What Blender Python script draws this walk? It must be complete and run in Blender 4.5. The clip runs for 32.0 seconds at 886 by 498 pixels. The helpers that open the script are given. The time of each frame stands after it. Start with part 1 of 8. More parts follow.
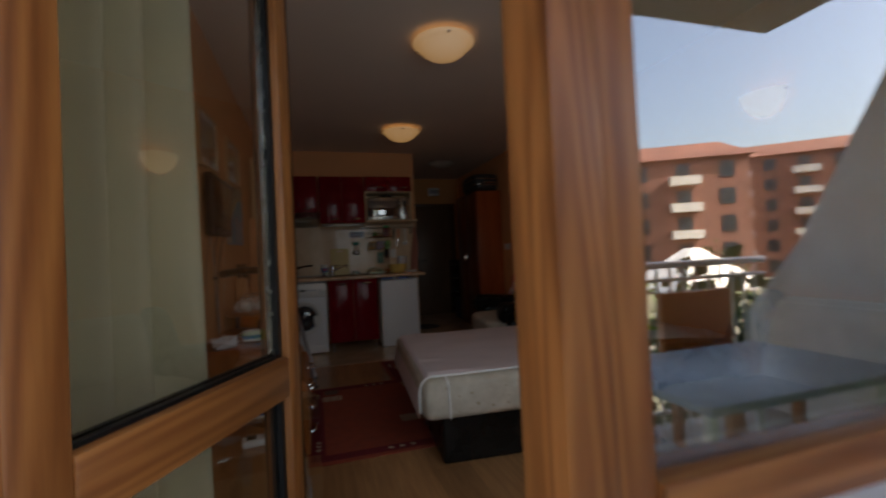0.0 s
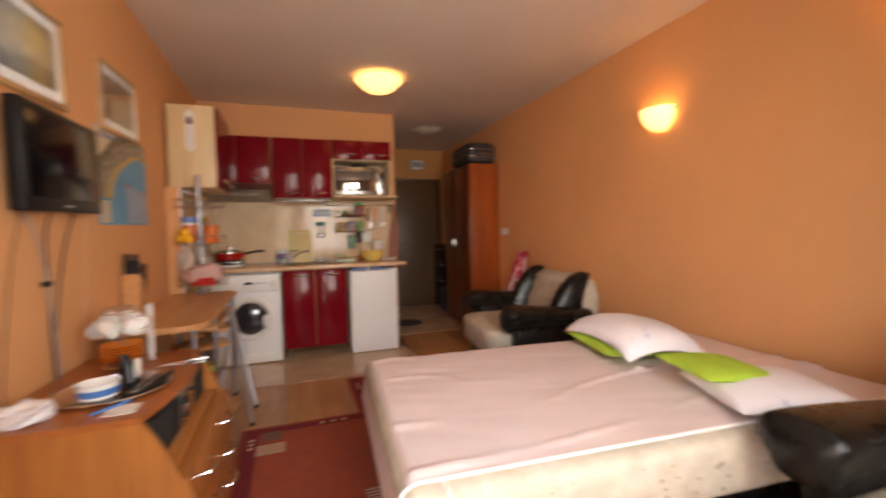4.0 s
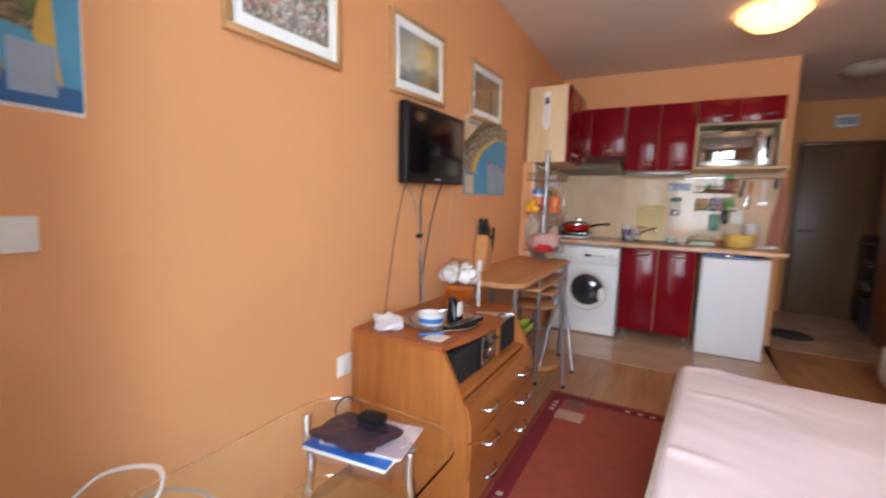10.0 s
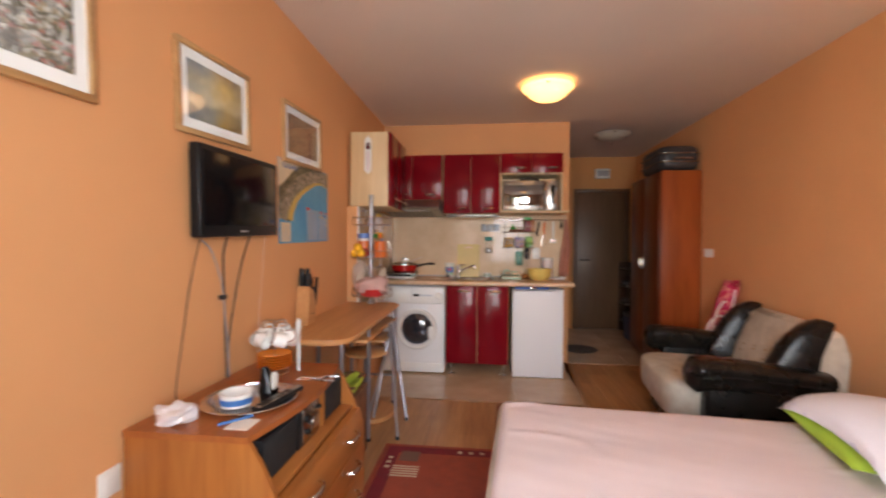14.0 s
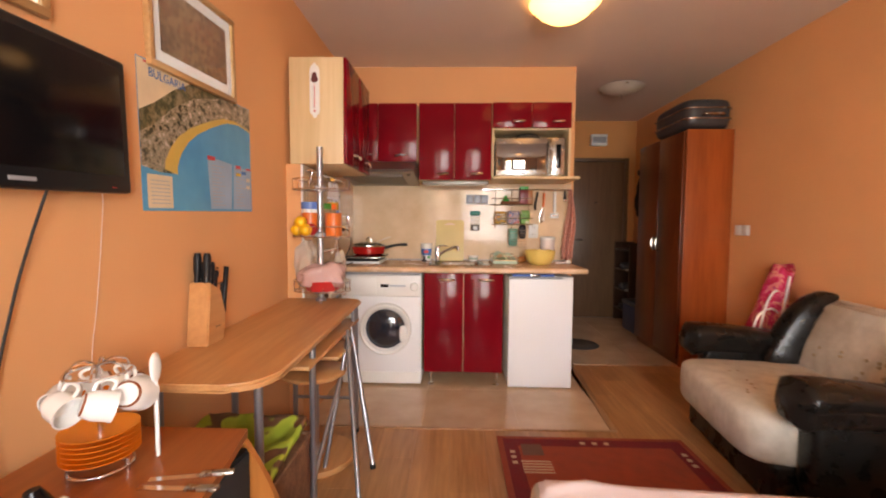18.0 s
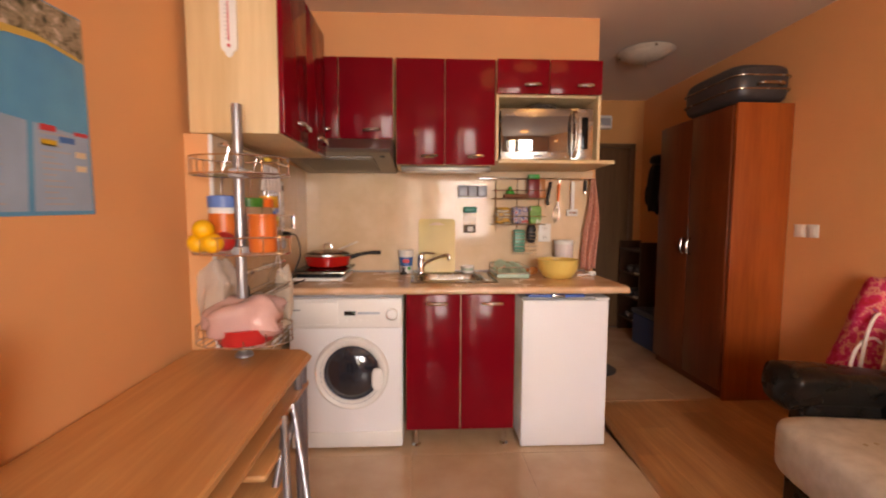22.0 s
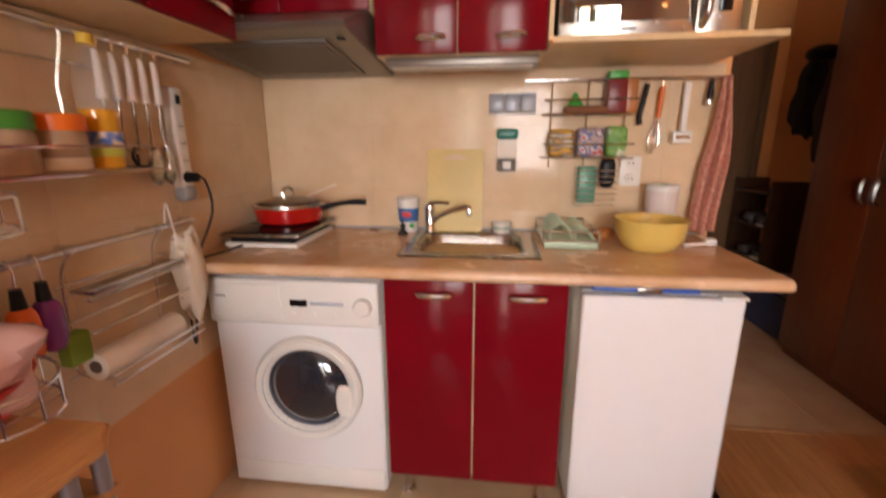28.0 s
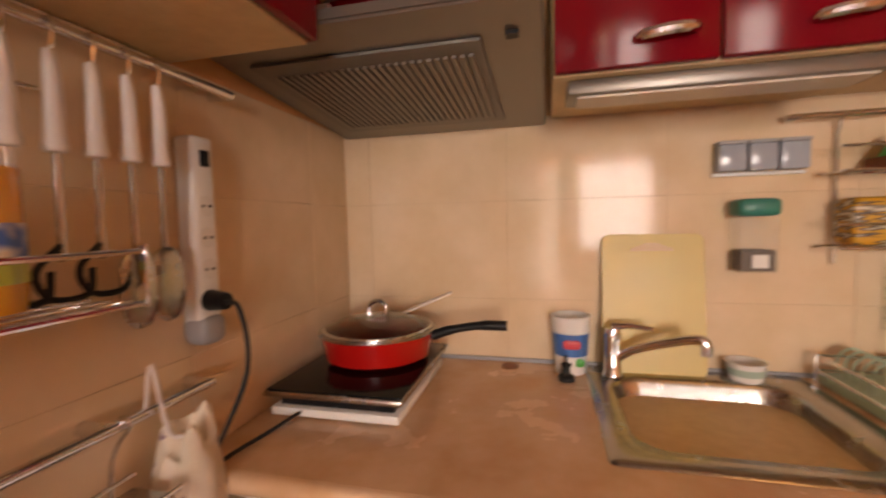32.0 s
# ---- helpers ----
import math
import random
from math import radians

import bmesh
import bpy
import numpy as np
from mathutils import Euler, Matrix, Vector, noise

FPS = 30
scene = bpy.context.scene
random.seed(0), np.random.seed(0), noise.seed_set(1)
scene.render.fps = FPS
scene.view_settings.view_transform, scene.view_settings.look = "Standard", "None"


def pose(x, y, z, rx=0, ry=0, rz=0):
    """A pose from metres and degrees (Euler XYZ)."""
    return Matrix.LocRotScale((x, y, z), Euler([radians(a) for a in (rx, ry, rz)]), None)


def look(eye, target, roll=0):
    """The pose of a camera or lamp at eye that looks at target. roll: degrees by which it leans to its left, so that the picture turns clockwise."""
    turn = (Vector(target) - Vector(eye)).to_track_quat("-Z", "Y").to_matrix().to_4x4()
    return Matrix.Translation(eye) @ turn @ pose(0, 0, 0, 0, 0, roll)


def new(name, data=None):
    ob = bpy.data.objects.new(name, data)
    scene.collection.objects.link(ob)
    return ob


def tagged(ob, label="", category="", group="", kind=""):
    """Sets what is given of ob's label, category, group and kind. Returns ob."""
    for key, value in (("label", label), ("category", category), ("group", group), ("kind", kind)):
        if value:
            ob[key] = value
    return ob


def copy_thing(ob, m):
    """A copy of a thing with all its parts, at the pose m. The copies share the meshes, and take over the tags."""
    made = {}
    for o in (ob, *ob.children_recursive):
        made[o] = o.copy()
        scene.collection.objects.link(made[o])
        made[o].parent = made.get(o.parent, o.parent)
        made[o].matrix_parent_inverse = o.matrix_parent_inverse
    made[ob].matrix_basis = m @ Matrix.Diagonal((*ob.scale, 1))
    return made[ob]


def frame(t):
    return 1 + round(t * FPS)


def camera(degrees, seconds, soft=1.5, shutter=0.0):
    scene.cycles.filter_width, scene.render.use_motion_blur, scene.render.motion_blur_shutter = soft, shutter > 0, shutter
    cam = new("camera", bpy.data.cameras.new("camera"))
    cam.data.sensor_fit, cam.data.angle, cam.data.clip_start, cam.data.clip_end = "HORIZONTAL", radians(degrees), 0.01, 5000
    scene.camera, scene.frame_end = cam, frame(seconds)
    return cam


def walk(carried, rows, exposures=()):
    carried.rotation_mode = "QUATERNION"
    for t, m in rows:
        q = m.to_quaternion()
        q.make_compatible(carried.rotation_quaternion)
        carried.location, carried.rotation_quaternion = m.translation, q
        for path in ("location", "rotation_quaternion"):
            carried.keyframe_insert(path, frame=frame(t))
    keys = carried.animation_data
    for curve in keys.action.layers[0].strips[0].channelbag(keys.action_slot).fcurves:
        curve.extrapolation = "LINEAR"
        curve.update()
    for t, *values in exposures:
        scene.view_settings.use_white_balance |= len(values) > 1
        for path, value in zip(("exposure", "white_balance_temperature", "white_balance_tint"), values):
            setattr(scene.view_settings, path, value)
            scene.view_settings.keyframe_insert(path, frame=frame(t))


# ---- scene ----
cam = camera(92.5, 32.0, soft=2.0, shutter=0.5)
PATH = [
    (0, (0.621, 0.763, 1.089), (1.2, 2.677, 1.12), -2.7),
    (0.5, (0.645, 0.917, 1.153), (0.838, 2.908, 1.143), -0.2),
    (1, (0.635, 1.071, 1.196), (0.709, 3.068, 1.123), 0.4),
    (1.5, (0.629, 1.254, 1.156), (0.792, 3.246, 1.079), -0.4),
    (2, (0.634, 1.39, 1.206), (0.885, 3.368, 1.049), -1.2),
    (2.5, (0.688, 1.393, 1.216), (0.958, 3.368, 1.048), 0.1),
    (3, (0.688, 1.468, 1.217), (0.985, 3.434, 1.01), 0.2),
    (3.5, (0.704, 1.665, 1.146), (1.133, 3.616, 1.049), -0.2),
    (4, (0.857, 1.753, 1.16), (1.524, 3.637, 1.09), -1.4),
    (4.5, (0.96, 1.758, 1.158), (2.137, 3.371, 1.043), -1.3),
    (6.5, (1.059, 1.829, 1.155), (1.815, 3.678, 1.051), -1.6),
    (7, (1.115, 1.888, 1.199), (1.271, 3.881, 1.176), 2.3),
    (7.5, (1.1, 1.889, 1.194), (0.932, 3.878, 1.074), 0.7),
    (8, (1.065, 1.878, 1.193), (0.71, 3.84, 1.042), 0.5),
    (8.5, (1.05, 1.861, 1.206), (0.584, 3.797, 1.017), 0.9),
    (9, (1.061, 1.863, 1.204), (0.635, 3.806, 0.997), 1.4),
    (9.5, (1.07, 1.844, 1.193), (0.532, 3.765, 1.054), 0.1),
    (10, (1.13, 1.846, 1.172), (0.191, 3.6, 0.967), 2.0),
    (10.5, (1.178, 1.818, 1.157), (0.014, 3.4, 0.784), 1.6),
    (11, (1.181, 1.825, 1.165), (-0.066, 3.344, 0.797), 1.9),
    (11.5, (1.186, 1.812, 1.231), (-0.148, 3.296, 1.089), 1.5),
    (12, (1.183, 1.783, 1.281), (-0.24, 3.187, 1.223), 1.2),
    (12.5, (1.185, 1.784, 1.299), (-0.228, 3.196, 1.214), 2.3),
    (13, (1.181, 1.825, 1.293), (-0.048, 3.401, 1.216), 3.1),
    (13.5, (1.192, 1.912, 1.285), (0.542, 3.803, 1.29), 2.8),
    (14, (1.153, 1.962, 1.253), (0.938, 3.95, 1.226), 0.4),
    (14.5, (1.154, 1.988, 1.238), (1.237, 3.985, 1.166), 0.4),
    (16.5, (1.091, 2.376, 1.219), (1.121, 4.372, 1.099), 1.8),
    (17, (1.035, 2.551, 1.199), (1.104, 4.547, 1.09), 1.3),
    (17.5, (1.013, 2.702, 1.215), (1.076, 4.698, 1.102), -0.8),
    (18, (0.982, 2.878, 1.209), (0.925, 4.874, 1.092), 0.4),
    (18.5, (0.975, 3.019, 1.215), (0.838, 5.011, 1.104), 1.1),
    (19, (0.898, 3.113, 1.219), (0.631, 5.09, 1.074), 1.0),
    (19.5, (0.806, 3.18, 1.256), (0.355, 5.124, 1.113), 0.7),
    (20, (0.728, 3.232, 1.281), (0.137, 5.138, 1.142), 0.2),
    (20.5, (0.759, 3.306, 1.273), (0.479, 5.279, 1.097), 0.7),
    (21, (0.842, 3.431, 1.253), (0.71, 5.422, 1.115), 0.7),
    (21.5, (0.864, 3.586, 1.248), (0.826, 5.577, 1.062), 0.9),
    (22, (0.849, 3.762, 1.261), (0.941, 5.754, 1.107), 0.2),
    (22.5, (0.869, 3.911, 1.262), (1.171, 5.881, 1.088), -0.8),
    (23, (0.952, 4.109, 1.253), (1.431, 6.043, 1.083), -0.0),
    (23.5, (1.055, 4.242, 1.237), (1.741, 6.111, 1.048), 0.8),
    (24, (1.093, 4.439, 1.266), (2.066, 6.181, 1.116), -1.0),
    (24.5, (1.107, 4.598, 1.245), (2.065, 6.348, 1.101), -0.5),
    (25, (1.05, 4.691, 1.308), (1.474, 6.634, 1.105), 1.1),
    (25.5, (1.137, 4.699, 1.276), (1.066, 6.684, 1.04), 0.7),
    (27.5, (1.138, 4.697, 1.241), (1.014, 6.578, 0.574), -0.7),
    (28, (1.098, 4.706, 1.264), (0.87, 6.634, 0.784), -0.2),
    (28.5, (1.11, 4.711, 1.308), (0.68, 6.651, 1.077), -0.2),
    (29, (1.042, 4.78, 1.282), (0.546, 6.708, 1.087), 0.2),
    (29.5, (0.934, 4.949, 1.29), (0.352, 6.859, 1.179), -0.6),
    (30, (0.834, 5.064, 1.285), (0.169, 6.94, 1.09), -0.5),
    (30.5, (0.783, 5.2, 1.281), (-0.049, 7.008, 1.086), -0.0),
    (31, (0.728, 5.289, 1.279), (-0.103, 7.091, 1.031), 0.1),
    (31.5, (0.658, 5.353, 1.281), (-0.12, 7.183, 1.065), -1.5),
    (32, (0.68, 5.376, 1.286), (0.204, 7.315, 1.159), -1.3),
]
EXPOSURE = [(0, 1.85, 7200, 13), (0.4, 2.9, 7700, 16), (1.0, 4.05, 8900, 20), (1.5, 4.3, 9500, 24), (2.0, 4.45, 9800, 26), (3.0, 4.75, 9300, 25), (4.0, 5.1, 9000, 23), (7.0, 5.25, 7700, 19), (8.0, 5.35, 7000, 17), (10.0, 5.4, 6600, 15), (12.0, 5.3, 7000, 17), (13.0, 5.2, 7300, 19), (14.0, 5.3, 7700, 21), (17.0, 5.75, 8300, 22), (19.0, 5.85, 8800, 25), (20.0, 5.9, 8900, 26), (22.0, 5.7, 9500, 30), (24.0, 5.9, 9300, 29), (25.0, 5.8, 9300, 30), (28.0, 5.7, 8500, 27), (30.0, 5.7, 9700, 32), (32.0, 5.65, 10000, 33)]
walk(cam, [(t, look(eye, target, roll)) for t, eye, target, roll in PATH], EXPOSURE)

# ---- world, sun, large lights ----
world = bpy.data.worlds.new("world")
scene.world = world
world.use_nodes = True
wn = world.node_tree.nodes
sky = wn.new("ShaderNodeTexSky")
sky.sky_type, sky.sun_disc = "NISHITA", False
sky.dust_density = 4.0
sky.sun_elevation, sky.sun_rotation = radians(38), radians(48)
wn["Background"].inputs[1].default_value = 0.15
world.node_tree.links.new(sky.outputs[0], wn["Background"].inputs[0])
sun = new("sun", bpy.data.lights.new("sun", "SUN"))
sun.data.energy, sun.data.angle, sun.data.color = 5.0, radians(0.6), (1.0, 0.94, 0.85)
sun.matrix_basis = look((0, 0, 10), (-math.sin(radians(48)) * 8, -math.cos(radians(48)) * 8, 10 - 6.2))


def area(name, eye, target, w, h, watts, color):
    ob = new(name, bpy.data.lights.new(name, "AREA"))
    ob.data.shape, ob.data.size, ob.data.size_y = "RECTANGLE", w, h
    ob.data.energy, ob.data.color = watts, color
    ob.matrix_basis = look(eye, target)
    return ob


area("window_daylight", (1.60, 1.39, 1.46), (1.37, 3.0, 1.26), 0.90, 1.20, 1.05, (0.70, 0.86, 1.0)).data.spread = radians(128)
area("doorway_daylight", (0.56, 1.155, 1.12), (0.45, 3.0, 1.02), 0.58, 1.80, 0.62, (0.72, 0.87, 1.0))

# ---- materials ----


def nodes_of(name):
    m = bpy.data.materials.new(name)
    m.use_nodes = True
    nt = m.node_tree
    return m, nt, nt.nodes, nt.nodes["Principled BSDF"]


def coords(nt, stretch=(1, 1, 1), kind="Object"):
    tc, mp = nt.nodes.new("ShaderNodeTexCoord"), nt.nodes.new("ShaderNodeMapping")
    mp.inputs["Scale"].default_value = stretch
    nt.links.new(tc.outputs[kind], mp.inputs[0])
    return mp.outputs[0]


def noise_tex(nt, vec, scale, detail=4.0, rough=0.55):
    n = nt.nodes.new("ShaderNodeTexNoise")
    n.inputs["Scale"].default_value, n.inputs["Detail"].default_value, n.inputs["Roughness"].default_value = scale, detail, rough
    nt.links.new(vec, n.inputs["Vector"])
    return n.outputs["Fac"]


def ramp(nt, fac, stops):
    r = nt.nodes.new("ShaderNodeValToRGB")
    while len(r.color_ramp.elements) < len(stops):
        r.color_ramp.elements.new(0.5)
    for e, (p, c) in zip(r.color_ramp.elements, stops):
        e.position, e.color = p, (*c, 1)
    nt.links.new(fac, r.inputs[0])
    return r.outputs[0]


def bump(nt, bsdf, height, strength, dist=0.002):
    b = nt.nodes.new("ShaderNodeBump")
    b.inputs["Strength"].default_value, b.inputs["Distance"].default_value = strength, dist
    nt.links.new(height, b.inputs["Height"])
    nt.links.new(b.outputs[0], bsdf.inputs["Normal"])


def shade(c, k):
    return tuple(min(1.0, v * k) for v in c)


def mat(name, col, rough=0.5, metal=0.0, vary=0.10, scale=6.0, fine=150.0, bumps=0.15, coat=0.0, col2=None, spread=(0.3, 0.7), dist=0.002, spec=0.5):
    m, nt, ns, b = nodes_of(name)
    v = coords(nt)
    big, small = noise_tex(nt, v, scale), noise_tex(nt, v, fine, 3)
    nt.links.new(ramp(nt, big, [(spread[0], shade(col, 1 - vary)), (spread[1], col2 or shade(col, 1 + vary))]), b.inputs["Base Color"])
    nt.links.new(ramp(nt, big, [(0.2, (max(0.02, rough * 0.85),) * 3), (0.8, (min(1, rough * 1.15),) * 3)]), b.inputs["Roughness"])
    b.inputs["Metallic"].default_value = metal
    b.inputs["Specular IOR Level"].default_value = spec
    b.inputs["Coat Weight"].default_value, b.inputs["Coat Roughness"].default_value = coat, 0.08
    if bumps:
        bump(nt, b, small, bumps, dist)
    return m


def wood(name, c1, c2, axis="y", rough=0.4, grain=9.0, coat=0.0, random_tone=0.0, figure=0.0):
    m, nt, ns, b = nodes_of(name)
    st = {"x": (0.07, 1, 1), "y": (1, 0.07, 1), "z": (1, 1, 0.07)}[axis]
    v = coords(nt, st)
    big, mid, fine = noise_tex(nt, v, grain, 3, 0.6), noise_tex(nt, v, grain * 7, 4, 0.6), noise_tex(nt, v, grain * 40, 2)
    mix = nt.nodes.new("ShaderNodeMath")
    mix.operation = "MULTIPLY_ADD"
    mix.inputs[1].default_value = 0.45
    nt.links.new(mid, mix.inputs[0])
    sc = nt.nodes.new("ShaderNodeMath")
    sc.operation = "MULTIPLY"
    sc.inputs[1].default_value = 0.55
    nt.links.new(big, sc.inputs[0])
    nt.links.new(sc.outputs[0], mix.inputs[2])
    tone = mix.outputs[0]
    if figure:
        # arched growth rings
        rings, wave, add = ns.new("ShaderNodeMath"), ns.new("ShaderNodeMath"), ns.new("ShaderNodeMath")
        rings.operation, wave.operation, add.operation = "MULTIPLY", "SINE", "MULTIPLY_ADD"
        rings.inputs[1].default_value, add.inputs[1].default_value = 90.0, figure
        nt.links.new(noise_tex(nt, v, grain * 1.6, 1, 0.4), rings.inputs[0])
        nt.links.new(rings.outputs[0], wave.inputs[0])
        nt.links.new(wave.outputs[0], add.inputs[0])
        nt.links.new(tone, add.inputs[2])
        tone = add.outputs[0]
    colour = ramp(nt, tone, [(0.36, c1), (0.5, tuple((a + d) / 2 for a, d in zip(c1, c2))), (0.62, c2)])
    if random_tone:
        info, hsv, rm = ns.new("ShaderNodeObjectInfo"), ns.new("ShaderNodeHueSaturation"), ns.new("ShaderNodeMapRange")
        rm.inputs["To Min"].default_value, rm.inputs["To Max"].default_value = 1 - random_tone, 1 + random_tone
        nt.links.new(info.outputs["Random"], rm.inputs[0])
        nt.links.new(rm.outputs[0], hsv.inputs["Value"])
        nt.links.new(colour, hsv.inputs["Color"])
        colour = hsv.outputs[0]
    nt.links.new(colour, b.inputs["Base Color"])
    b.inputs["Roughness"].default_value, b.inputs["Coat Weight"].default_value = rough, coat
    bump(nt, b, fine, 0.12, 0.001)
    return m


def glow(name, col, strength, base=(0.9, 0.85, 0.75)):
    m, nt, ns, b = nodes_of(name)
    b.inputs["Base Color"].default_value = (*base, 1)
    b.inputs["Emission Color"].default_value, b.inputs["Emission Strength"].default_value = (*col, 1), strength
    b.inputs["Roughness"].default_value = 0.3
    return m


def glass(name, col=(1, 1, 1), rough=0.0, ior=1.45):
    m, nt, ns, b = nodes_of(name)
    b.inputs["Base Color"].default_value = (*col, 1)
    b.inputs["Transmission Weight"].default_value, b.inputs["Roughness"].default_value, b.inputs["IOR"].default_value = 1.0, rough, ior
    return m


def sheer(name, col, clear=0.6, rough=0.12):
    """Thin clear plastic: part see-through, part glossy."""
    m, nt, ns, b = nodes_of(name)
    b.inputs["Base Color"].default_value, b.inputs["Roughness"].default_value = (*col, 1), rough
    tr, mx = ns.new("ShaderNodeBsdfTransparent"), ns.new("ShaderNodeMixShader")
    v = coords(nt)
    f = noise_tex(nt, v, 60, 3)
    bump(nt, b, f, 0.5, 0.004)
    mx.inputs[0].default_value = clear
    nt.links.new(b.outputs[0], mx.inputs[1])
    nt.links.new(tr.outputs[0], mx.inputs[2])
    nt.links.new(mx.outputs[0], ns["Material Output"].inputs[0])
    return m


def print_mat(name, stops, scale, detail=6.0, kind="noise", rough=0.5, stretch=(1, 1, 1)):
    """A printed sheet: many small patches of colour."""
    m, nt, ns, b = nodes_of(name)
    v = coords(nt, stretch)
    if kind == "voronoi":
        n = ns.new("ShaderNodeTexVoronoi")
        n.inputs["Scale"].default_value = scale
        nt.links.new(v, n.inputs["Vector"])
        sep = ns.new("ShaderNodeSeparateColor")
        nt.links.new(n.outputs["Color"], sep.inputs[0])
        fac = sep.outputs[0]
    else:
        fac = noise_tex(nt, v, scale, detail, 0.7)
    nt.links.new(ramp(nt, fac, stops), b.inputs["Base Color"])
    b.inputs["Roughness"].default_value = rough
    return m


ORANGE = mat("orange_wall_paint", (0.76, 0.375, 0.165), 0.75, vary=0.04, scale=1.5, fine=260, bumps=0.25)
CEIL = mat("ceiling_paint", (0.74, 0.62, 0.53), 0.85, vary=0.03, scale=1.5, fine=200, bumps=0.2)
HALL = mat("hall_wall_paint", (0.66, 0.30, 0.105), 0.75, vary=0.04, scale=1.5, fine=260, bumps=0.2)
WALL_TILE = mat("beige_wall_tile", (0.72, 0.52, 0.33), 0.09, spec=0.2, vary=0.05, scale=7, fine=30, bumps=0.04, col2=(0.78, 0.59, 0.41))
GROUT = mat("pale_grout", (0.66, 0.48, 0.32), 0.8, fine=300)
FLOOR_TILE = mat("beige_floor_tile", (0.56, 0.38, 0.24), 0.22, vary=0.08, scale=4, fine=60, bumps=0.04, col2=(0.64, 0.46, 0.31))
LAMINATE_Y = wood("oak_laminate_lengthwise", (0.34, 0.15, 0.055), (0.56, 0.29, 0.125), "y", 0.32, 6, random_tone=0.14)
TRIM_WOOD = wood("oak_trim", (0.30, 0.15, 0.07), (0.48, 0.27, 0.13), "y", 0.35)
SLAB = mat("concrete_screed", (0.35, 0.33, 0.30), 0.9)
PINE = wood("stained_pine_frame", (0.17, 0.050, 0.013), (0.36, 0.135, 0.038), "z", 0.4, 5, coat=0.05, figure=0.07)
PINE_X = wood("stained_pine_rail", (0.17, 0.050, 0.013), (0.36, 0.135, 0.038), "x", 0.4, 5, coat=0.05, figure=0.07)
DARK_WOOD = wood("dark_brown_stain", (0.028, 0.010, 0.004), (0.06, 0.022, 0.009), "z", 0.35, 8)
ALDER = wood("alder_veneer", (0.30, 0.088, 0.019), (0.45, 0.158, 0.038), "z", 0.38, 6)
ALDER_Y = wood("alder_veneer_along", (0.31, 0.095, 0.022), (0.45, 0.165, 0.044), "y", 0.35, 6)
ALDER_TOP = wood("alder_veneer_top", (0.28, 0.070, 0.018), (0.40, 0.120, 0.032), "y", 0.33, 6)
BEECH = wood("beech_worktop", (0.50, 0.22, 0.08), (0.66, 0.33, 0.135), "y", 0.4, 6)
BIRCH = wood("birch_panel", (0.66, 0.46, 0.24), (0.78, 0.58, 0.34), "z", 0.45, 5)
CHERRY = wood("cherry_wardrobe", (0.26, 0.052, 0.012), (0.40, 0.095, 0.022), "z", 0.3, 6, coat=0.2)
# same cherry as above, with the hall's shade put into the colour
CHERRY_SHADED = wood("shaded_cherry_veneer", (0.11, 0.022, 0.007), (0.17, 0.040, 0.012), "z", 0.28, 6, coat=0.2)
RED = mat("red_lacquer", (0.20, 0.005, 0.011), 0.13, vary=0.10, scale=3, fine=40, bumps=0.015, spec=0.14)
WHITE_ENAMEL = mat("white_enamel", (0.82, 0.82, 0.83), 0.42, vary=0.006, scale=1, bumps=0.0, spec=0.3)
WHITE_PLASTIC = mat("white_plastic", (0.80, 0.79, 0.76), 0.38, vary=0.03, fine=80, bumps=0.03)
GREY_PLASTIC = mat("grey_plastic", (0.35, 0.35, 0.36), 0.45)
BLACK_PLASTIC = mat("black_plastic", (0.010, 0.010, 0.011), 0.35, fine=200, bumps=0.05, spec=0.22)
BLACK_GLOSS = mat("black_gloss_screen", (0.005, 0.005, 0.006), 0.14, bumps=0.0, spec=0.22)
RUBBER = mat("black_rubber", (0.012, 0.012, 0.012), 0.6)
CHROME = mat("chrome", (0.75, 0.75, 0.77), 0.14, 1.0, vary=0.04, bumps=0.02)
STEEL = mat("brushed_steel", (0.45, 0.43, 0.40), 0.26, 1.0, vary=0.08, scale=20, fine=400, bumps=0.08)
TUBE = mat("grey_painted_steel_tube", (0.36, 0.36, 0.38), 0.32, 0.8, vary=0.06)
HOOD = mat("grey_brown_steel_hood", (0.26, 0.235, 0.21), 0.38, 0.8, vary=0.06)
MARBLE = mat("pinkish_marble_laminate", (0.64, 0.37, 0.20), 0.26, vary=0.0, scale=7, fine=40, bumps=0.03, col2=(0.80, 0.56, 0.39))
LEATHER = mat("black_leather", (0.008, 0.007, 0.006), 0.28, vary=0.2, scale=12, fine=120, bumps=0.3, spec=0.3)
FABRIC = mat("cream_upholstery", (0.52, 0.45, 0.35), 0.9, vary=0.10, scale=14, fine=420, bumps=0.5, col2=(0.62, 0.56, 0.46))
SHEET = mat("pale_pink_bed_sheet", (0.76, 0.63, 0.62), 0.7, vary=0.04, scale=4, fine=300, bumps=0.25)
PIPING = mat("white_piping", (0.85, 0.83, 0.80), 0.7)
LIME = mat("lime_green_cotton", (0.38, 0.60, 0.06), 0.85, vary=0.10, scale=9, fine=300, bumps=0.3)
GLASS = glass("clear_glass")
COATED_GLASS = glass("coated_window_glass", (0.62, 0.66, 0.66), 0.0, 3.0)
LEAF_GLASS = glass("double_glazing", (0.94, 0.94, 0.90), 0.0, 2.0)
TABLE_GLASS = glass("greenish_table_glass", (0.95, 0.99, 0.96))
LAMP_GLOW = glow("lit_frosted_lamp_glass", (1.0, 0.56, 0.20), 0.066)
SCONCE_GLOW = glow("lit_sconce_glass", (1.0, 0.54, 0.18), 0.08)
SCONCE_BULB = glow("bright_sconce_bulb", (1.0, 0.62, 0.28), 0.8)
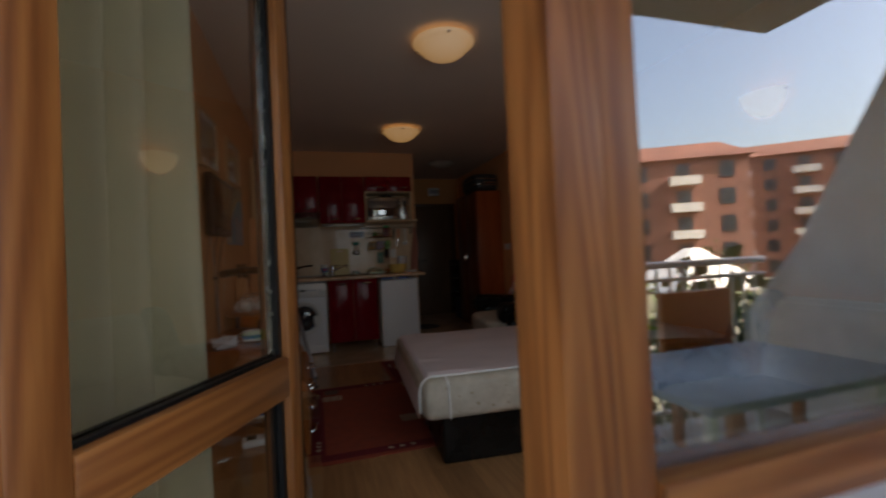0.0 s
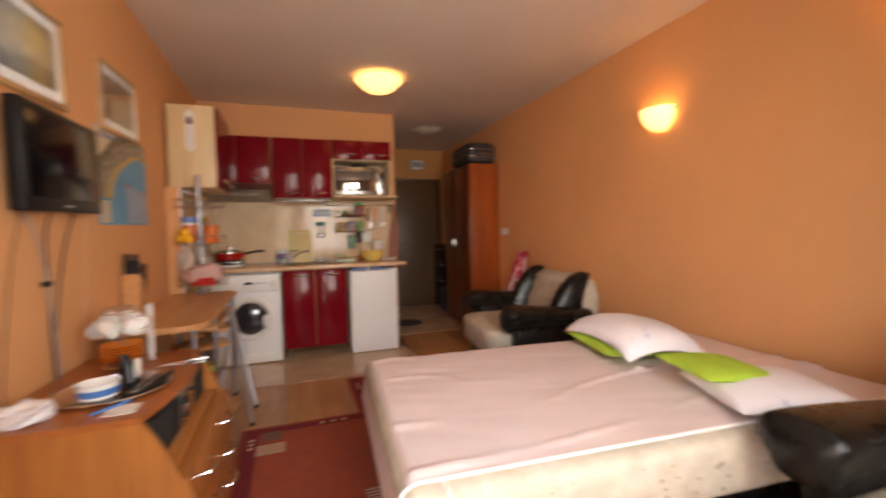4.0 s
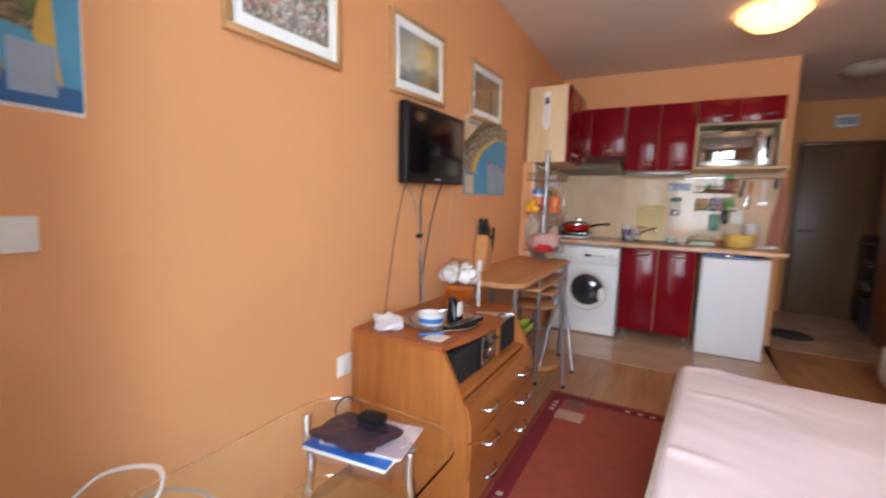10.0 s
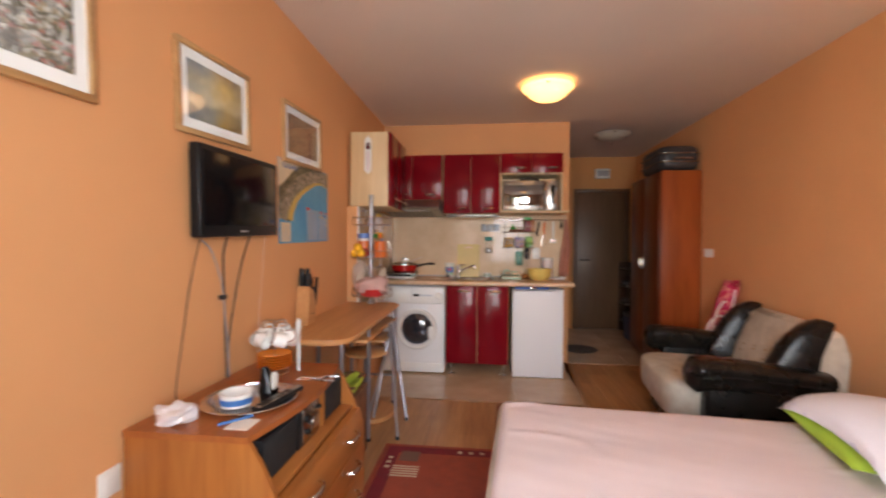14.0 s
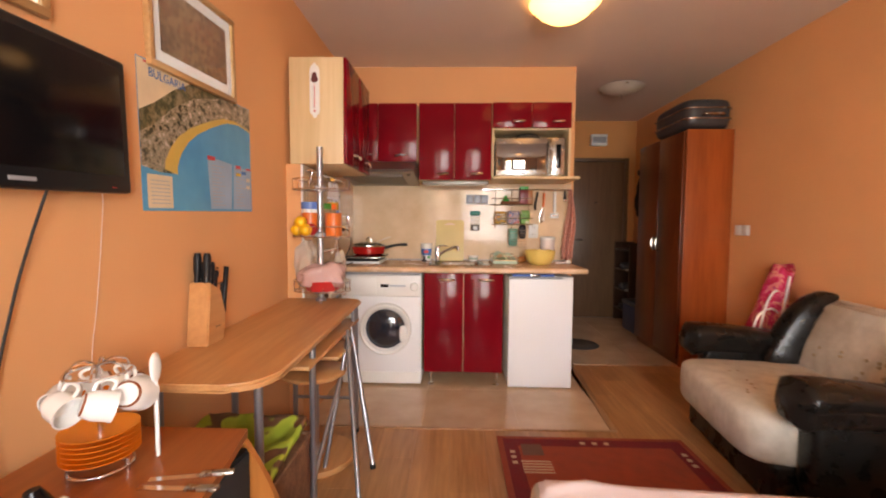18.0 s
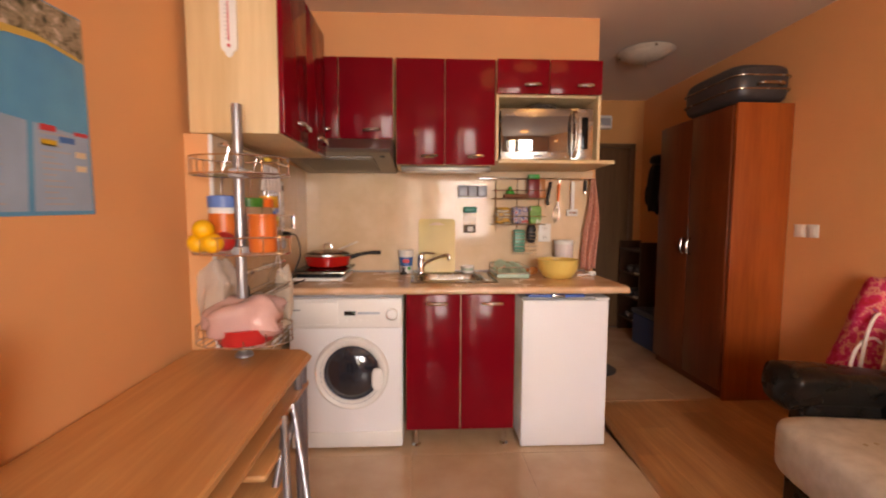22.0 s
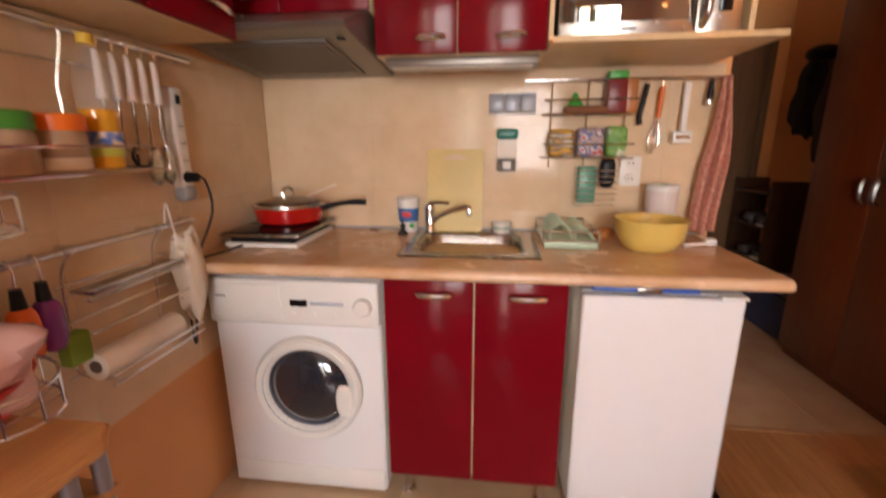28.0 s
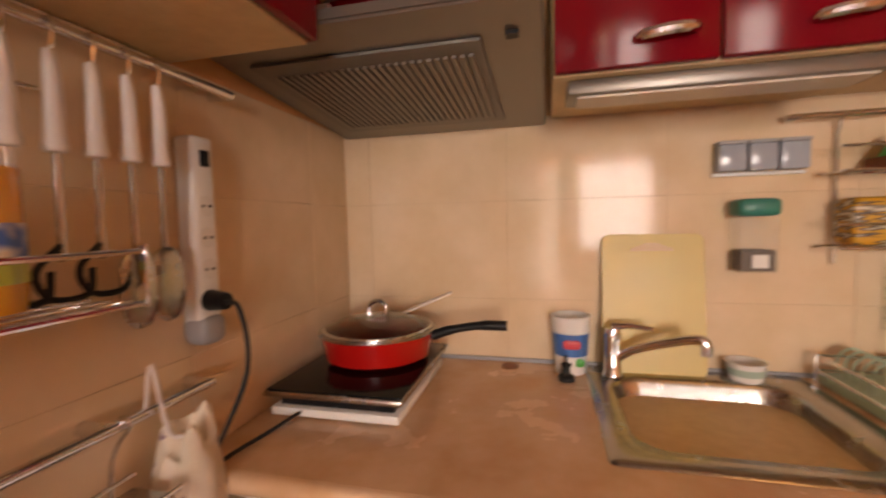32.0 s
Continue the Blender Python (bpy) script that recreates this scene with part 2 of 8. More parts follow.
LAMP_OFF = mat("unlit_frosted_glass", (0.62, 0.55, 0.46), 0.3)

# ---- building helpers ----
ORIGIN = {}
SHIFT = Vector((0.0, 0.0, 0.0))


def B():
    return bmesh.new()


def box(bm, x0, x1, y0, y1, z0, z1, bev=0.0, seg=2):
    r = bmesh.ops.create_cube(bm, size=1.0)
    vs = r["verts"]
    for v in vs:
        v.co = Vector((x0 + (v.co.x + 0.5) * (x1 - x0), y0 + (v.co.y + 0.5) * (y1 - y0), z0 + (v.co.z + 0.5) * (z1 - z0)))
    if bev:
        es = list({e for v in vs for e in v.link_edges})
        bmesh.ops.bevel(bm, geom=es, offset=bev, segments=seg, affect="EDGES", profile=0.5)
    return bm


def ring_mesh(bm, rings, closed_ends=True, loop=True):
    """Skin a list of rings (lists of points)."""
    rows = [[bm.verts.new(p) for p in ring] for ring in rings]
    n = len(rows[0])
    for a, b in zip(rows, rows[1:]):
        for i in range(n if loop else n - 1):
            j = (i + 1) % n
            bm.faces.new((a[i], a[j], b[j], b[i]))
    first, last = closed_ends if isinstance(closed_ends, tuple) else (closed_ends, closed_ends)
    if first and loop:
        bm.faces.new(list(reversed(rows[0])))
    if last and loop:
        bm.faces.new(rows[-1])
    return bm


def tube(bm, pts, r, seg=10, closed=True):
    """A round rod through the points; r may be a list."""
    pts = [Vector(p) for p in pts]
    rs = r if isinstance(r, (list, tuple)) else [r] * len(pts)
    rings, prev = [], None
    for i, p in enumerate(pts):
        d = (pts[min(i + 1, len(pts) - 1)] - pts[max(i - 1, 0)]).normalized()
        if prev is None:
            side = d.orthogonal().normalized()
        else:
            side = (prev - d * prev.dot(d)).normalized()
        prev = side
        up = d.cross(side)
        rings.append([p + (side * math.cos(2 * math.pi * k / seg) + up * math.sin(2 * math.pi * k / seg)) * rs[i] for k in range(seg)])
    return ring_mesh(bm, rings, closed)


def smooth_path(pts, n=6):
    """Catmull-Rom through the points."""
    p = [Vector(a) for a in pts]
    p = [p[0] * 2 - p[1]] + p + [p[-1] * 2 - p[-2]]
    out = []
    for a, b, c, d in zip(p, p[1:], p[2:], p[3:]):
        for k in range(n):
            t = k / n
            out.append(0.5 * ((2 * b) + (c - a) * t + (2 * a - 5 * b + 4 * c - d) * t * t + (3 * b - a - 3 * c + d) * t ** 3))
    return out + [p[-2]]


def lathe(bm, profile, at=(0, 0, 0), seg=28, turn=None):
    """Turn a profile of (radius, height) about z."""
    at = Vector(at)
    rings = []
    for r, z in profile:
        ring = []
        for k in range(seg):
            p = Vector((max(r, 1e-4) * math.cos(2 * math.pi * k / seg), max(r, 1e-4) * math.sin(2 * math.pi * k / seg), z))
            ring.append(at + (turn @ p if turn else p))
        rings.append(ring)
    return ring_mesh(bm, rings, (profile[0][0] < 0.001, profile[-1][0] < 0.001))


def disc(bm, p0, p1, r, seg=24):
    return tube(bm, [p0, p1], r, seg)


def extrude_outline(bm, outline, lift):
    """A prism: outline points and the vector to raise them by."""
    lift = Vector(lift)
    return ring_mesh(bm, [[Vector(p) for p in outline], [Vector(p) + lift for p in outline]])


def cushion(bm, centre, size, e=0.45, nu=28, nv=14, wobble=0.0, seed=0.0):
    """A pillow-like rounded box."""
    c, s = Vector(centre), Vector(size) / 2
    f = lambda w, k: math.copysign(abs(w) ** k, w)  # noqa: E731
    rings = []
    for j in range(nv + 1):
        v = -math.pi / 2 + math.pi * j / nv
        ring = []
        for i in range(nu):
            u = 2 * math.pi * i / nu
            p = Vector((f(math.cos(v), e) * f(math.cos(u), e), f(math.cos(v), e) * f(math.sin(u), e), f(math.sin(v), e)))
            if wobble:
                p *= 1 + wobble * noise.noise(Vector((p.x * 1.7 + seed, p.y * 1.7, p.z * 1.7 + seed)))
            ring.append(c + Vector((p.x * s.x, p.y * s.y, p.z * s.z)))
        rings.append(ring)
    return ring_mesh(bm, rings)


def thing(name, label, category, at=(0, 0, 0), group="", kind=""):
    ob = tagged(new(name), label, category, group, kind)
    ob.location = Vector(at) + SHIFT
    ob.empty_display_size = 0.1
    ORIGIN[ob] = Matrix.Translation(-Vector(at))
    return ob


def mesh_of(name, bm, material, sharp=40):
    bmesh.ops.recalc_face_normals(bm, faces=bm.faces)
    me = bpy.data.meshes.new(name)
    bm.to_mesh(me)
    bm.free()
    me.materials.append(material)
    me.shade_smooth()
    me.set_sharp_from_angle(angle=radians(sharp))
    return me


def part(name, bm, material, parent, label="", sharp=40):
    root = parent if parent in ORIGIN else parent.parent
    root = root if root in ORIGIN else root.parent
    bm.transform(ORIGIN[root])
    ob = new(name, mesh_of(name, bm, material, sharp))
    ob.parent = parent
    if label:
        ob["label"] = label
    return ob


def single(name, bm, material, label, category, at=(0, 0, 0), group="", kind="", sharp=40):
    bm.transform(Matrix.Translation(-Vector(at)))
    ob = tagged(new(name, mesh_of(name, bm, material, sharp)), label, category, group, kind)
    ob.location = Vector(at) + (Vector((0, 0, 0)) if kind == "structure" else SHIFT)
    return ob


def struct(name, bm, material, label, category):
    return single(name, bm, material, label, category, kind="structure")


def lettering(name, text, size, m, material, parent=None, label=""):
    """Words as a thin mesh at the pose m."""
    cu = bpy.data.curves.new(name, "FONT")
    cu.body, cu.size, cu.extrude, cu.align_x = text, size, 0.0004, "CENTER"
    tmp = bpy.data.objects.new(name, cu)
    scene.collection.objects.link(tmp)
    bpy.context.view_layer.update()
    me = bpy.data.meshes.new_from_object(tmp.evaluated_get(bpy.context.evaluated_depsgraph_get()))
    bpy.data.objects.remove(tmp)
    me.materials.clear()
    me.materials.append(material)
    me.transform(m)
    ob = new(name, me)
    if parent:
        me.transform(ORIGIN[parent])
        ob.parent = parent
    return ob

# ---- large structure ----
WX, CEILZ, KY, FRONT = 3.29, 2.54, 6.56, 1.30


def piece(name, bm, material, parent, sharp=40):
    ob = new(name, mesh_of(name, bm, material, sharp))
    ob.parent = parent
    return ob


floor = struct("floor", box(B(), -0.15, 3.40, 1.10, 8.60, -0.12, -0.012), SLAB, "floor of oak laminate planks and beige tiles", "floor")
left_wall = struct("wall_west", box(B(), -0.15, 0.0, 1.10, KY, -0.012, CEILZ), ORANGE, "orange painted wall with framed prints", "wall")
bm = box(B(), 0.0002, 0.085, 5.33, KY, -0.012, 1.550)
box(bm, 0.0002, 0.085, 5.965, KY, 1.550, 2.155)
kitchen_left = struct("wall_kitchen_side", bm, ORANGE, "orange wall beside the kitchen, tiled above", "wall")
kitchen_wall = struct("wall_north", box(B(), -0.15, 1.99, KY, 8.45, -0.012, CEILZ), ORANGE, "orange wall block behind the kitchenette", "wall")
right_wall = struct("wall_east", box(B(), WX, WX + 0.15, 1.10, 8.60, -0.012, CEILZ), ORANGE, "long plain orange painted wall", "wall")
ceiling = struct("ceiling", box(B(), -0.15, WX + 0.15, 1.10, 8.60, CEILZ, CEILZ + 0.15), CEIL, "plain off-white plaster ceiling", "ceiling")
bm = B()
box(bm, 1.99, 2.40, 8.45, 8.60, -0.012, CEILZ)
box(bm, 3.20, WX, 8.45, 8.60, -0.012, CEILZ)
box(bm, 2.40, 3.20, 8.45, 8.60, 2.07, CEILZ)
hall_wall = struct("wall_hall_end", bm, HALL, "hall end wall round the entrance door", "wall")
# window wall: parapet under the window, lintel above, narrow pier at the left
bm = B()
box(bm, 1.02, WX, 1.12, 1.30, -0.012, 0.70)
box(bm, 2.18, WX, 1.12, 1.30, 0.70, 2.20)
box(bm, -0.15, WX, 1.12, 1.30, 2.20, CEILZ)
box(bm, 0.0, 0.215, 1.12, 1.30, -0.012, 2.20)
window_wall = struct("wall_south", bm, ORANGE, "window wall with parapet and lintel", "wall")
OUT_GREEN = mat("pale_green_render", (0.42, 0.62, 0.36), 0.85, fine=120, bumps=0.5)
struct("facade_render", box(B(), 1.02, 3.6, 1.10, 1.118, 0.0, 0.70), OUT_GREEN, "pale green rendered parapet outside", "wall")

# laminate planks, long side along the room
rng = random.Random(4)
plank_meshes = {}
for i in range(18):
    x0, x1 = i * 0.1925, min((i + 1) * 0.1925, WX)
    y = 1.30 - rng.uniform(0, 1.1)
    while y < 6.53:
        y0, y1 = max(y, 1.30), y + 1.29
        end = 5.32 if x1 < 1.93 else 6.53
        y1 = min(y1, end)
        if y1 - y0 > 0.03:
            part_bm = box(B(), x0 + 0.0004, x1 - 0.0004, y0 + 0.0006, y1 - 0.0006, -0.012, 0.0)
            piece("plank", part_bm, LAMINATE_Y, floor)
        y += 1.29
# floor tiles of the kitchenette and the hall
def strip_x(y):
    """The strip along the kitchen tiles runs slightly askew."""
    return 1.905 + (y - 5.325) * 0.062


for i, (x0, x1) in enumerate([(0.085, 0.19), (0.19, 0.79), (0.79, 1.375), (1.375, 1.905)]):
    for y0, y1 in ((5.335, 5.92), (5.92, 6.56)):
        bm = box(B(), x0 + 0.001, x1 - 0.001, y0 + 0.001, y1 - 0.001, -0.012, 0.0, 0.0008, 1)
        if x1 == 1.905:
            for v in bm.verts:
                if v.co.x > 1.6:
                    v.co.x += strip_x(v.co.y) - 1.905
        piece("floor_tile", bm, FLOOR_TILE, floor)
for x0, x1 in ((1.99, 2.02), (2.02, 2.62), (2.62, 3.29)):
    for y0, y1 in ((6.545, 7.14), (7.14, 7.74), (7.74, 8.45)):
        piece("floor_tile", box(B(), x0 + 0.001, x1 - 0.001, y0 + 0.001, y1 - 0.001, -0.012, 0.0, 0.0008, 1), FLOOR_TILE, floor)
struct("floor_grout", box(B(), 0.085, 1.975, 5.335, 6.56, -0.012, -0.002), GROUT, "sand-coloured grout bed under the floor tiles", "floor")
struct("hall_grout", box(B(), 1.99, 3.29, 6.545, 8.45, -0.012, -0.002), GROUT, "sand-coloured grout bed under the hall tiles", "floor")
bm = box(B(), 0.085, 1.94, 5.315, 5.335, -0.01, 0.005, 0.003)
struct("threshold_strip", bm, TRIM_WOOD, "narrow wood strip where planks meet tiles", "trim")
bm = box(B(), 1.905, 1.945, 5.335, 6.545, -0.01, 0.007, 0.004)
for v in bm.verts:
    v.co.x += strip_x(v.co.y) - 1.905
struct("threshold_strip", bm, TRIM_WOOD, "rounded wood strip along the kitchen tiles", "trim")
struct("threshold_strip", box(B(), 1.985, 3.29, 6.525, 6.545, -0.01, 0.005, 0.003), TRIM_WOOD, "narrow wood strip at the hall tiles", "trim")

# wall tiles of the splashback
zs = [0.53, 0.80, 1.07, 1.34, 1.549]
for z0, z1 in zip(zs, zs[1:]):
    for y0, y1 in ((5.335, 5.56), (5.56, 5.96), (5.96, 6.36), (6.36, 6.55)):
        piece("wall_tile", box(B(), 0.0855, 0.095, y0 + 0.0005, y1 - 0.0005, z0 + 0.0005, z1 - 0.0005, 0.0006, 1), WALL_TILE, kitchen_left)
    for x0, x1 in ((0.097, 0.175), (0.175, 0.575), (0.575, 0.975), (0.975, 1.375), (1.375, 1.775), (1.775, 1.97)):
        if z1 > 0.9:
            piece("wall_tile", box(B(), x0 + 0.0005, x1 - 0.0005, KY - 0.010, KY - 0.0005, z0 + 0.0005, z1 - 0.0005, 0.0006, 1), WALL_TILE, kitchen_wall)
struct("tile_grout", box(B(), 0.085, 0.0938, 5.335, 6.55, 0.53, 1.549), GROUT, "pale grout between the side wall tiles", "wall")
struct("tile_grout", box(B(), 0.095, 1.97, KY - 0.0088, KY - 0.0002, 0.80, 1.56), GROUT, "pale grout between the back wall tiles", "wall")
struct("tile_edge_trim", box(B(), 0.0855, 0.099, 5.325, 5.335, 0.53, 1.548, 0.002), WHITE_PLASTIC, "white plastic edge strip of the tiling", "trim")

# skirting
for a in ((0.0, 0.012, 1.30, 5.325), (WX - 0.012, WX, 1.30, 6.50)):
    struct("baseboard", box(B(), a[0], a[1], a[2], a[3], 0.0, 0.055, 0.003), TRIM_WOOD, "low oak skirting board", "baseboard")

# ---- window wall joinery ----
ESC = mat("bronze_handle_metal", (0.10, 0.075, 0.05), 0.3, 0.9)
HINGE, EDGE = Vector((0.258, 1.35)), Vector((0.537, 1.911))
frame_root = thing("door_1", "open balcony door frame of stained pine", "door frame", (0.5, 1.21, 0), kind="structure")
part("jamb", box(B(), 0.215, 0.250, 1.17, 1.305, 0.0, 2.20, 0.004), PINE, frame_root)
part("mullion", box(B(), 0.875, 0.942, 1.17, 1.285, 0.0, 2.20, 0.006), PINE, frame_root)
part("mullion", box(B(), 0.944, 1.012, 1.19, 1.27, 0.0, 2.20, 0.006), PINE, frame_root)
part("head", box(B(), 0.250, 0.875, 1.17, 1.28, 2.13, 2.20, 0.005), PINE_X, frame_root)
part("threshold", box(B(), 0.250, 0.875, 1.14, 1.30, 0.0, 0.03, 0.004), DARK_WOOD, frame_root)

leaf = thing("door_leaf", "open pine balcony door leaf with two glass panes", "door", (0, 0, 0))
LW, LT = (EDGE - HINGE).length, 0.086
bm = box(B(), 0.0, 0.075, -LT / 2, LT / 2, 0.04, 2.12, 0.006)
part("stile", bm, PINE, leaf)
part("stile", box(B(), LW - 0.050, LW, -LT / 2, LT / 2, 0.04, 2.12, 0.006), PINE, leaf)
for z0, z1 in ((0.04, 0.15), (0.77, 0.865), (2.03, 2.12)):
    part("rail", box(B(), 0.075, LW - 0.050, -LT / 2, LT / 2, z0, z1, 0.006), PINE_X, leaf)
part("edge_band", box(B(), LW, LW + 0.004, -LT / 2 + 0.001, LT / 2, 0.05, 2.11), DARK_WOOD, leaf, "dark brown closing edge")
part("edge_lip", box(B(), LW - 0.03, LW + 0.030, LT / 2 + 0.001, LT / 2 + 0.019, 0.05, 2.11, 0.003), DARK_WOOD, leaf, "dark brown inner lip")
part("seal", box(B(), LW + 0.005, LW + 0.028, LT / 2 - 0.010, LT / 2 + 0.0005, 0.05, 2.11, 0.002), RUBBER, leaf, "black rubber seal")
part("lock_rail", box(B(), LW + 0.004, LW + 0.0062, 0.004, 0.020, 0.10, 2.05), ESC, leaf, "bronze lock rail")
for z in (0.30, 0.72, 1.10, 1.40, 1.75):
    part("lock_cam", tube(B(), [(LW + 0.006, 0.012, z), (LW + 0.013, 0.012, z)], 0.006, 10), STEEL, leaf)
for z0, z1 in ((0.15, 0.77), (0.865, 2.03)):
    g = part("pane", box(B(), 0.070, LW - 0.042, -0.012, 0.012, z0 - 0.005, z1 + 0.005), LEAF_GLASS, leaf)
    g.visible_shadow = False
    bm = B()
    for s in (-1, 1):
        y0, y1 = sorted((s * 0.012, s * 0.024))
        box(bm, 0.075, 0.083, y0, y1, z0, z1)
        box(bm, LW - 0.063, LW - 0.050, y0, y1, z0, z1)
        box(bm, 0.083, LW - 0.063, y0, y1, z0, z0 + 0.008)
        box(bm, 0.083, LW - 0.063, y0, y1, z1 - 0.008, z1)
    part("gasket", bm, BLACK_PLASTIC, leaf, "black glazing gasket")
spacer = B()
box(spacer, LW - 0.071, LW - 0.0632, -0.0115, 0.0115, 0.865, 2.03)
part("spacer", spacer, STEEL, leaf, "silvery glazing spacer")
for s in (1,):
    y = s * (LT / 2)
    h = part("handle", tube(B(), smooth_path([(LW - 0.022, y, 1.075), (LW - 0.022, y + s * 0.045, 1.075), (LW - 0.034, y + s * 0.055, 1.075), (LW - 0.108, y + s * 0.055, 1.070)]), 0.009, 10), ESC, leaf, "bronze lever handle")
    part("backplate", box(B(), LW - 0.036, LW - 0.010, min(y, y + s * 0.008), max(y, y + s * 0.008), 0.96, 1.15, 0.003), ESC, h)
leaf.matrix_basis = pose(HINGE.x, HINGE.y, 0, 0, 0, math.degrees(math.atan2(EDGE.y - HINGE.y, EDGE.x - HINGE.x)))

win = thing("window_1", "wide pine framed window beside the balcony door", "window", (1.6, 1.21, 0.7), kind="structure")
part("window_sill", box(B(), 1.012, 2.18, 1.12, 1.42, 0.70, 0.725, 0.005), WHITE_PLASTIC, win)
part("window_frame", box(B(), 1.012, 2.18, 1.18, 1.27, 0.725, 0.80, 0.006), PINE_X, win)
part("window_frame", box(B(), 1.012, 2.18, 1.18, 1.27, 2.12, 2.20, 0.006), PINE_X, win)
part("window_frame", box(B(), 2.10, 2.18, 1.18, 1.27, 0.80, 2.12, 0.006), PINE, win)
g = part("pane", box(B(), 1.012, 2.10, 1.215, 1.235, 0.80, 2.12), COATED_GLASS, win)
g.visible_shadow = False

# cream curtain bunched behind the open leaf
CURTAIN = mat("cream_curtain_cloth", (0.72, 0.65, 0.46), 0.9, vary=0.05, scale=4, fine=400, bumps=0.4)
bm = B()
C0, C1 = Vector((0.120, 1.42)), Vector((0.338, 1.80))
d = (C1 - C0).normalized()
nrm = Vector((-d.y, d.x))
rows = []
for j in range(13):
    z = 0.06 + 2.36 * j / 12
    ring = []
    for i in range(141):
        s = i / 140
        wave = 0.042 * math.sin(s * 2 * math.pi * 5.0 + 0.9 * math.sin(s * 11.0) + 0.35 * math.sin(z * 1.3)) + 0.010 * math.sin(s * 37 + z)
        base = C0.lerp(C1, s) + d * (0.02 * s * (1 - z / 2.4)) + nrm * wave
        ring.append((max(base.x, 0.014), base.y, z))
    rows.append(ring)
ring_mesh(bm, rows, False, False)
cur = single("curtain", bm, CURTAIN, "cream curtain bunched beside the balcony door", "curtain", (0.2, 1.5, 0.06))
sol = cur.modifiers.new("thickness", "SOLIDIFY")
sol.thickness = 0.003

# ---- entrance door ----
DOOR_BROWN = wood("brown_entrance_door", (0.11, 0.055, 0.026), (0.17, 0.088, 0.042), "z", 0.4, 7)
ed = thing("door_2", "closed dark brown entrance door at the hall end", "door", (2.80, 8.46, 0), kind="structure")
part("leaf", box(B(), 2.45, 3.15, 8.455, 8.50, 0.005, 2.025, 0.003), DOOR_BROWN, ed)
for x0, x1, z0, z1 in ((2.40, 2.448, 0, 2.07), (3.152, 3.20, 0, 2.07), (2.448, 3.152, 2.028, 2.07)):
    part("casing", box(B(), x0, x1, 8.43, 8.52, z0, z1, 0.004), DOOR_BROWN, ed)
part("backing", box(B(), 2.40, 3.20, 8.53, 8.60, -0.012, 2.07), DOOR_BROWN, ed)
part("handle", tube(B(), smooth_path([(2.50, 8.455, 1.02), (2.50, 8.41, 1.02), (2.52, 8.40, 1.02), (2.62, 8.40, 1.02)]), 0.009), STEEL, ed)
part("peephole", disc(B(), (2.80, 8.456, 1.5), (2.80, 8.448, 1.5), 0.012), STEEL, ed)

# ---- kitchenette ----


def bow_handle(bm, a, b, out, bulge=0.028, r=0.0055):
    """A curved pull from a to b, standing off along out."""
    a, b, out = Vector(a), Vector(b), Vector(out)
    mid = (a + b) / 2
    pts = smooth_path([a, a + out * bulge * 0.7 + (b - a) * 0.10, mid + out * bulge, b + out * bulge * 0.7 - (b - a) * 0.10, b], 5)
    n = len(pts)
    return tube(bm, pts, [r * (0.9 + 0.9 * math.sin(math.pi * i / (n - 1))) for i in range(n)], 8)


worktop = B()
# worktop with an opening for the sink
for x0, x1, y0, y1 in ((0.097, 0.82, 5.935, 6.548), (1.22, 1.932, 5.935, 6.548), (0.82, 1.22, 5.935, 6.11), (0.82, 1.22, 6.48, 6.548)):
    box(worktop, x0, x1, y0, y1, 0.857, 0.895)
bmesh.ops.remove_doubles(worktop, verts=worktop.verts, dist=0.0005)
wt = thing("worktop", "pinkish marble-pattern laminate kitchen worktop", "worktop", (1.0, 6.25, 0.857))
part("slab", worktop, MARBLE, wt)
part("front_edge", tube(B(), [(0.097, 5.935, 0.876), (1.932, 5.935, 0.876)], 0.0188, 14), MARBLE, wt)
part("splash_strip", box(B(), 0.097, 1.932, 6.540, 6.549, 0.895, 0.905, 0.002), GREY_PLASTIC, wt, "thin grey sealing strip")

# the units stand 2 cm along the run
SHIFT = Vector((0.02, 0.0, 0.0))

# washing machine
wm = thing("washing_machine", "white front-loading washing machine under the worktop", "washing machine", (0.42, 6.2, 0))
part("body", box(B(), 0.12, 0.717, 5.99, 6.52, 0.012, 0.835, 0.012, 3), WHITE_ENAMEL, wm)
part("top_panel", box(B(), 0.122, 0.715, 5.985, 6.52, 0.835, 0.853, 0.006), GREY_PLASTIC, wm, "grey top panel")
part("control_panel", box(B(), 0.12, 0.717, 5.965, 5.993, 0.672, 0.832, 0.010, 3), WHITE_PLASTIC, wm)
part("kick_panel", box(B(), 0.128, 0.709, 5.984, 5.992, 0.015, 0.10, 0.003), WHITE_PLASTIC, wm)
dv = Vector((0.450, 5.985, 0.430))
T = Matrix.Rotation(radians(90), 3, "X")
dr = part("door", lathe(B(), [(0.195, 0.0), (0.195, 0.022), (0.184, 0.034), (0.162, 0.030), (0.148, 0.014), (0.148, -0.004)], dv, 40, T), WHITE_PLASTIC, wm, "round white porthole rim")
WGLASS = mat("dark_porthole_glass", (0.022, 0.024, 0.032), 0.06, bumps=0.0, coat=1.0)
part("porthole", lathe(B(), [(0.0, 0.038), (0.055, 0.036), (0.10, 0.028), (0.13, 0.014), (0.149, 0.0), (0.149, -0.01), (0, -0.01)], dv, 36, T), WGLASS, dr, "dark domed glass")
part("porthole_ring", lathe(B(), [(0.146, 0.004), (0.150, 0.016), (0.156, 0.020), (0.162, 0.0305)], dv, 36, T), mat("blue_grey_ring", (0.16, 0.18, 0.26), 0.3), dr)
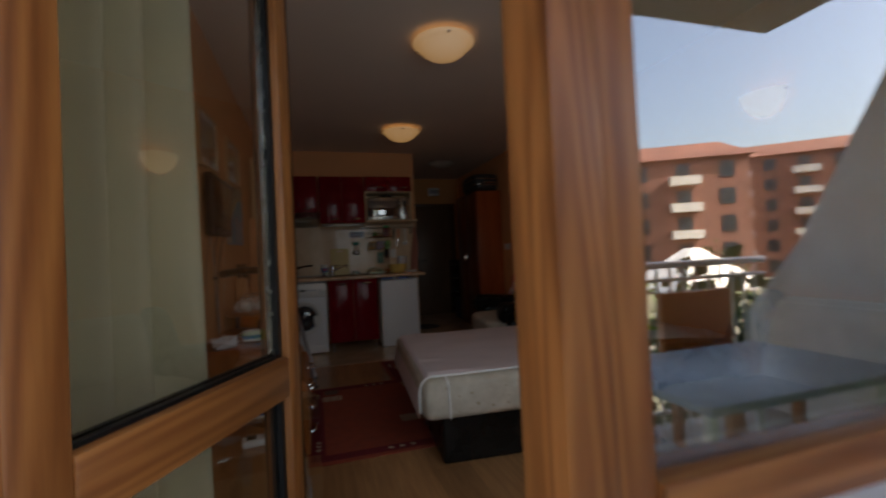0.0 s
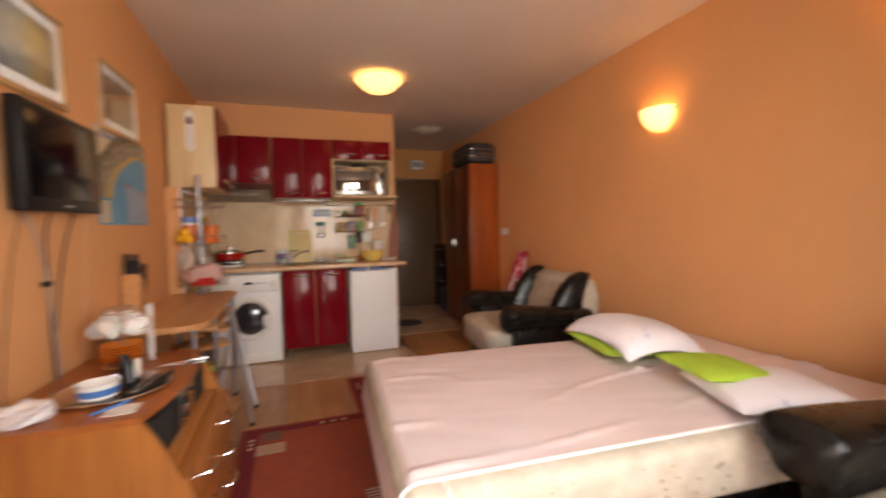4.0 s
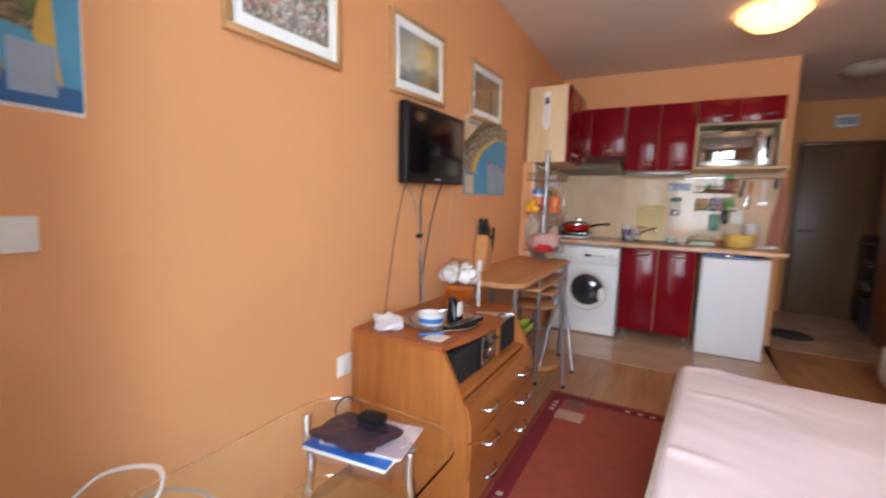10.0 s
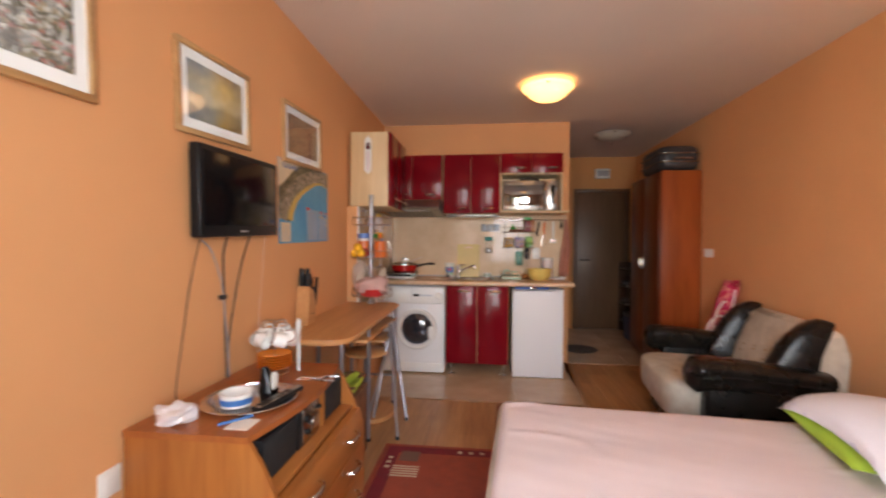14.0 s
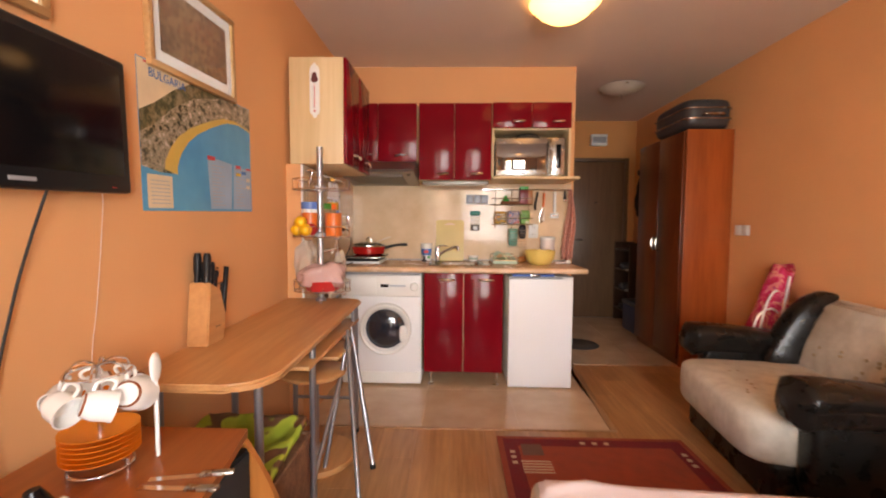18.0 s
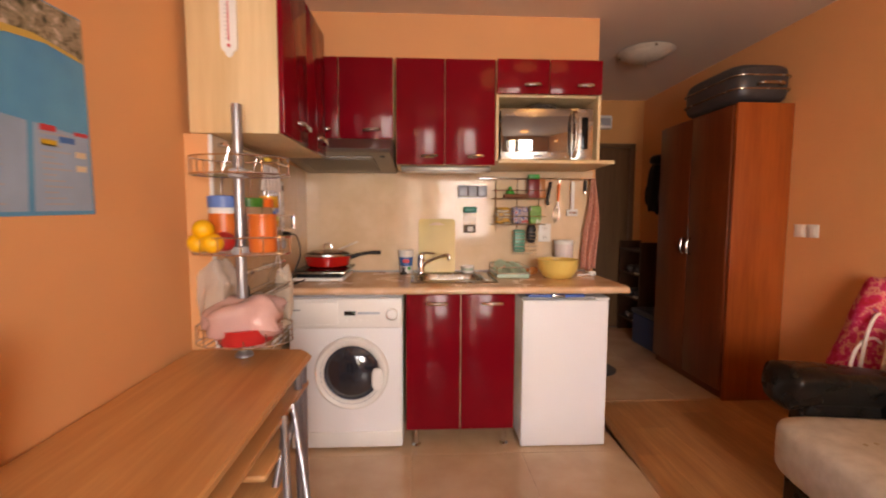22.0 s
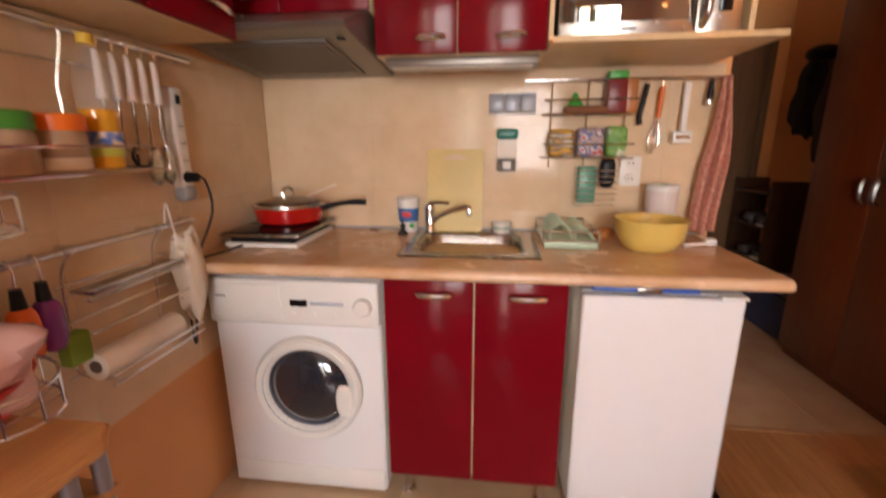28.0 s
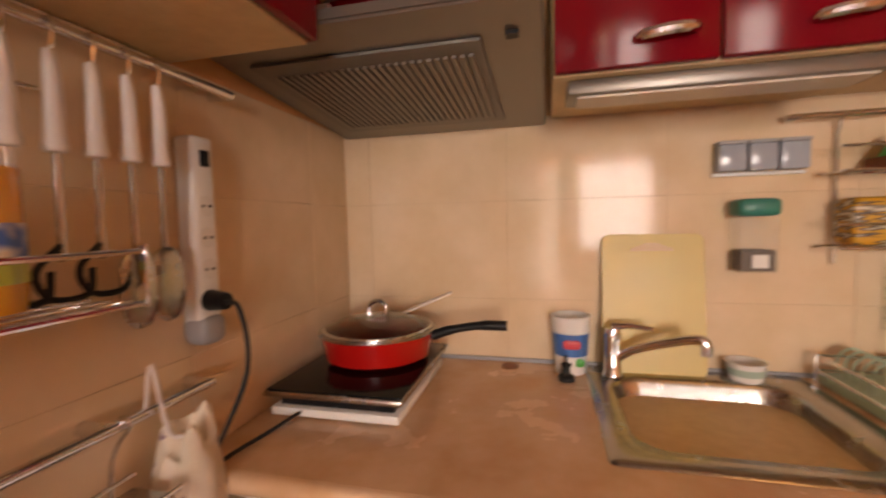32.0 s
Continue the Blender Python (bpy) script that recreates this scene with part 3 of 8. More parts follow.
part("latch", cushion(B(), (dv.x + 0.135, dv.y - 0.026, dv.z - 0.03), (0.06, 0.028, 0.12), 0.7), WHITE_PLASTIC, dr, "white curved pull of the porthole")
part("display", box(B(), 0.415, 0.475, 5.962, 5.966, 0.742, 0.765, 0.002), BLACK_GLOSS, wm)
part("display_bar", box(B(), 0.485, 0.60, 5.9625, 5.966, 0.748, 0.760, 0.001), mat("pale_blue_bar", (0.42, 0.46, 0.52), 0.4), wm)
part("knob", lathe(B(), [(0.032, 0.0), (0.032, 0.012), (0.026, 0.022), (0, 0.024)], (0.665, 5.966, 0.748), 28, T), WHITE_PLASTIC, wm)
part("drawer", box(B(), 0.135, 0.385, 5.961, 5.966, 0.695, 0.815, 0.004), WHITE_PLASTIC, wm, "detergent drawer front")
for k in range(5):
    part("button", disc(B(), (0.425 + k * 0.036, 5.966, 0.715), (0.425 + k * 0.036, 5.960, 0.715), 0.006, 14), WHITE_PLASTIC, wm)
part("name_plate", box(B(), 0.150, 0.190, 5.959, 5.9608, 0.768, 0.776), GREY_PLASTIC, wm)
tr = thing("tray", "white plastic tray lying on the washing machine", "tray", (0.5, 6.1, 0.853))
part("dish", box(B(), 0.36, 0.66, 5.975, 6.12, 0.8535, 0.858, 0.002), WHITE_PLASTIC, tr)

# sink cabinet
sc = thing("sink_cabinet", "glossy red two-door sink cabinet on chrome feet", "cabinet", (1.025, 6.2, 0))
part("carcass", box(B(), 0.735, 1.318, 5.985, 6.53, 0.115, 0.855, 0.002), BIRCH, sc)
for x0, x1, hx in ((0.737, 1.024, 0.9), (1.030, 1.316, 1.16)):
    d1 = part("door", box(B(), x0, x1, 5.963, 5.983, 0.115, 0.850, 0.004), RED, sc)
    xm = (x0 + x1) / 2 + 0.02
    part("handle", bow_handle(B(), (xm - 0.06, 5.963, 0.805), (xm + 0.06, 5.963, 0.805), (0, -1, 0)), CHROME, d1, "curved chrome pull")
for x in (0.79, 1.275):
    for y in (6.02, 6.45):
        f = part("foot", lathe(B(), [(0.022, 0.0), (0.024, 0.008), (0.014, 0.016), (0.013, 0.10), (0.022, 0.115)], (x, y, 0), 16), CHROME, sc)

# fridge
fr = thing("fridge", "small white under-counter fridge, door closed", "fridge", (1.6, 6.2, 0))
part("body", box(B(), 1.360, 1.824, 6.015, 6.52, 0.015, 0.818, 0.008), WHITE_ENAMEL, fr)
part("top", box(B(), 1.358, 1.826, 5.985, 6.52, 0.818, 0.832, 0.005), GREY_PLASTIC, fr)
part("door", box(B(), 1.358, 1.826, 5.968, 6.010, 0.006, 0.816, 0.010, 3), WHITE_ENAMEL, fr)
part("hinge_cap", box(B(), 1.75, 1.826, 5.958, 6.0, 0.817, 0.828, 0.003), WHITE_PLASTIC, fr)
for x in (1.40, 1.79):
    part("foot", disc(B(), (x, 6.05, 0), (x, 6.05, 0.016), 0.016), BLACK_PLASTIC, fr)
BLUE_PLASTIC = mat("blue_plastic", (0.02, 0.10, 0.42), 0.35)
tray2 = thing("plastic_tray", "blue plastic tray lying on the fridge", "tray", (1.6, 6.1, 0.832))
part("dish", box(B(), 1.385, 1.69, 5.960, 6.25, 0.8325, 0.848, 0.004), BLUE_PLASTIC, tray2)
part("bracket", box(B(), 1.51, 1.58, 5.952, 5.960, 0.8330, 0.847, 0.002), STEEL, tray2)


def wall_unit(label, x0, x1, z0, z1, splits, y=6.22, handles=True, at_bottom=0.045):
    """A wall cabinet facing the room along -y, with its doors."""
    t = thing("wall_cabinet", label, "wall cabinet", ((x0 + x1) / 2, 6.4, z0), "kitchen wall cabinets")
    part("carcass", box(B(), x0, x1, y + 0.004, KY - 0.011, z0, z1, 0.002), BIRCH, t)
    for a, b in zip(splits, splits[1:]):
        d1 = part("door", box(B(), a + 0.002, b - 0.002, y - 0.018, y + 0.002, z0 + 0.002, z1, 0.004), RED, t)
        if handles:
            xm = (a + b) / 2 + (0.03 if b == splits[-1] else 0.05) * (1 if len(splits) > 2 else 0)
            part("handle", bow_handle(B(), (xm - 0.05, y - 0.018, z0 + at_bottom), (xm + 0.05, y - 0.018, z0 + at_bottom + 0.006), (0, -1, 0)), CHROME, d1, "curved chrome pull")
    return t


wall_unit("glossy red wall cabinet above the cooker hood", 0.077, 0.660, 1.692, 2.14, (0.079, 0.355, 0.660))
wall_unit("tall glossy red two-door wall cabinet", 0.672, 1.238, 1.552, 2.14, (0.674, 0.950, 1.238))
# microwave cabinet: two flap doors over an open niche
mc = thing("wall_cabinet", "red wall cabinet with open birch microwave niche", "wall cabinet", (1.55, 6.4, 1.55), "kitchen wall cabinets")
part("side_panel", box(B(), 1.240, 1.256, 6.20, KY - 0.011, 1.575, 2.14, 0.001), BIRCH, mc)
part("side_panel", box(B(), 1.828, 1.844, 6.20, KY - 0.011, 1.575, 2.14, 0.001), BIRCH, mc)
part("shelf", box(B(), 1.240, 1.89, 6.10, KY - 0.011, 1.555, 1.573, 0.002), BIRCH, mc, "projecting birch bottom shelf")
part("top", box(B(), 1.257, 1.827, 6.22, KY - 0.011, 1.94, 1.956, 0.001), BIRCH, mc)
part("back_panel", box(B(), 1.257, 1.827, KY - 0.02, KY - 0.012, 1.575, 2.14), BIRCH, mc)
for a, b in ((1.242, 1.539), (1.543, 1.842)):
    d1 = part("door", box(B(), a, b, 6.182, 6.20, 1.950, 2.14, 0.004), RED, mc)
    part("handle", bow_handle(B(), ((a + b) / 2 + 0.0, 6.182, 1.992), ((a + b) / 2 + 0.10, 6.182, 1.996), (0, -1, 0)), CHROME, d1, "curved chrome pull")
# side cabinet along the left wall, doors facing the room's width
lc = thing("wall_cabinet", "red corner wall cabinet with birch end panel", "wall cabinet", (0.2, 5.65, 1.55), "kitchen wall cabinets")
part("carcass", box(B(), 0.008, 0.318, 5.318, 5.955, 1.551, 2.15, 0.002), BIRCH, lc, "pale birch carcass")
for a, b in ((5.318, 5.628), (5.632, 5.955)):
    d1 = part("door", box(B(), 0.319, 0.338, a, b, 1.553, 2.15, 0.004), RED, lc)
    part("handle", bow_handle(B(), (0.338, (a + b) / 2 + 0.0, 1.622), (0.338, (a + b) / 2 + 0.12, 1.612), (1, 0, 0)), CHROME, d1, "curved chrome pull")
# under-cabinet lamp
ul = thing("under_cabinet_lamp", "slim grey lamp strip under a wall cabinet", "lamp", (0.95, 6.3, 1.55))
part("housing", box(B(), 0.70, 1.22, 6.24, 6.34, 1.522, 1.551, 0.006), HOOD, ul)
part("diffuser", box(B(), 0.72, 1.20, 6.25, 6.33, 1.517, 1.521), LAMP_OFF, ul)

# cooker hood
hd = thing("cooker_hood", "brownish steel cooker hood with slotted filter", "cooker hood", (0.37, 6.25, 1.53))
bm = B()
prof = [(6.548, 1.535), (5.965, 1.585), (5.955, 1.60), (6.195, 1.690), (6.548, 1.690)]
ring_mesh(bm, [[(0.085, y, z) for y, z in prof], [(0.658, y, z) for y, z in prof]])
bmesh.ops.bevel(bm, geom=list(bm.edges), offset=0.004, segments=2, affect="EDGES")
part("canopy", bm, HOOD, hd)
slope = math.atan2(1.585 - 1.535, 5.965 - 6.548)


def under(y):
    return 1.535 + (6.548 - y) / (6.548 - 5.965) * 0.05


bm = B()
ring_mesh(bm, [[(x, 6.06, under(6.06) - 0.001), (x, 6.46, under(6.46) - 0.001), (x, 6.46, under(6.46) - 0.006), (x, 6.06, under(6.06) - 0.006)] for x in (0.14, 0.56)])
flt = part("filter", bm, mat("filter_mesh", (0.20, 0.185, 0.17), 0.4, 0.7, fine=500, bumps=0.6), hd)
for k in range(26):
    x = 0.165 + k * 0.0148
    bm = B()
    ring_mesh(bm, [[(a, 6.10, under(6.10) - 0.0062), (a, 6.42, under(6.42) - 0.0062), (a, 6.42, under(6.42) - 0.011), (a, 6.10, under(6.10) - 0.011)] for a in (x, x + 0.007)])
    part("slat", bm, HOOD, flt)
part("button_strip", box(B(), 0.15, 0.32, 6.02, 6.03, 1.63, 1.642), GREY_PLASTIC, hd)
part("switch", box(B(), 0.60, 0.62, 6.05, 6.07, under(6.06) - 0.006, under(6.06)), BLACK_PLASTIC, hd)

# microwave
mw = thing("microwave", "steel microwave oven standing in the cabinet niche", "microwave", (1.55, 6.3, 1.573))
part("body", box(B(), 1.287, 1.815, 6.215, 6.53, 1.580, 1.868, 0.006), BLACK_PLASTIC, mw)
part("door", box(B(), 1.287, 1.685, 6.19, 6.214, 1.580, 1.868, 0.006), STEEL, mw, "brushed steel door")
part("window", box(B(), 1.292, 1.680, 6.184, 6.191, 1.623, 1.825, 0.003), mat("mirror_dark_glass", (0.30, 0.30, 0.30), 0.03, 0.9, bumps=0.0), mw, "mirror-dark door glass")
part("control_panel", box(B(), 1.688, 1.815, 6.19, 6.214, 1.580, 1.868, 0.006), STEEL, mw)
part("keypad", box(B(), 1.748, 1.785, 6.186, 6.191, 1.64, 1.82, 0.002), BLACK_GLOSS, mw)
part("handle", tube(B(), smooth_path([(1.705, 6.19, 1.60), (1.705, 6.155, 1.63), (1.705, 6.150, 1.72), (1.705, 6.155, 1.82), (1.705, 6.19, 1.85)]), 0.012, 12), STEEL, mw)
for x in (1.32, 1.78):
    part("foot", disc(B(), (x, 6.24, 1.573), (x, 6.24, 1.581), 0.012), RUBBER, mw)
part("badge", box(B(), 1.475, 1.52, 6.186, 6.1905, 1.597, 1.606), GREY_PLASTIC, mw)

mw.matrix_basis = pose(1.556, 6.3, 1.576, -1.0, 0, -2.4)
gb0 = thing("glass_bowl", "smoky glass bowl upside down on the microwave", "bowl", (1.53, 6.33, 1.868))
part("bowl", lathe(B(), [(0.115, 0.0), (0.11, 0.02), (0.09, 0.045), (0.05, 0.058), (0.0, 0.06), (0.0, 0.056), (0.05, 0.054), (0.086, 0.041), (0.105, 0.018), (0.110, 0.0)], (1.53, 6.33, 1.8685), 32), sheer("smoky_bowl_glass", (0.10, 0.09, 0.08), 0.45, 0.06), gb0)

# sink with tap
sk = thing("sink", "stainless steel inset sink in the worktop", "sink", (1.0, 6.33, 0.895))
bm = B()


def rrect(cx, cy, hx, hy, r, z, n=5):
    out = []
    for k, (sx, sy) in enumerate(((1, 1), (-1, 1), (-1, -1), (1, -1))):
        for i in range(n + 1):
            a = math.pi / 2 * (k + i / n)
            out.append((cx + sx * (hx - r) + r * math.cos(a), cy + sy * (hy - r) + r * math.sin(a), z))
    return out


ring_mesh(bm, [rrect(1.0, 6.302, 0.246, 0.236, 0.015, 0.8955), rrect(1.0, 6.302, 0.242, 0.232, 0.015, 0.900), rrect(0.998, 6.298, 0.196, 0.176, 0.07, 0.898), rrect(0.998, 6.298, 0.188, 0.168, 0.07, 0.885), rrect(0.998, 6.298, 0.182, 0.162, 0.07, 0.82), rrect(0.998, 6.298, 0.172, 0.152, 0.07, 0.775), rrect(0.998, 6.298, 0.150, 0.130, 0.06, 0.748), rrect(0.998, 6.298, 0.115, 0.095, 0.05, 0.738), rrect(0.998, 6.298, 0.05, 0.045, 0.03, 0.735)], (False, True))
part("basin", bm, STEEL, sk, sharp=60)
part("drain", lathe(B(), [(0.0, 0.0), (0.034, 0.0), (0.036, 0.003), (0.026, 0.0045), (0.0, 0.001)], (0.998, 6.298, 0.7352), 20), CHROME, sk)
tp = thing("tap", "chrome single-lever mixer tap on the sink", "tap", (0.815, 6.47, 0.9))
part("body", lathe(B(), [(0.026, 0.0), (0.026, 0.006), (0.021, 0.012), (0.020, 0.085), (0.022, 0.10), (0.018, 0.118), (0, 0.12)], (0.815, 6.47, 0.900), 20), CHROME, tp)
part("spout", tube(B(), smooth_path([(0.825, 6.465, 0.945), (0.86, 6.44, 0.975), (0.92, 6.40, 1.005), (0.97, 6.372, 1.022), (0.985, 6.365, 1.015), (0.987, 6.364, 0.99)]), 0.011, 12), CHROME, tp)
part("lever", tube(B(), [(0.815, 6.47, 1.022), (0.85, 6.455, 1.028), (0.90, 6.435, 1.026)], [0.010, 0.007, 0.006], 10), CHROME, tp)

# ---- living room: large furniture ----
SHIFT = Vector((0.0, 0.0, 0.0))
wd = thing("wardrobe", "two-door cherry wardrobe against the hall wall", "wardrobe", (3.05, 6.95, 0))
# side panel takes the lit cherry, doors and carcass the shaded copy
part("side_panel", box(B(), 2.900, 3.286, 6.50, 6.518, 0.0, 2.01, 0.002), CHERRY, wd, "cherry side panel in its lit tone")
part("carcass", box(B(), 2.904, 3.286, 6.519, 7.36, 0.06, 2.009, 0.002), CHERRY_SHADED, wd)
part("plinth", box(B(), 2.915, 3.286, 6.519, 7.36, 0.0, 0.06), CHERRY_SHADED, wd)
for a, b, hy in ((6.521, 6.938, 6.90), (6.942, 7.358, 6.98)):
    d1 = part("door", box(B(), 2.882, 2.902, a, b, 0.065, 1.995, 0.003), CHERRY_SHADED, wd)
    part("handle", bow_handle(B(), (2.882, hy, 0.98), (2.882, hy, 1.10), (-1, 0, 0), 0.03, 0.006), STEEL, d1, "bowed chrome pull")

# suitcase lying on the wardrobe
SUIT = mat("dark_grey_suitcase_cloth", (0.045, 0.043, 0.045), 0.45, vary=0.2, fine=250, bumps=0.5)
su = thing("suitcase", "dark grey soft suitcase lying on the wardrobe", "suitcase", (3.03, 6.78, 2.0))
part("shell", cushion(B(), (3.08, 6.80, 2.143), (0.40, 0.62, 0.266), 0.40, 32, 14), SUIT, su)
for z in (2.10, 2.185):
    part("zip_band", tube(B(), [(p[0], p[1], z) for p in rrect(3.08, 6.80, 0.196, 0.306, 0.07, 0)] + [rrect(3.08, 6.80, 0.196, 0.306, 0.07, z)[0]], 0.006, 8), STEEL, su)
part("handle", tube(B(), smooth_path([(3.01, 6.487, 2.12), (3.02, 6.455, 2.125), (3.10, 6.450, 2.125), (3.16, 6.455, 2.125), (3.17, 6.487, 2.12)]), 0.011), STEEL, su)

# sofa bed
bd = thing("sofa_bed", "unfolded sofa bed with black base and cream mattress", "sofa bed", (2.2, 3.45, 0))
part("base", box(B(), 1.27, 3.20, 2.90, 4.05, 0.0, 0.262, 0.02, 3), LEATHER, bd, "black upholstered base")
part("mattress", box(B(), 1.165, 3.235, 2.81, 4.11, 0.262, 0.470, 0.045, 4), FABRIC, bd, "cream flowered mattress")
DOT = mat("brown_flower_sprig", (0.40, 0.31, 0.20), 0.9, vary=0.3, scale=90)
rng = random.Random(8)
for k in range(46):
    x, z = 1.22 + rng.random() * 1.95, 0.30 + rng.random() * 0.13
    part("sprig", disc(B(), (x, 2.811, z), (x, 2.8085, z), 0.004 + rng.random() * 0.006, 7), DOT, bd)
for k in range(14):
    y, z = 2.88 + rng.random() * 1.1, 0.30 + rng.random() * 0.13
    part("sprig", disc(B(), (1.166, y, z), (1.1635, y, z), 0.004 + rng.random() * 0.006, 7), DOT, bd)

# fitted sheet over the mattress with soft creases and piped edge
bm = B()
nx, ny = 110, 74
x0, x1, y0, y1 = 1.150, 3.242, 2.865, 4.122
grid = []
for j in range(ny + 1):
    row = []
    for i in range(nx + 1):
        u, v = i / nx, j / ny
        x, y = x0 + (x1 - x0) * u, y0 + (y1 - y0) * v
        z = 0.4765
        dl, df, dn = x - x0, y1 - y, y - y0
        fall = 0.0
        if dl < 0.045:
            fall = (0.045 - dl) / 0.045
        if df < 0.045:
            fall = max(fall, (0.045 - df) / 0.045)
        ridge = max(0.0, 0.16 - abs(noise.noise(Vector((x * 0.9 + 3, y * 4.2 - x * 0.5, 7.3))))) / 0.16
        w = ridge ** 3 * 0.019 * max(0.0, 0.3 + noise.noise(Vector((x * 2.1, y * 2.1, 1.7))) * 1.6) + noise.noise(Vector((x * 1.4, y * 5.0, 0.3))) * 0.004 + noise.noise(Vector((x * 3.0 + 5, y * 16.0 + x * 4, 2.0))) * 0.002
        z += max(w, -0.004) * (1 - fall)
        z -= 0.21 * fall ** 1.6 if fall < 0.98 else 0.21
        row.append(bm.verts.new((x + (0.012 * fall if dl < 0.045 else 0) * -0.3, y, max(z, 0.268))))
    grid.append(row)
for a, b in zip(grid, grid[1:]):
    for i in range(nx):
        bm.faces.new((a[i], a[i + 1], b[i + 1], b[i]))
st = thing("bed_sheet", "pale pink sheet with white piping on the bed", "bed sheet", (2.2, 3.45, 0.47))
shp = part("cloth", bm, SHEET, st, sharp=80)
part("piping", tube(B(), smooth_path([(1.152, 2.865, 0.30), (1.155, 2.862, 0.42), (1.20, 2.862, 0.472), (1.32, 2.864, 0.476), (2.0, 2.866, 0.479), (2.7, 2.866, 0.479), (3.23, 2.866, 0.478)]), 0.006, 8), PIPING, st, "white piped hem")
part("piping", tube(B(), smooth_path([(1.285, 2.864, 0.475), (1.288, 2.812, 0.46), (1.292, 2.803, 0.40), (1.296, 2.803, 0.275)]), 0.005, 8), PIPING, st, "white tape hanging down the mattress")

# the bed stands askew to the room
BED = pose(1.195, 4.12, 0, 0, 0, -4.5) @ pose(-1.15, -4.12, 0)
bd.matrix_basis = BED @ pose(2.2, 3.45, 0)
st.matrix_basis = BED @ pose(2.2, 3.45, 0.47)


# pillows
def pillow(name, label, centre, size, rz, material, tilt=(0, 0), seed=0.0, droop=0.0):
    bm = B()
    c, s = Vector((0, 0, 0)), Vector(size) / 2
    n = 26
    top, bot = [], []
    for j in range(n + 1):
        rt, rb = [], []
        for i in range(n + 1):
            u, v = 2 * i / n - 1, 2 * j / n - 1
            puff = max(0.0, (1 - abs(u) ** 2.6)) ** 0.55 * max(0.0, (1 - abs(v) ** 2.6)) ** 0.55
            pinch = 1 - 0.07 * (abs(u) * abs(v)) ** 0.5 * 0 - 0.06 * (1 - max(abs(u), abs(v)) ** 8) * 0
            ex = 1 - 0.05 * (1 - abs(v) ** 2) * (abs(u) > 0.999) - 0.04 * (1 - v * v) * abs(u) ** 6
            ey = 1 - 0.04 * (1 - u * u) * abs(v) ** 6
            w = noise.noise(Vector((u * 2.2 + seed, v * 2.2, seed))) * 0.10
            low = -droop * (abs(u) * abs(v)) ** 2 - droop * 0.5 * max(abs(u), abs(v)) ** 6
            rt.append((u * s.x * ex, v * s.y * ey, s.z * puff * (1 + w) + low))
            rb.append((u * s.x * ex, v * s.y * ey, -s.z * puff * 0.8 + low))
        top.append(rt)
        bot.append(rb)
    for sheet_rows in (top, bot):
        vs = [[bm.verts.new(p) for p in r] for r in sheet_rows]
        for a, b in zip(vs, vs[1:]):
            for i in range(n):
                bm.faces.new((a[i], a[i + 1], b[i + 1], b[i]))
    bmesh.ops.remove_doubles(bm, verts=bm.verts, dist=0.0005)
    m = mesh_of(name, bm, material, 80)
    ob = tagged(new(name, m), label, "pillow", "pillows on the bed")
    ob.matrix_basis = BED @ pose(*centre, tilt[0], tilt[1], rz)
    return ob


PRINT_PILLOW = print_mat("white_cotton_with_blue_sprigs", [(0.30, (0.42, 0.46, 0.66)), (0.36, (0.80, 0.79, 0.84)), (0.66, (0.82, 0.81, 0.85)), (0.74, (0.50, 0.55, 0.74))], 9, 3, rough=0.85)
pillow("pillow", "lime green pillow lying under a white one", (2.575, 3.80, 0.525), (0.40, 0.54, 0.11), -8, LIME, seed=1.0)
p1 = pillow("pillow", "plump white pillow with a small blue print", (2.60, 3.73, 0.600), (0.46, 0.66, 0.15), -4, PRINT_PILLOW, (0, 4), seed=2.0, droop=0.055)
pillow("pillow", "white pillow lying flat near the bed corner", (2.62, 2.99, 0.525), (0.46, 0.46, 0.12), -18, PRINT_PILLOW, seed=3.0)
pillow("pillow", "lime green cushion resting on a white pillow", (2.545, 3.14, 0.575), (0.34, 0.36, 0.07), -10, LIME, (0, 4), seed=4.0)


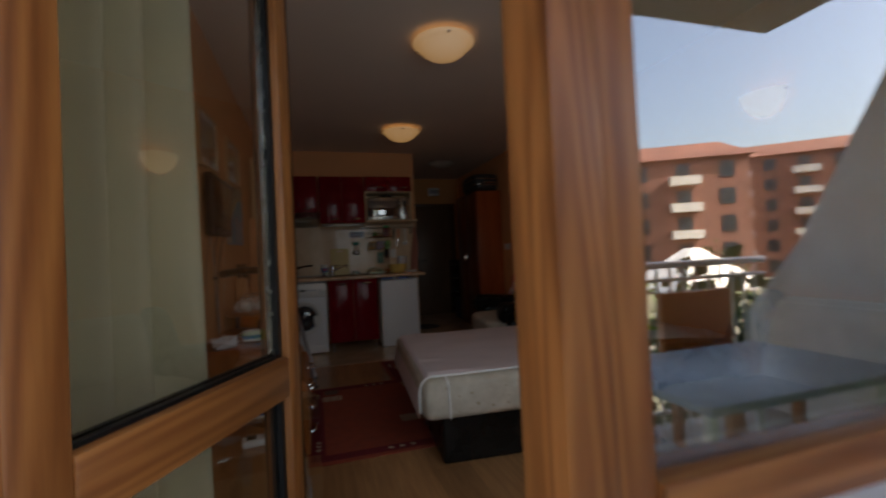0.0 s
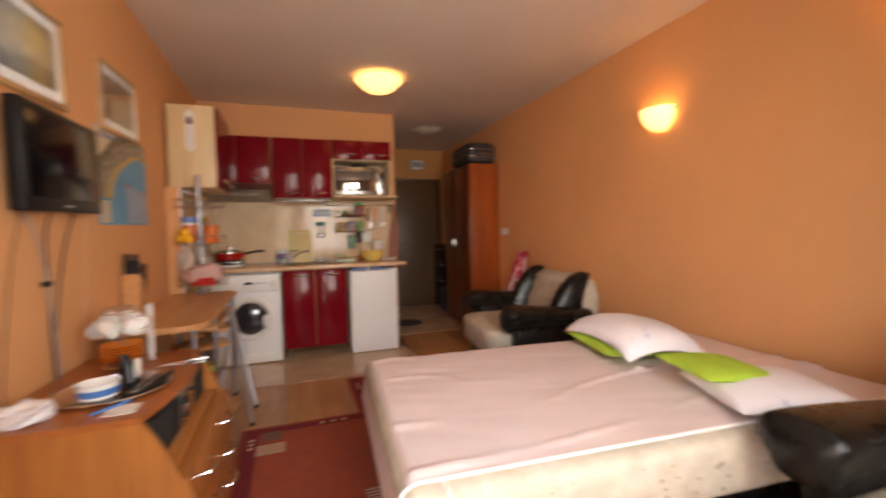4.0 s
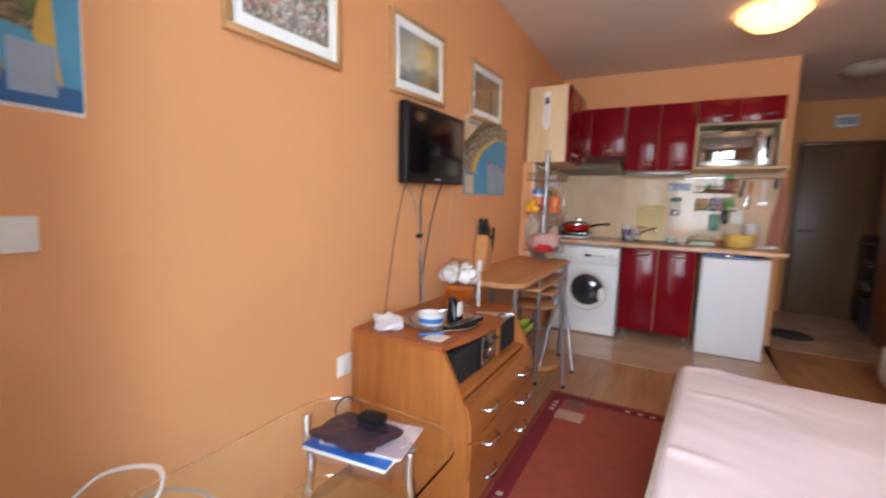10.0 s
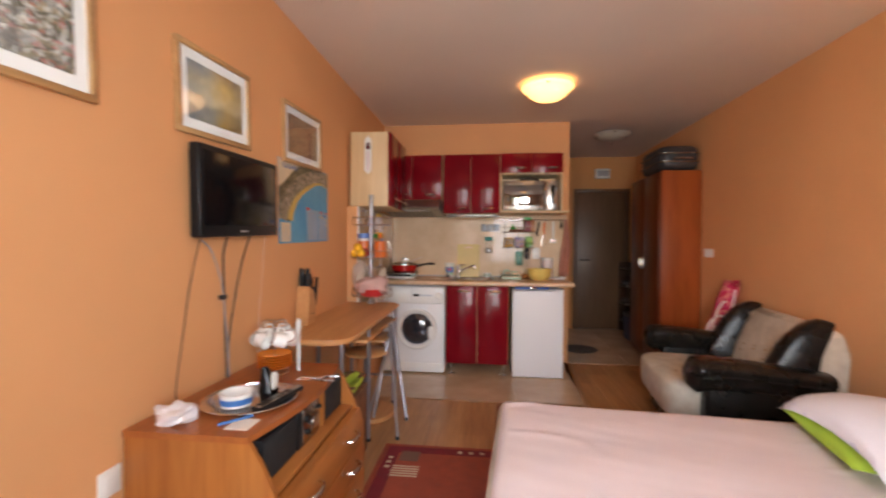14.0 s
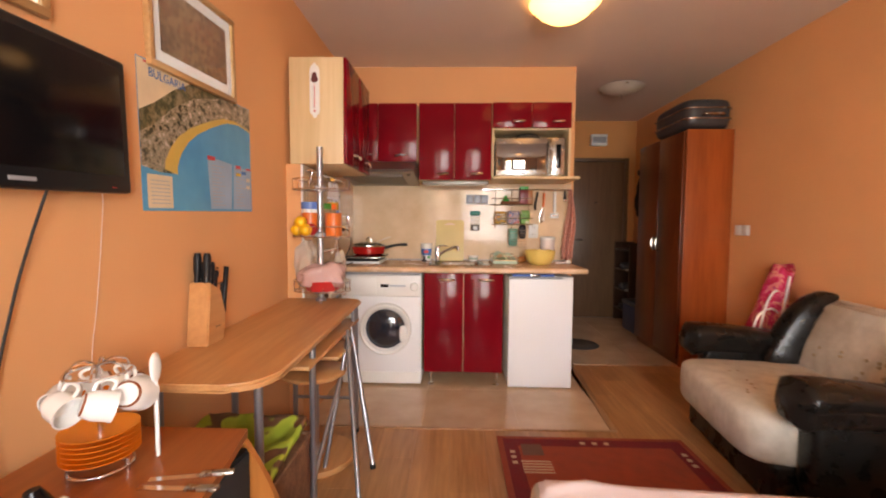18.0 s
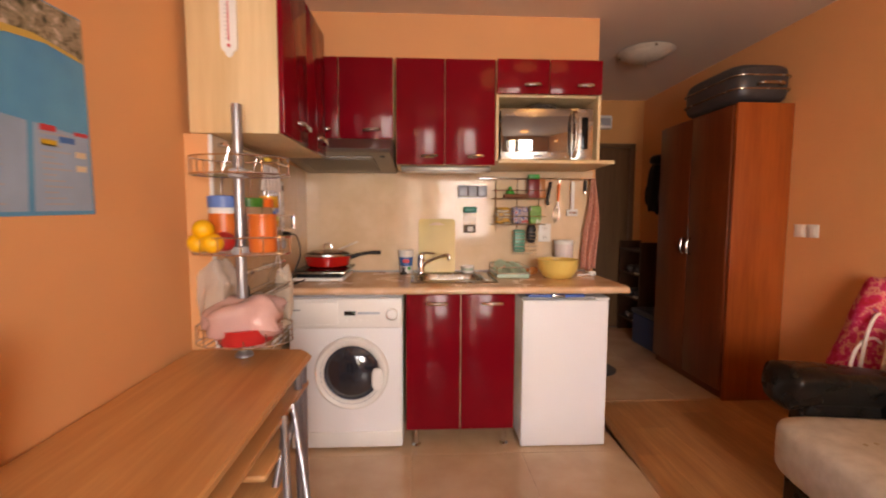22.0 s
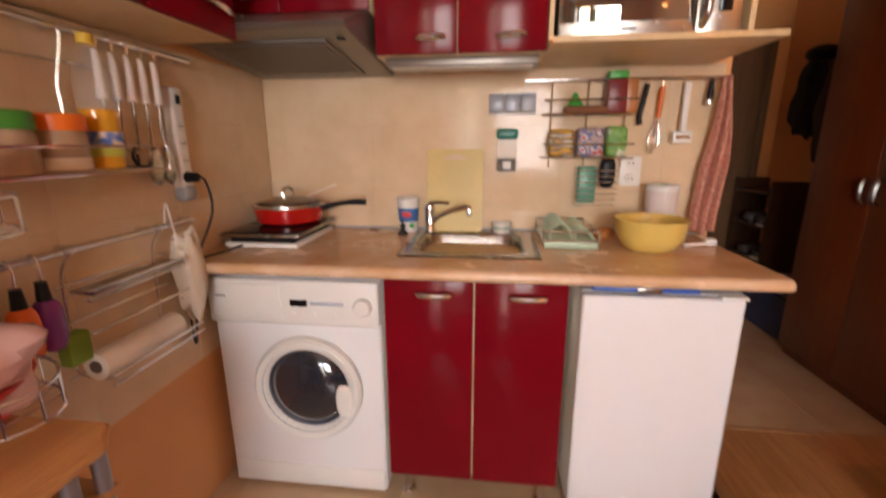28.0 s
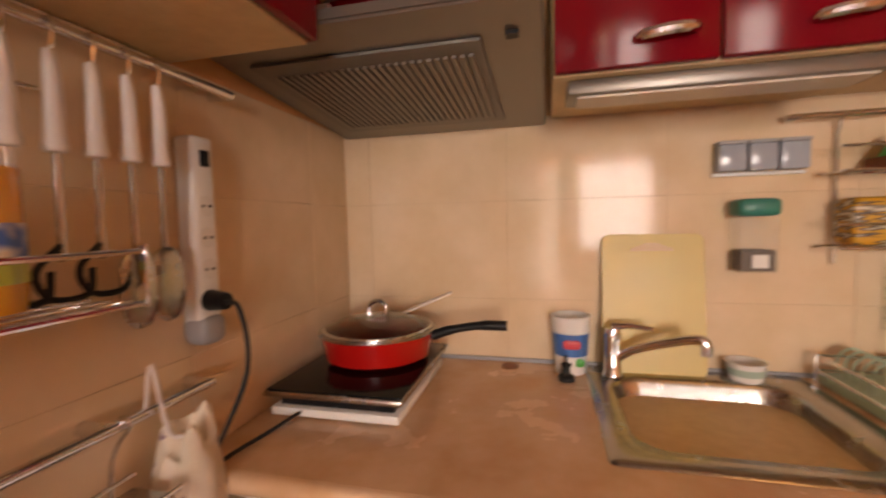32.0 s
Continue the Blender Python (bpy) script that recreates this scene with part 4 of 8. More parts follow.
# armchairs
def armchair():
    """Seat facing +x; width along y; origin at the floor centre."""
    t = thing("armchair", "black leather and cream fabric armchair", "armchair", (0, 0, 0), "armchairs")
    part("plinth", box(B(), -0.42, 0.32, -0.42, 0.42, 0.0, 0.20, 0.02, 3), LEATHER, t, "black base")
    part("seat", cushion(B(), (0.02, 0, 0.295), (0.80, 0.86, 0.25), 0.30, 36, 16), FABRIC, t, "cream flowered seat cushion")
    for k in range(16):
        x, y = rng.uniform(-0.2, 0.32), rng.uniform(-0.3, 0.3)
        part("sprig", disc(B(), (x, y, 0.416), (x, y, 0.4215), 0.008, 7), DOT, t)
    # outer shell of the back, cream on its sides
    rings = []
    for y, k in ((-0.45, 0.94), (-0.43, 1.0), (0.43, 1.0), (0.45, 0.94)):
        rings.append([(-0.47 + (x + 0.47) * k, y, 0.5 + (z - 0.5) * k) for x, z in ((-0.28, 0.22), (-0.32, 0.55), (-0.36, 0.70), (-0.41, 0.775), (-0.47, 0.77), (-0.51, 0.64), (-0.48, 0.22))])
    bm = ring_mesh(B(), rings)
    bmesh.ops.bevel(bm, geom=list(bm.edges), offset=0.012, segments=2, affect="EDGES")
    part("back_shell", bm, FABRIC, t, "cream outer back")
    rings = []
    for y, k in ((-0.35, 0.96), (-0.33, 1.0), (0.33, 1.0), (0.35, 0.96)):
        rings.append([(x, y, 0.2 + (z - 0.2) * k) for x, z in ((-0.20, 0.30), (-0.25, 0.54), (-0.31, 0.70), (-0.36, 0.79), (-0.43, 0.805), (-0.46, 0.75), (-0.44, 0.54), (-0.40, 0.28))])
    bm = ring_mesh(B(), rings)
    bmesh.ops.bevel(bm, geom=list(bm.edges), offset=0.02, segments=3, affect="EDGES")
    bk = part("backrest", bm, FABRIC, t, "cream flowered backrest")
    for k in range(14):
        f, y = rng.random(), rng.uniform(-0.26, 0.26)
        x, z = -0.233 - 0.03 * f, 0.46 + 0.13 * f
        part("sprig", disc(B(), (x, y, z), (x + 0.009, y, z + 0.001), 0.008, 7), DOT, bk)
    for s in (-1, 1):
        # swept fin from the arm up to the top of the back
        fin = smooth_path([(-0.06, 0, 0.44), (-0.12, 0, 0.56), (-0.19, 0, 0.69), (-0.28, 0, 0.79), (-0.37, 0, 0.832), (-0.43, 0, 0.822)], 4) + smooth_path([(-0.42, 0, 0.78), (-0.37, 0, 0.64), (-0.35, 0, 0.45), (-0.34, 0, 0.26)], 3) + [Vector((-0.08, 0, 0.26))]
        rings = []
        for y, k in ((0.335, 0.86), (0.350, 0.95), (0.370, 1.0), (0.43, 1.0), (0.455, 0.96), (0.47, 0.86)):
            rings.append([(-0.27 + (p.x + 0.27) * k, s * y, 0.56 + (p.z - 0.56) * k) for p in fin])
        part("wing", ring_mesh(B(), rings), LEATHER, t, "black leather wing", 55)
        # padded arm: broad flared roll over a narrower side
        pts = smooth_path([(-0.38, s * 0.480, 0.475), (-0.15, s * 0.485, 0.495), (0.08, s * 0.49, 0.508), (0.24, s * 0.495, 0.508), (0.34, s * 0.50, 0.49)], 6)
        n = len(pts)
        rings = []
        for i, p in enumerate(pts):
            f = i / (n - 1)
            r = 0.074 + 0.026 * f if f < 0.88 else 0.097 - 0.42 * (f - 0.88)
            rings.append([(p.x, p.y + (1.30 if math.sin(a) > 0 else 1.02) * r * math.copysign(abs(math.cos(a)) ** 0.65, math.cos(a)), p.z + r * math.copysign(abs(math.sin(a)) ** 0.65, math.sin(a))) for a in [2 * math.pi * k / 24 for k in range(24)]])
        part("arm", ring_mesh(B(), rings), LEATHER, t, "padded black leather arm", 60)
        part("seam", tube(B(), smooth_path([(-0.34, s * 0.578, 0.485), (-0.1, s * 0.598, 0.505), (0.15, s * 0.606, 0.52), (0.28, s * 0.603, 0.505)], 5), 0.004, 6), LEATHER, t)
        part("arm_panel", box(B(), -0.40, 0.24, s * 0.475 - 0.062, s * 0.475 + 0.062, 0.02, 0.47, 0.03, 3), LEATHER, t)
    return t


ac = armchair()
ac.matrix_basis = pose(2.705, 5.035, 0, 0, 0, 173)
ac2 = copy_thing(ac, pose(2.51, 2.05, 0, 0, 0, 178))

# chest of drawers with curved front
dx = thing("chest_of_drawers", "alder chest of drawers with open shelf and curved sides", "chest of drawers", (0.25, 3.55, 0))
Y0, Y1, TOPZ = 3.175, 3.965, 0.638


def front_x(z):
    """Front line: bulges out below, sweeps back to the top."""
    k = max(0.0, (z - 0.34) / (TOPZ - 0.34))
    return 0.545 - 0.115 * k ** 1.7


side = [(0.014, 0.0)] + [(front_x(z), z) for z in [TOPZ * i / 12 for i in range(13)]] + [(0.014, TOPZ)]
for a, b in ((Y0, Y0 + 0.018), (Y1 - 0.018, Y1)):
    part("side_panel", ring_mesh(B(), [[(x, a, z) for x, z in side], [(x, b, z) for x, z in side]]), ALDER, dx)
bm = B()
out = [(0.014, Y0 - 0.005), (0.43, Y0 - 0.005)] + [(0.43 + 0.055 * math.sin(math.pi * k / 10), Y0 + (Y1 - Y0) * k / 10) for k in range(1, 10)] + [(0.43, Y1 + 0.005), (0.014, Y1 + 0.005)]
extrude_outline(bm, [(x, y, TOPZ) for x, y in out], (0, 0, 0.02))
part("top", bm, ALDER_TOP, dx)
part("back_panel", box(B(), 0.014, 0.022, Y0 + 0.018, Y1 - 0.018, 0.0, TOPZ), ALDER, dx)
part("shelf", box(B(), 0.022, 0.50, Y0 + 0.018, Y1 - 0.018, 0.455, 0.47, 0.002), ALDER_Y, dx)
part("partition", box(B(), 0.022, 0.455, 3.70, 3.715, 0.47, TOPZ), ALDER, dx)
for k, (z0, z1) in enumerate(((0.05, 0.18), (0.188, 0.315), (0.323, 0.453))):
    zm = (z0 + z1) / 2
    rings = []
    for y in (Y0 + 0.006, Y1 - 0.006):
        rings.append([(front_x(z0) - 0.02, y, z0), (front_x(z0) + 0.012, y, z0), (front_x(zm) + 0.014, y, zm), (front_x(z1) + 0.012, y, z1), (front_x(z1) - 0.02, y, z1)])
    d1 = part("drawer", ring_mesh(B(), rings), ALDER_Y, dx)
    for y in (3.37, 3.78):
        part("handle", bow_handle(B(), (front_x(zm) + 0.012, y - 0.05, zm), (front_x(zm) + 0.012, y + 0.05, zm + 0.008), (1, 0, 0), 0.03, 0.005), CHROME, d1, "bowed chrome pull")
part("plinth", box(B(), 0.03, 0.50, Y0 + 0.018, Y1 - 0.018, 0.0, 0.05), ALDER, dx)
# small hi-fi and speakers on the open shelf
hf = thing("stereo", "small black and silver stereo on the open shelf", "stereo", (0.35, 3.55, 0.47))
part("unit", box(B(), 0.20, 0.452, 3.47, 3.655, 0.4705, 0.622, 0.004), BLACK_PLASTIC, hf)
part("faceplate", box(B(), 0.452, 0.457, 3.50, 3.655, 0.48, 0.612, 0.003), STEEL, hf)
for y, z, r in ((3.53, 0.57, 0.014), (3.53, 0.52, 0.010), (3.59, 0.54, 0.028), (3.635, 0.58, 0.008)):
    part("knob", tube(B(), [(0.457, y, z), (0.472, y, z)], r, 16), BLACK_PLASTIC if r < 0.02 else CHROME, hf)
for y0, y1 in ((3.225, 3.46), (3.74, 3.94)):
    sp = thing("speaker", "black box speaker on the open shelf", "speaker", (0.35, (y0 + y1) / 2, 0.47), "speakers")
    part("cabinet", box(B(), 0.20, 0.445, y0, y1, 0.4705, 0.622, 0.004), BLACK_PLASTIC, sp)
    part("grille", box(B(), 0.445, 0.452, y0 + 0.006, y1 - 0.006, 0.477, 0.615, 0.004), mat("speaker_cloth", (0.015, 0.015, 0.016), 0.9, fine=600, bumps=0.8), sp)

# breakfast bar table
bt = thing("bar_table", "narrow beech bar table on grey steel legs", "table", (0.22, 4.7, 0))


def table_z(y):
    """Underside of the table top, which sags towards its free end."""
    return 0.748 - 0.017 * (5.312 - y)


o = [(0.006, 4.03)]
for k in range(9):
    a = -math.pi / 2 + k / 8 * math.pi / 2
    o.append((0.33 + 0.118 * math.cos(a), 4.15 + 0.12 * math.sin(a)))
o += [(0.450, 5.26), (0.405, 5.312), (0.006, 5.312)]
bm = extrude_outline(B(), [(x, y, table_z(y)) for x, y in o], (0, 0, 0.026))
bmesh.ops.bevel(bm, geom=[e for e in bm.edges if (e.verts[0].co - e.verts[1].co).xy.length > 1e-5], offset=0.008, segments=3, affect="EDGES")
part("top", bm, BEECH, bt)
part("under_shelf", box(B(), 0.03, 0.43, 4.45, 5.29, 0.645, 0.662, 0.003), BEECH, bt)
for x, y in ((0.05, 4.16), (0.375, 4.15), (0.06, 4.60), (0.405, 4.56), (0.06, 5.27), (0.415, 5.27), (0.415, 5.215)):
    part("leg", tube(B(), [(x, y, 0.012), (x, y, table_z(y) + 0.001)], 0.0135, 14), TUBE, bt)
    part("cap", disc(B(), (x, y, 0.0), (x, y, 0.02), 0.016, 14), RUBBER, bt)
for z in (0.20,):
    part("cross_bar", tube(B(), [(0.06, 5.27, z), (0.415, 5.27, z)], 0.009), TUBE, bt)
    part("cross_bar", tube(B(), [(0.06, 4.60, z), (0.405, 4.56, z)], 0.009), TUBE, bt)

# folding chair / steps leaning under the table
fs = thing("folding_stool", "folding stool with grey tube legs and beech seat", "stool", (0.42, 4.95, 0))
for y in (0.0, 0.25):
    part("leg", tube(B(), [(0.43, 5.10 - y * 0.35, 0.66), (0.585, 4.90 - y * 1.2, 0.015)], 0.011), TUBE, fs)
    part("leg", tube(B(), [(0.36, 4.62 + y * 0.9, 0.02), (0.43, 5.10 - y * 0.35, 0.60)], 0.010), TUBE, fs)
    part("cap", disc(B(), (0.585, 4.90 - y * 1.2, 0.0), (0.583, 4.902 - y * 1.2, 0.022), 0.014), RUBBER, fs)
part("seat", box(B(), 0.24, 0.43, 4.86, 5.16, 0.55, 0.57, 0.008), BEECH, fs)
rs = thing("round_stool", "round beech stool on a steel column and round base", "stool", (0.27, 5.0, 0))
part("seat", lathe(B(), [(0, 0.0), (0.15, 0.0), (0.16, 0.008), (0.16, 0.02), (0.15, 0.028), (0, 0.028)], (0.27, 4.98, 0.44), 32), BEECH, rs)
part("column", tube(B(), [(0.27, 4.98, 0.03), (0.27, 4.98, 0.44)], 0.022, 16), TUBE, rs)
part("collar", lathe(B(), [(0.05, 0), (0.045, 0.02), (0.024, 0.05)], (0.27, 4.98, 0.032), 20), TUBE, rs)
part("base", lathe(B(), [(0, 0.0), (0.20, 0.0), (0.205, 0.01), (0.20, 0.03), (0, 0.032)], (0.27, 4.98, 0.0), 36), BEECH, rs)

# television close to the wall, hanging a little askew
tv = thing("television", "black flat television on a wall bracket", "television", (0.03, 3.755, 1.46))
part("panel", box(B(), 0.014, 0.060, 3.455, 4.075, 1.278, 1.642, 0.010, 3), BLACK_PLASTIC, tv)
part("screen", box(B(), 0.0595, 0.0615, 3.48, 4.048, 1.325, 1.618, 0.001), BLACK_GLOSS, tv)
part("bracket", box(B(), -0.004, 0.014, 3.68, 3.84, 1.40, 1.50, 0.003), BLACK_PLASTIC, tv)
part("badge", box(B(), 0.060, 0.0625, 3.725, 3.785, 1.296, 1.305), GREY_PLASTIC, tv)
part("status_light", box(B(), 0.060, 0.0622, 4.00, 4.015, 1.292, 1.294), mat("red_led", (0.6, 0.02, 0.02), 0.4), tv)
tv.matrix_basis = pose(0.03, 3.755, 1.46, 2.0, 0, 1.5)

# glass side table
gt = thing("glass_table", "low glass table with rounded corners and steel legs", "table", (0.3, 2.45, 0))
bm = extrude_outline(B(), rrect(0.315, 2.45, 0.30, 0.60, 0.16, 0.43, 8), (0, 0, 0.010))
gp = part("top", bm, TABLE_GLASS, gt)
gp.visible_shadow = False
bm = extrude_outline(B(), rrect(0.315, 2.45, 0.24, 0.52, 0.14, 0.18, 8), (0, 0, 0.008))
part("shelf", bm, TABLE_GLASS, gt, "lower glass shelf").visible_shadow = False
for x in (0.08, 0.50):
    for y in (2.02, 2.86):
        part("leg", tube(B(), smooth_path([(x, y, 0.445), (x, y, 0.36), (x + 0.02, y, 0.25), (x + 0.06 * (1 if x > 0.3 else -0.5), y, 0.0)]), 0.016, 14), CHROME, gt)

# rugs
RUG = mat("brick_red_rug_pile", (0.34, 0.062, 0.030), 0.95, vary=0.15, scale=16, fine=500, bumps=0.9)
RUG_EDGE = mat("dark_red_rug_border", (0.19, 0.012, 0.018), 0.95, vary=0.15, scale=16, fine=500, bumps=0.9)
RUG_LIGHT = mat("beige_rug_pile", (0.55, 0.42, 0.30), 0.95, fine=500, bumps=0.9)
RUG_DARK = mat("brown_rug_pile", (0.17, 0.085, 0.06), 0.95, fine=500, bumps=0.9)


def rug(label, x0, x1, y0, y1):
    t = thing("rug", label, "rug", ((x0 + x1) / 2, (y0 + y1) / 2, 0), "rugs")
    part("backing", box(B(), x0, x1, y0, y1, 0.0005, 0.008, 0.002), RUG, t, "brick red outer edge")
    a, b = 0.030, 0.105
    for k, (u0, u1, v0, v1) in enumerate(((x0 + a, x0 + b, y0 + a, y1 - a), (x1 - b, x1 - a, y0 + a, y1 - a), (x0 + b, x1 - b, y0 + a, y0 + b), (x0 + b, x1 - b, y1 - b, y1 - a))):
        part("border", box(B(), u0, u1, v0, v1, 0.0079, 0.0095, 0.0006, 1), RUG_EDGE, t, "dark red border band")
    part("field", box(B(), x0 + b, x1 - b, y0 + b, y1 - b, 0.0079, 0.0100, 0.0008, 1), RUG, t, "brick red field")
    for cx in (x0 + 0.068, x1 - 0.068):
        for cy in (y0 + 0.16, y1 - 0.28):
            for k in range(3):
                part("square", box(B(), cx - 0.013, cx + 0.013, cy + k * 0.050, cy + k * 0.050 + 0.024, 0.0092, 0.0106), RUG_LIGHT, t)
    for cy in (y0 + 0.068, y1 - 0.068):
        for k in range(3):
            cx = x0 + 0.45 + k * 0.065
            part("square", box(B(), cx, cx + 0.026, cy - 0.012, cy + 0.012, 0.0092, 0.0106), RUG_LIGHT, t)
    part("patch", box(B(), x0 + 0.12, x0 + 0.23, y1 - 0.20, y1 - 0.09, 0.0098, 0.0109), RUG_DARK, t, "grey-brown square")
    for cx, cy in ((x0 + 0.10, y1 - 0.36), (x1 - 0.27, y0 + 0.42)):
        for k in range(5):
            part("bar", box(B(), cx, cx + 0.15, cy + k * 0.024, cy + k * 0.024 + 0.011, 0.0099, 0.0111), RUG_LIGHT, t)
    return t


rug("brick red patterned rug beside the bed", 0.53, 1.40, 3.13, 4.53)
rug("brick red patterned rug before the armchair", 1.228, 2.26, 4.15, 5.235)


# ---- lamps ----
def ceiling_lamp(x, y, lit, label):
    t = thing("ceiling_lamp", label, "ceiling lamp", (x, y, CEILZ), "ceiling lamps")
    part("base", lathe(B(), [(0.0, 0.0), (0.09, 0.0), (0.095, -0.012), (0.085, -0.022), (0.0, -0.022)], (x, y, CEILZ), 36), WHITE_PLASTIC, t)
    part("stem", tube(B(), [(x, y, CEILZ - 0.02), (x, y, CEILZ - 0.135)], 0.007, 10), CHROME, t)
    k = 1.0 if lit else 0.62
    rim = [(0.197, -0.034), (0.204, -0.030), (0.206, -0.036), (0.189, -0.052), (0.172, -0.064)]
    bowl = [(0.172, -0.064), (0.148, -0.092), (0.109, -0.118), (0.058, -0.134), (0.0, -0.139)]
    glow_ = LAMP_GLOW if lit else LAMP_OFF
    part("rim", lathe(B(), [(r, z * k) for r, z in rim], (x, y, CEILZ), 44), glow_, t, "flared frosted rim", 70)
    part("bowl", lathe(B(), [(r, z * k) for r, z in bowl], (x, y, CEILZ), 44), glow_, t, "domed frosted bowl", 70)
    for a in (0.4, 2.5, 4.6):
        part("clip", cushion(B(), (x + 0.190 * math.cos(a), y + 0.190 * math.sin(a), CEILZ - 0.050 * k), (0.020, 0.020, 0.016), 0.8, 12, 8), STEEL, t)
    return t


ceiling_lamp(1.612, 5.46, True, "lit round frosted ceiling lamp over the kitchen end")
ceiling_lamp(1.50, 3.44, True, "lit round frosted ceiling lamp over the bed end")
ceiling_lamp(2.555, 7.05, False, "unlit round ceiling lamp in the hall")


def sconce(y):
    t = thing("wall_lamp", "lit quarter-sphere frosted wall lamp", "wall lamp", (WX, y, 1.9), "wall lamps")
    part("backplate", box(B(), WX - 0.014, WX, y - 0.05, y + 0.05, 1.86, 1.94, 0.004), WHITE_PLASTIC, t)
    part("bulb", cushion(B(), (WX - 0.065, y, 1.925), (0.05, 0.05, 0.085), 0.95, 18, 12), SCONCE_BULB, t, "glowing bulb")
    rings = []
    for j in range(11):
        v = j / 10 * math.pi / 2
        r = max(math.cos(v), 0.02)
        lean = 0.02 * (1 - j / 10)
        rings.append([(WX - 0.006 - lean - 0.115 * r * math.sin(u), y + 0.130 * r * math.cos(u), 1.980 - 0.150 * math.sin(v)) for u in [math.pi * k / 20 for k in range(21)]])
    bm = ring_mesh(B(), rings, False, False)
    part("shade", bm, SCONCE_GLOW, t, "glowing frosted shade", 70)
    for dy, dz, dx_ in ((-0.125, 1.962, 0.03), (0.125, 1.962, 0.03), (0.0, 1.838, 0.042)):
        part("clip", cushion(B(), (WX - dx_, y + dy, dz), (0.022, 0.016, 0.016), 0.8, 12, 8), BLACK_PLASTIC, t)
    return t


sconce(4.03)
sconce(2.65)

# ---- wall things of the living room ----
FRAME_WOOD = wood("light_oak_picture_frame", (0.42, 0.22, 0.09), (0.58, 0.34, 0.15), "y", 0.4)
PAPER = mat("white_mount_board", (0.78, 0.75, 0.70), 0.8, vary=0.03)


def painted(name, across, upward, dabs, size, amount):
    """A printed view: colours that change across and upward, broken by uneven dabs of paint."""
    m, nt, ns, b = nodes_of(name)
    tc, sep = ns.new("ShaderNodeTexCoord"), ns.new("ShaderNodeSeparateXYZ")
    nt.links.new(tc.outputs["Generated"], sep.inputs[0])
    v = coords(nt)
    broad = noise_tex(nt, v, size * 0.3, 4, 0.6)
    cols = []
    for axis, stops in (("Y", across), ("Z", upward)):
        add, off = ns.new("ShaderNodeMath"), ns.new("ShaderNodeMath")
        add.operation, off.operation = "MULTIPLY_ADD", "SUBTRACT"
        add.inputs[1].default_value, off.inputs[1].default_value = 0.6, 0.3
        nt.links.new(broad, add.inputs[0])
        nt.links.new(sep.outputs[axis], off.inputs[0])
        nt.links.new(off.outputs[0], add.inputs[2])
        cols.append(ramp(nt, add.outputs[0], stops))
    cell, split = ns.new("ShaderNodeTexVoronoi"), ns.new("ShaderNodeSeparateColor")
    cell.inputs["Scale"].default_value = size
    wobble, warp = ns.new("ShaderNodeTexNoise"), ns.new("ShaderNodeVectorMath")
    wobble.inputs["Scale"].default_value = size * 1.2
    warp.operation = "MULTIPLY_ADD"
    warp.inputs[1].default_value = (0.03, 0.03, 0.03)
    nt.links.new(v, wobble.inputs["Vector"])
    nt.links.new(wobble.outputs["Color"], warp.inputs[0])
    nt.links.new(v, warp.inputs[2])
    nt.links.new(warp.outputs[0], cell.inputs["Vector"])
    nt.links.new(cell.outputs["Color"], split.inputs[0])
    cols.append(ramp(nt, split.outputs[0], dabs))
    base = None
    for c, f in zip(cols, (None, 0.5, amount)):
        if base is None:
            base = c
            continue
        mx = ns.new("ShaderNodeMix")
        mx.data_type = "RGBA"
        mx.inputs[0].default_value = f
        nt.links.new(base, mx.inputs[6])
        nt.links.new(c, mx.inputs[7])
        base = mx.outputs[2]
    nt.links.new(base, b.inputs["Base Color"])
    b.inputs["Roughness"].default_value = 0.5
    return m


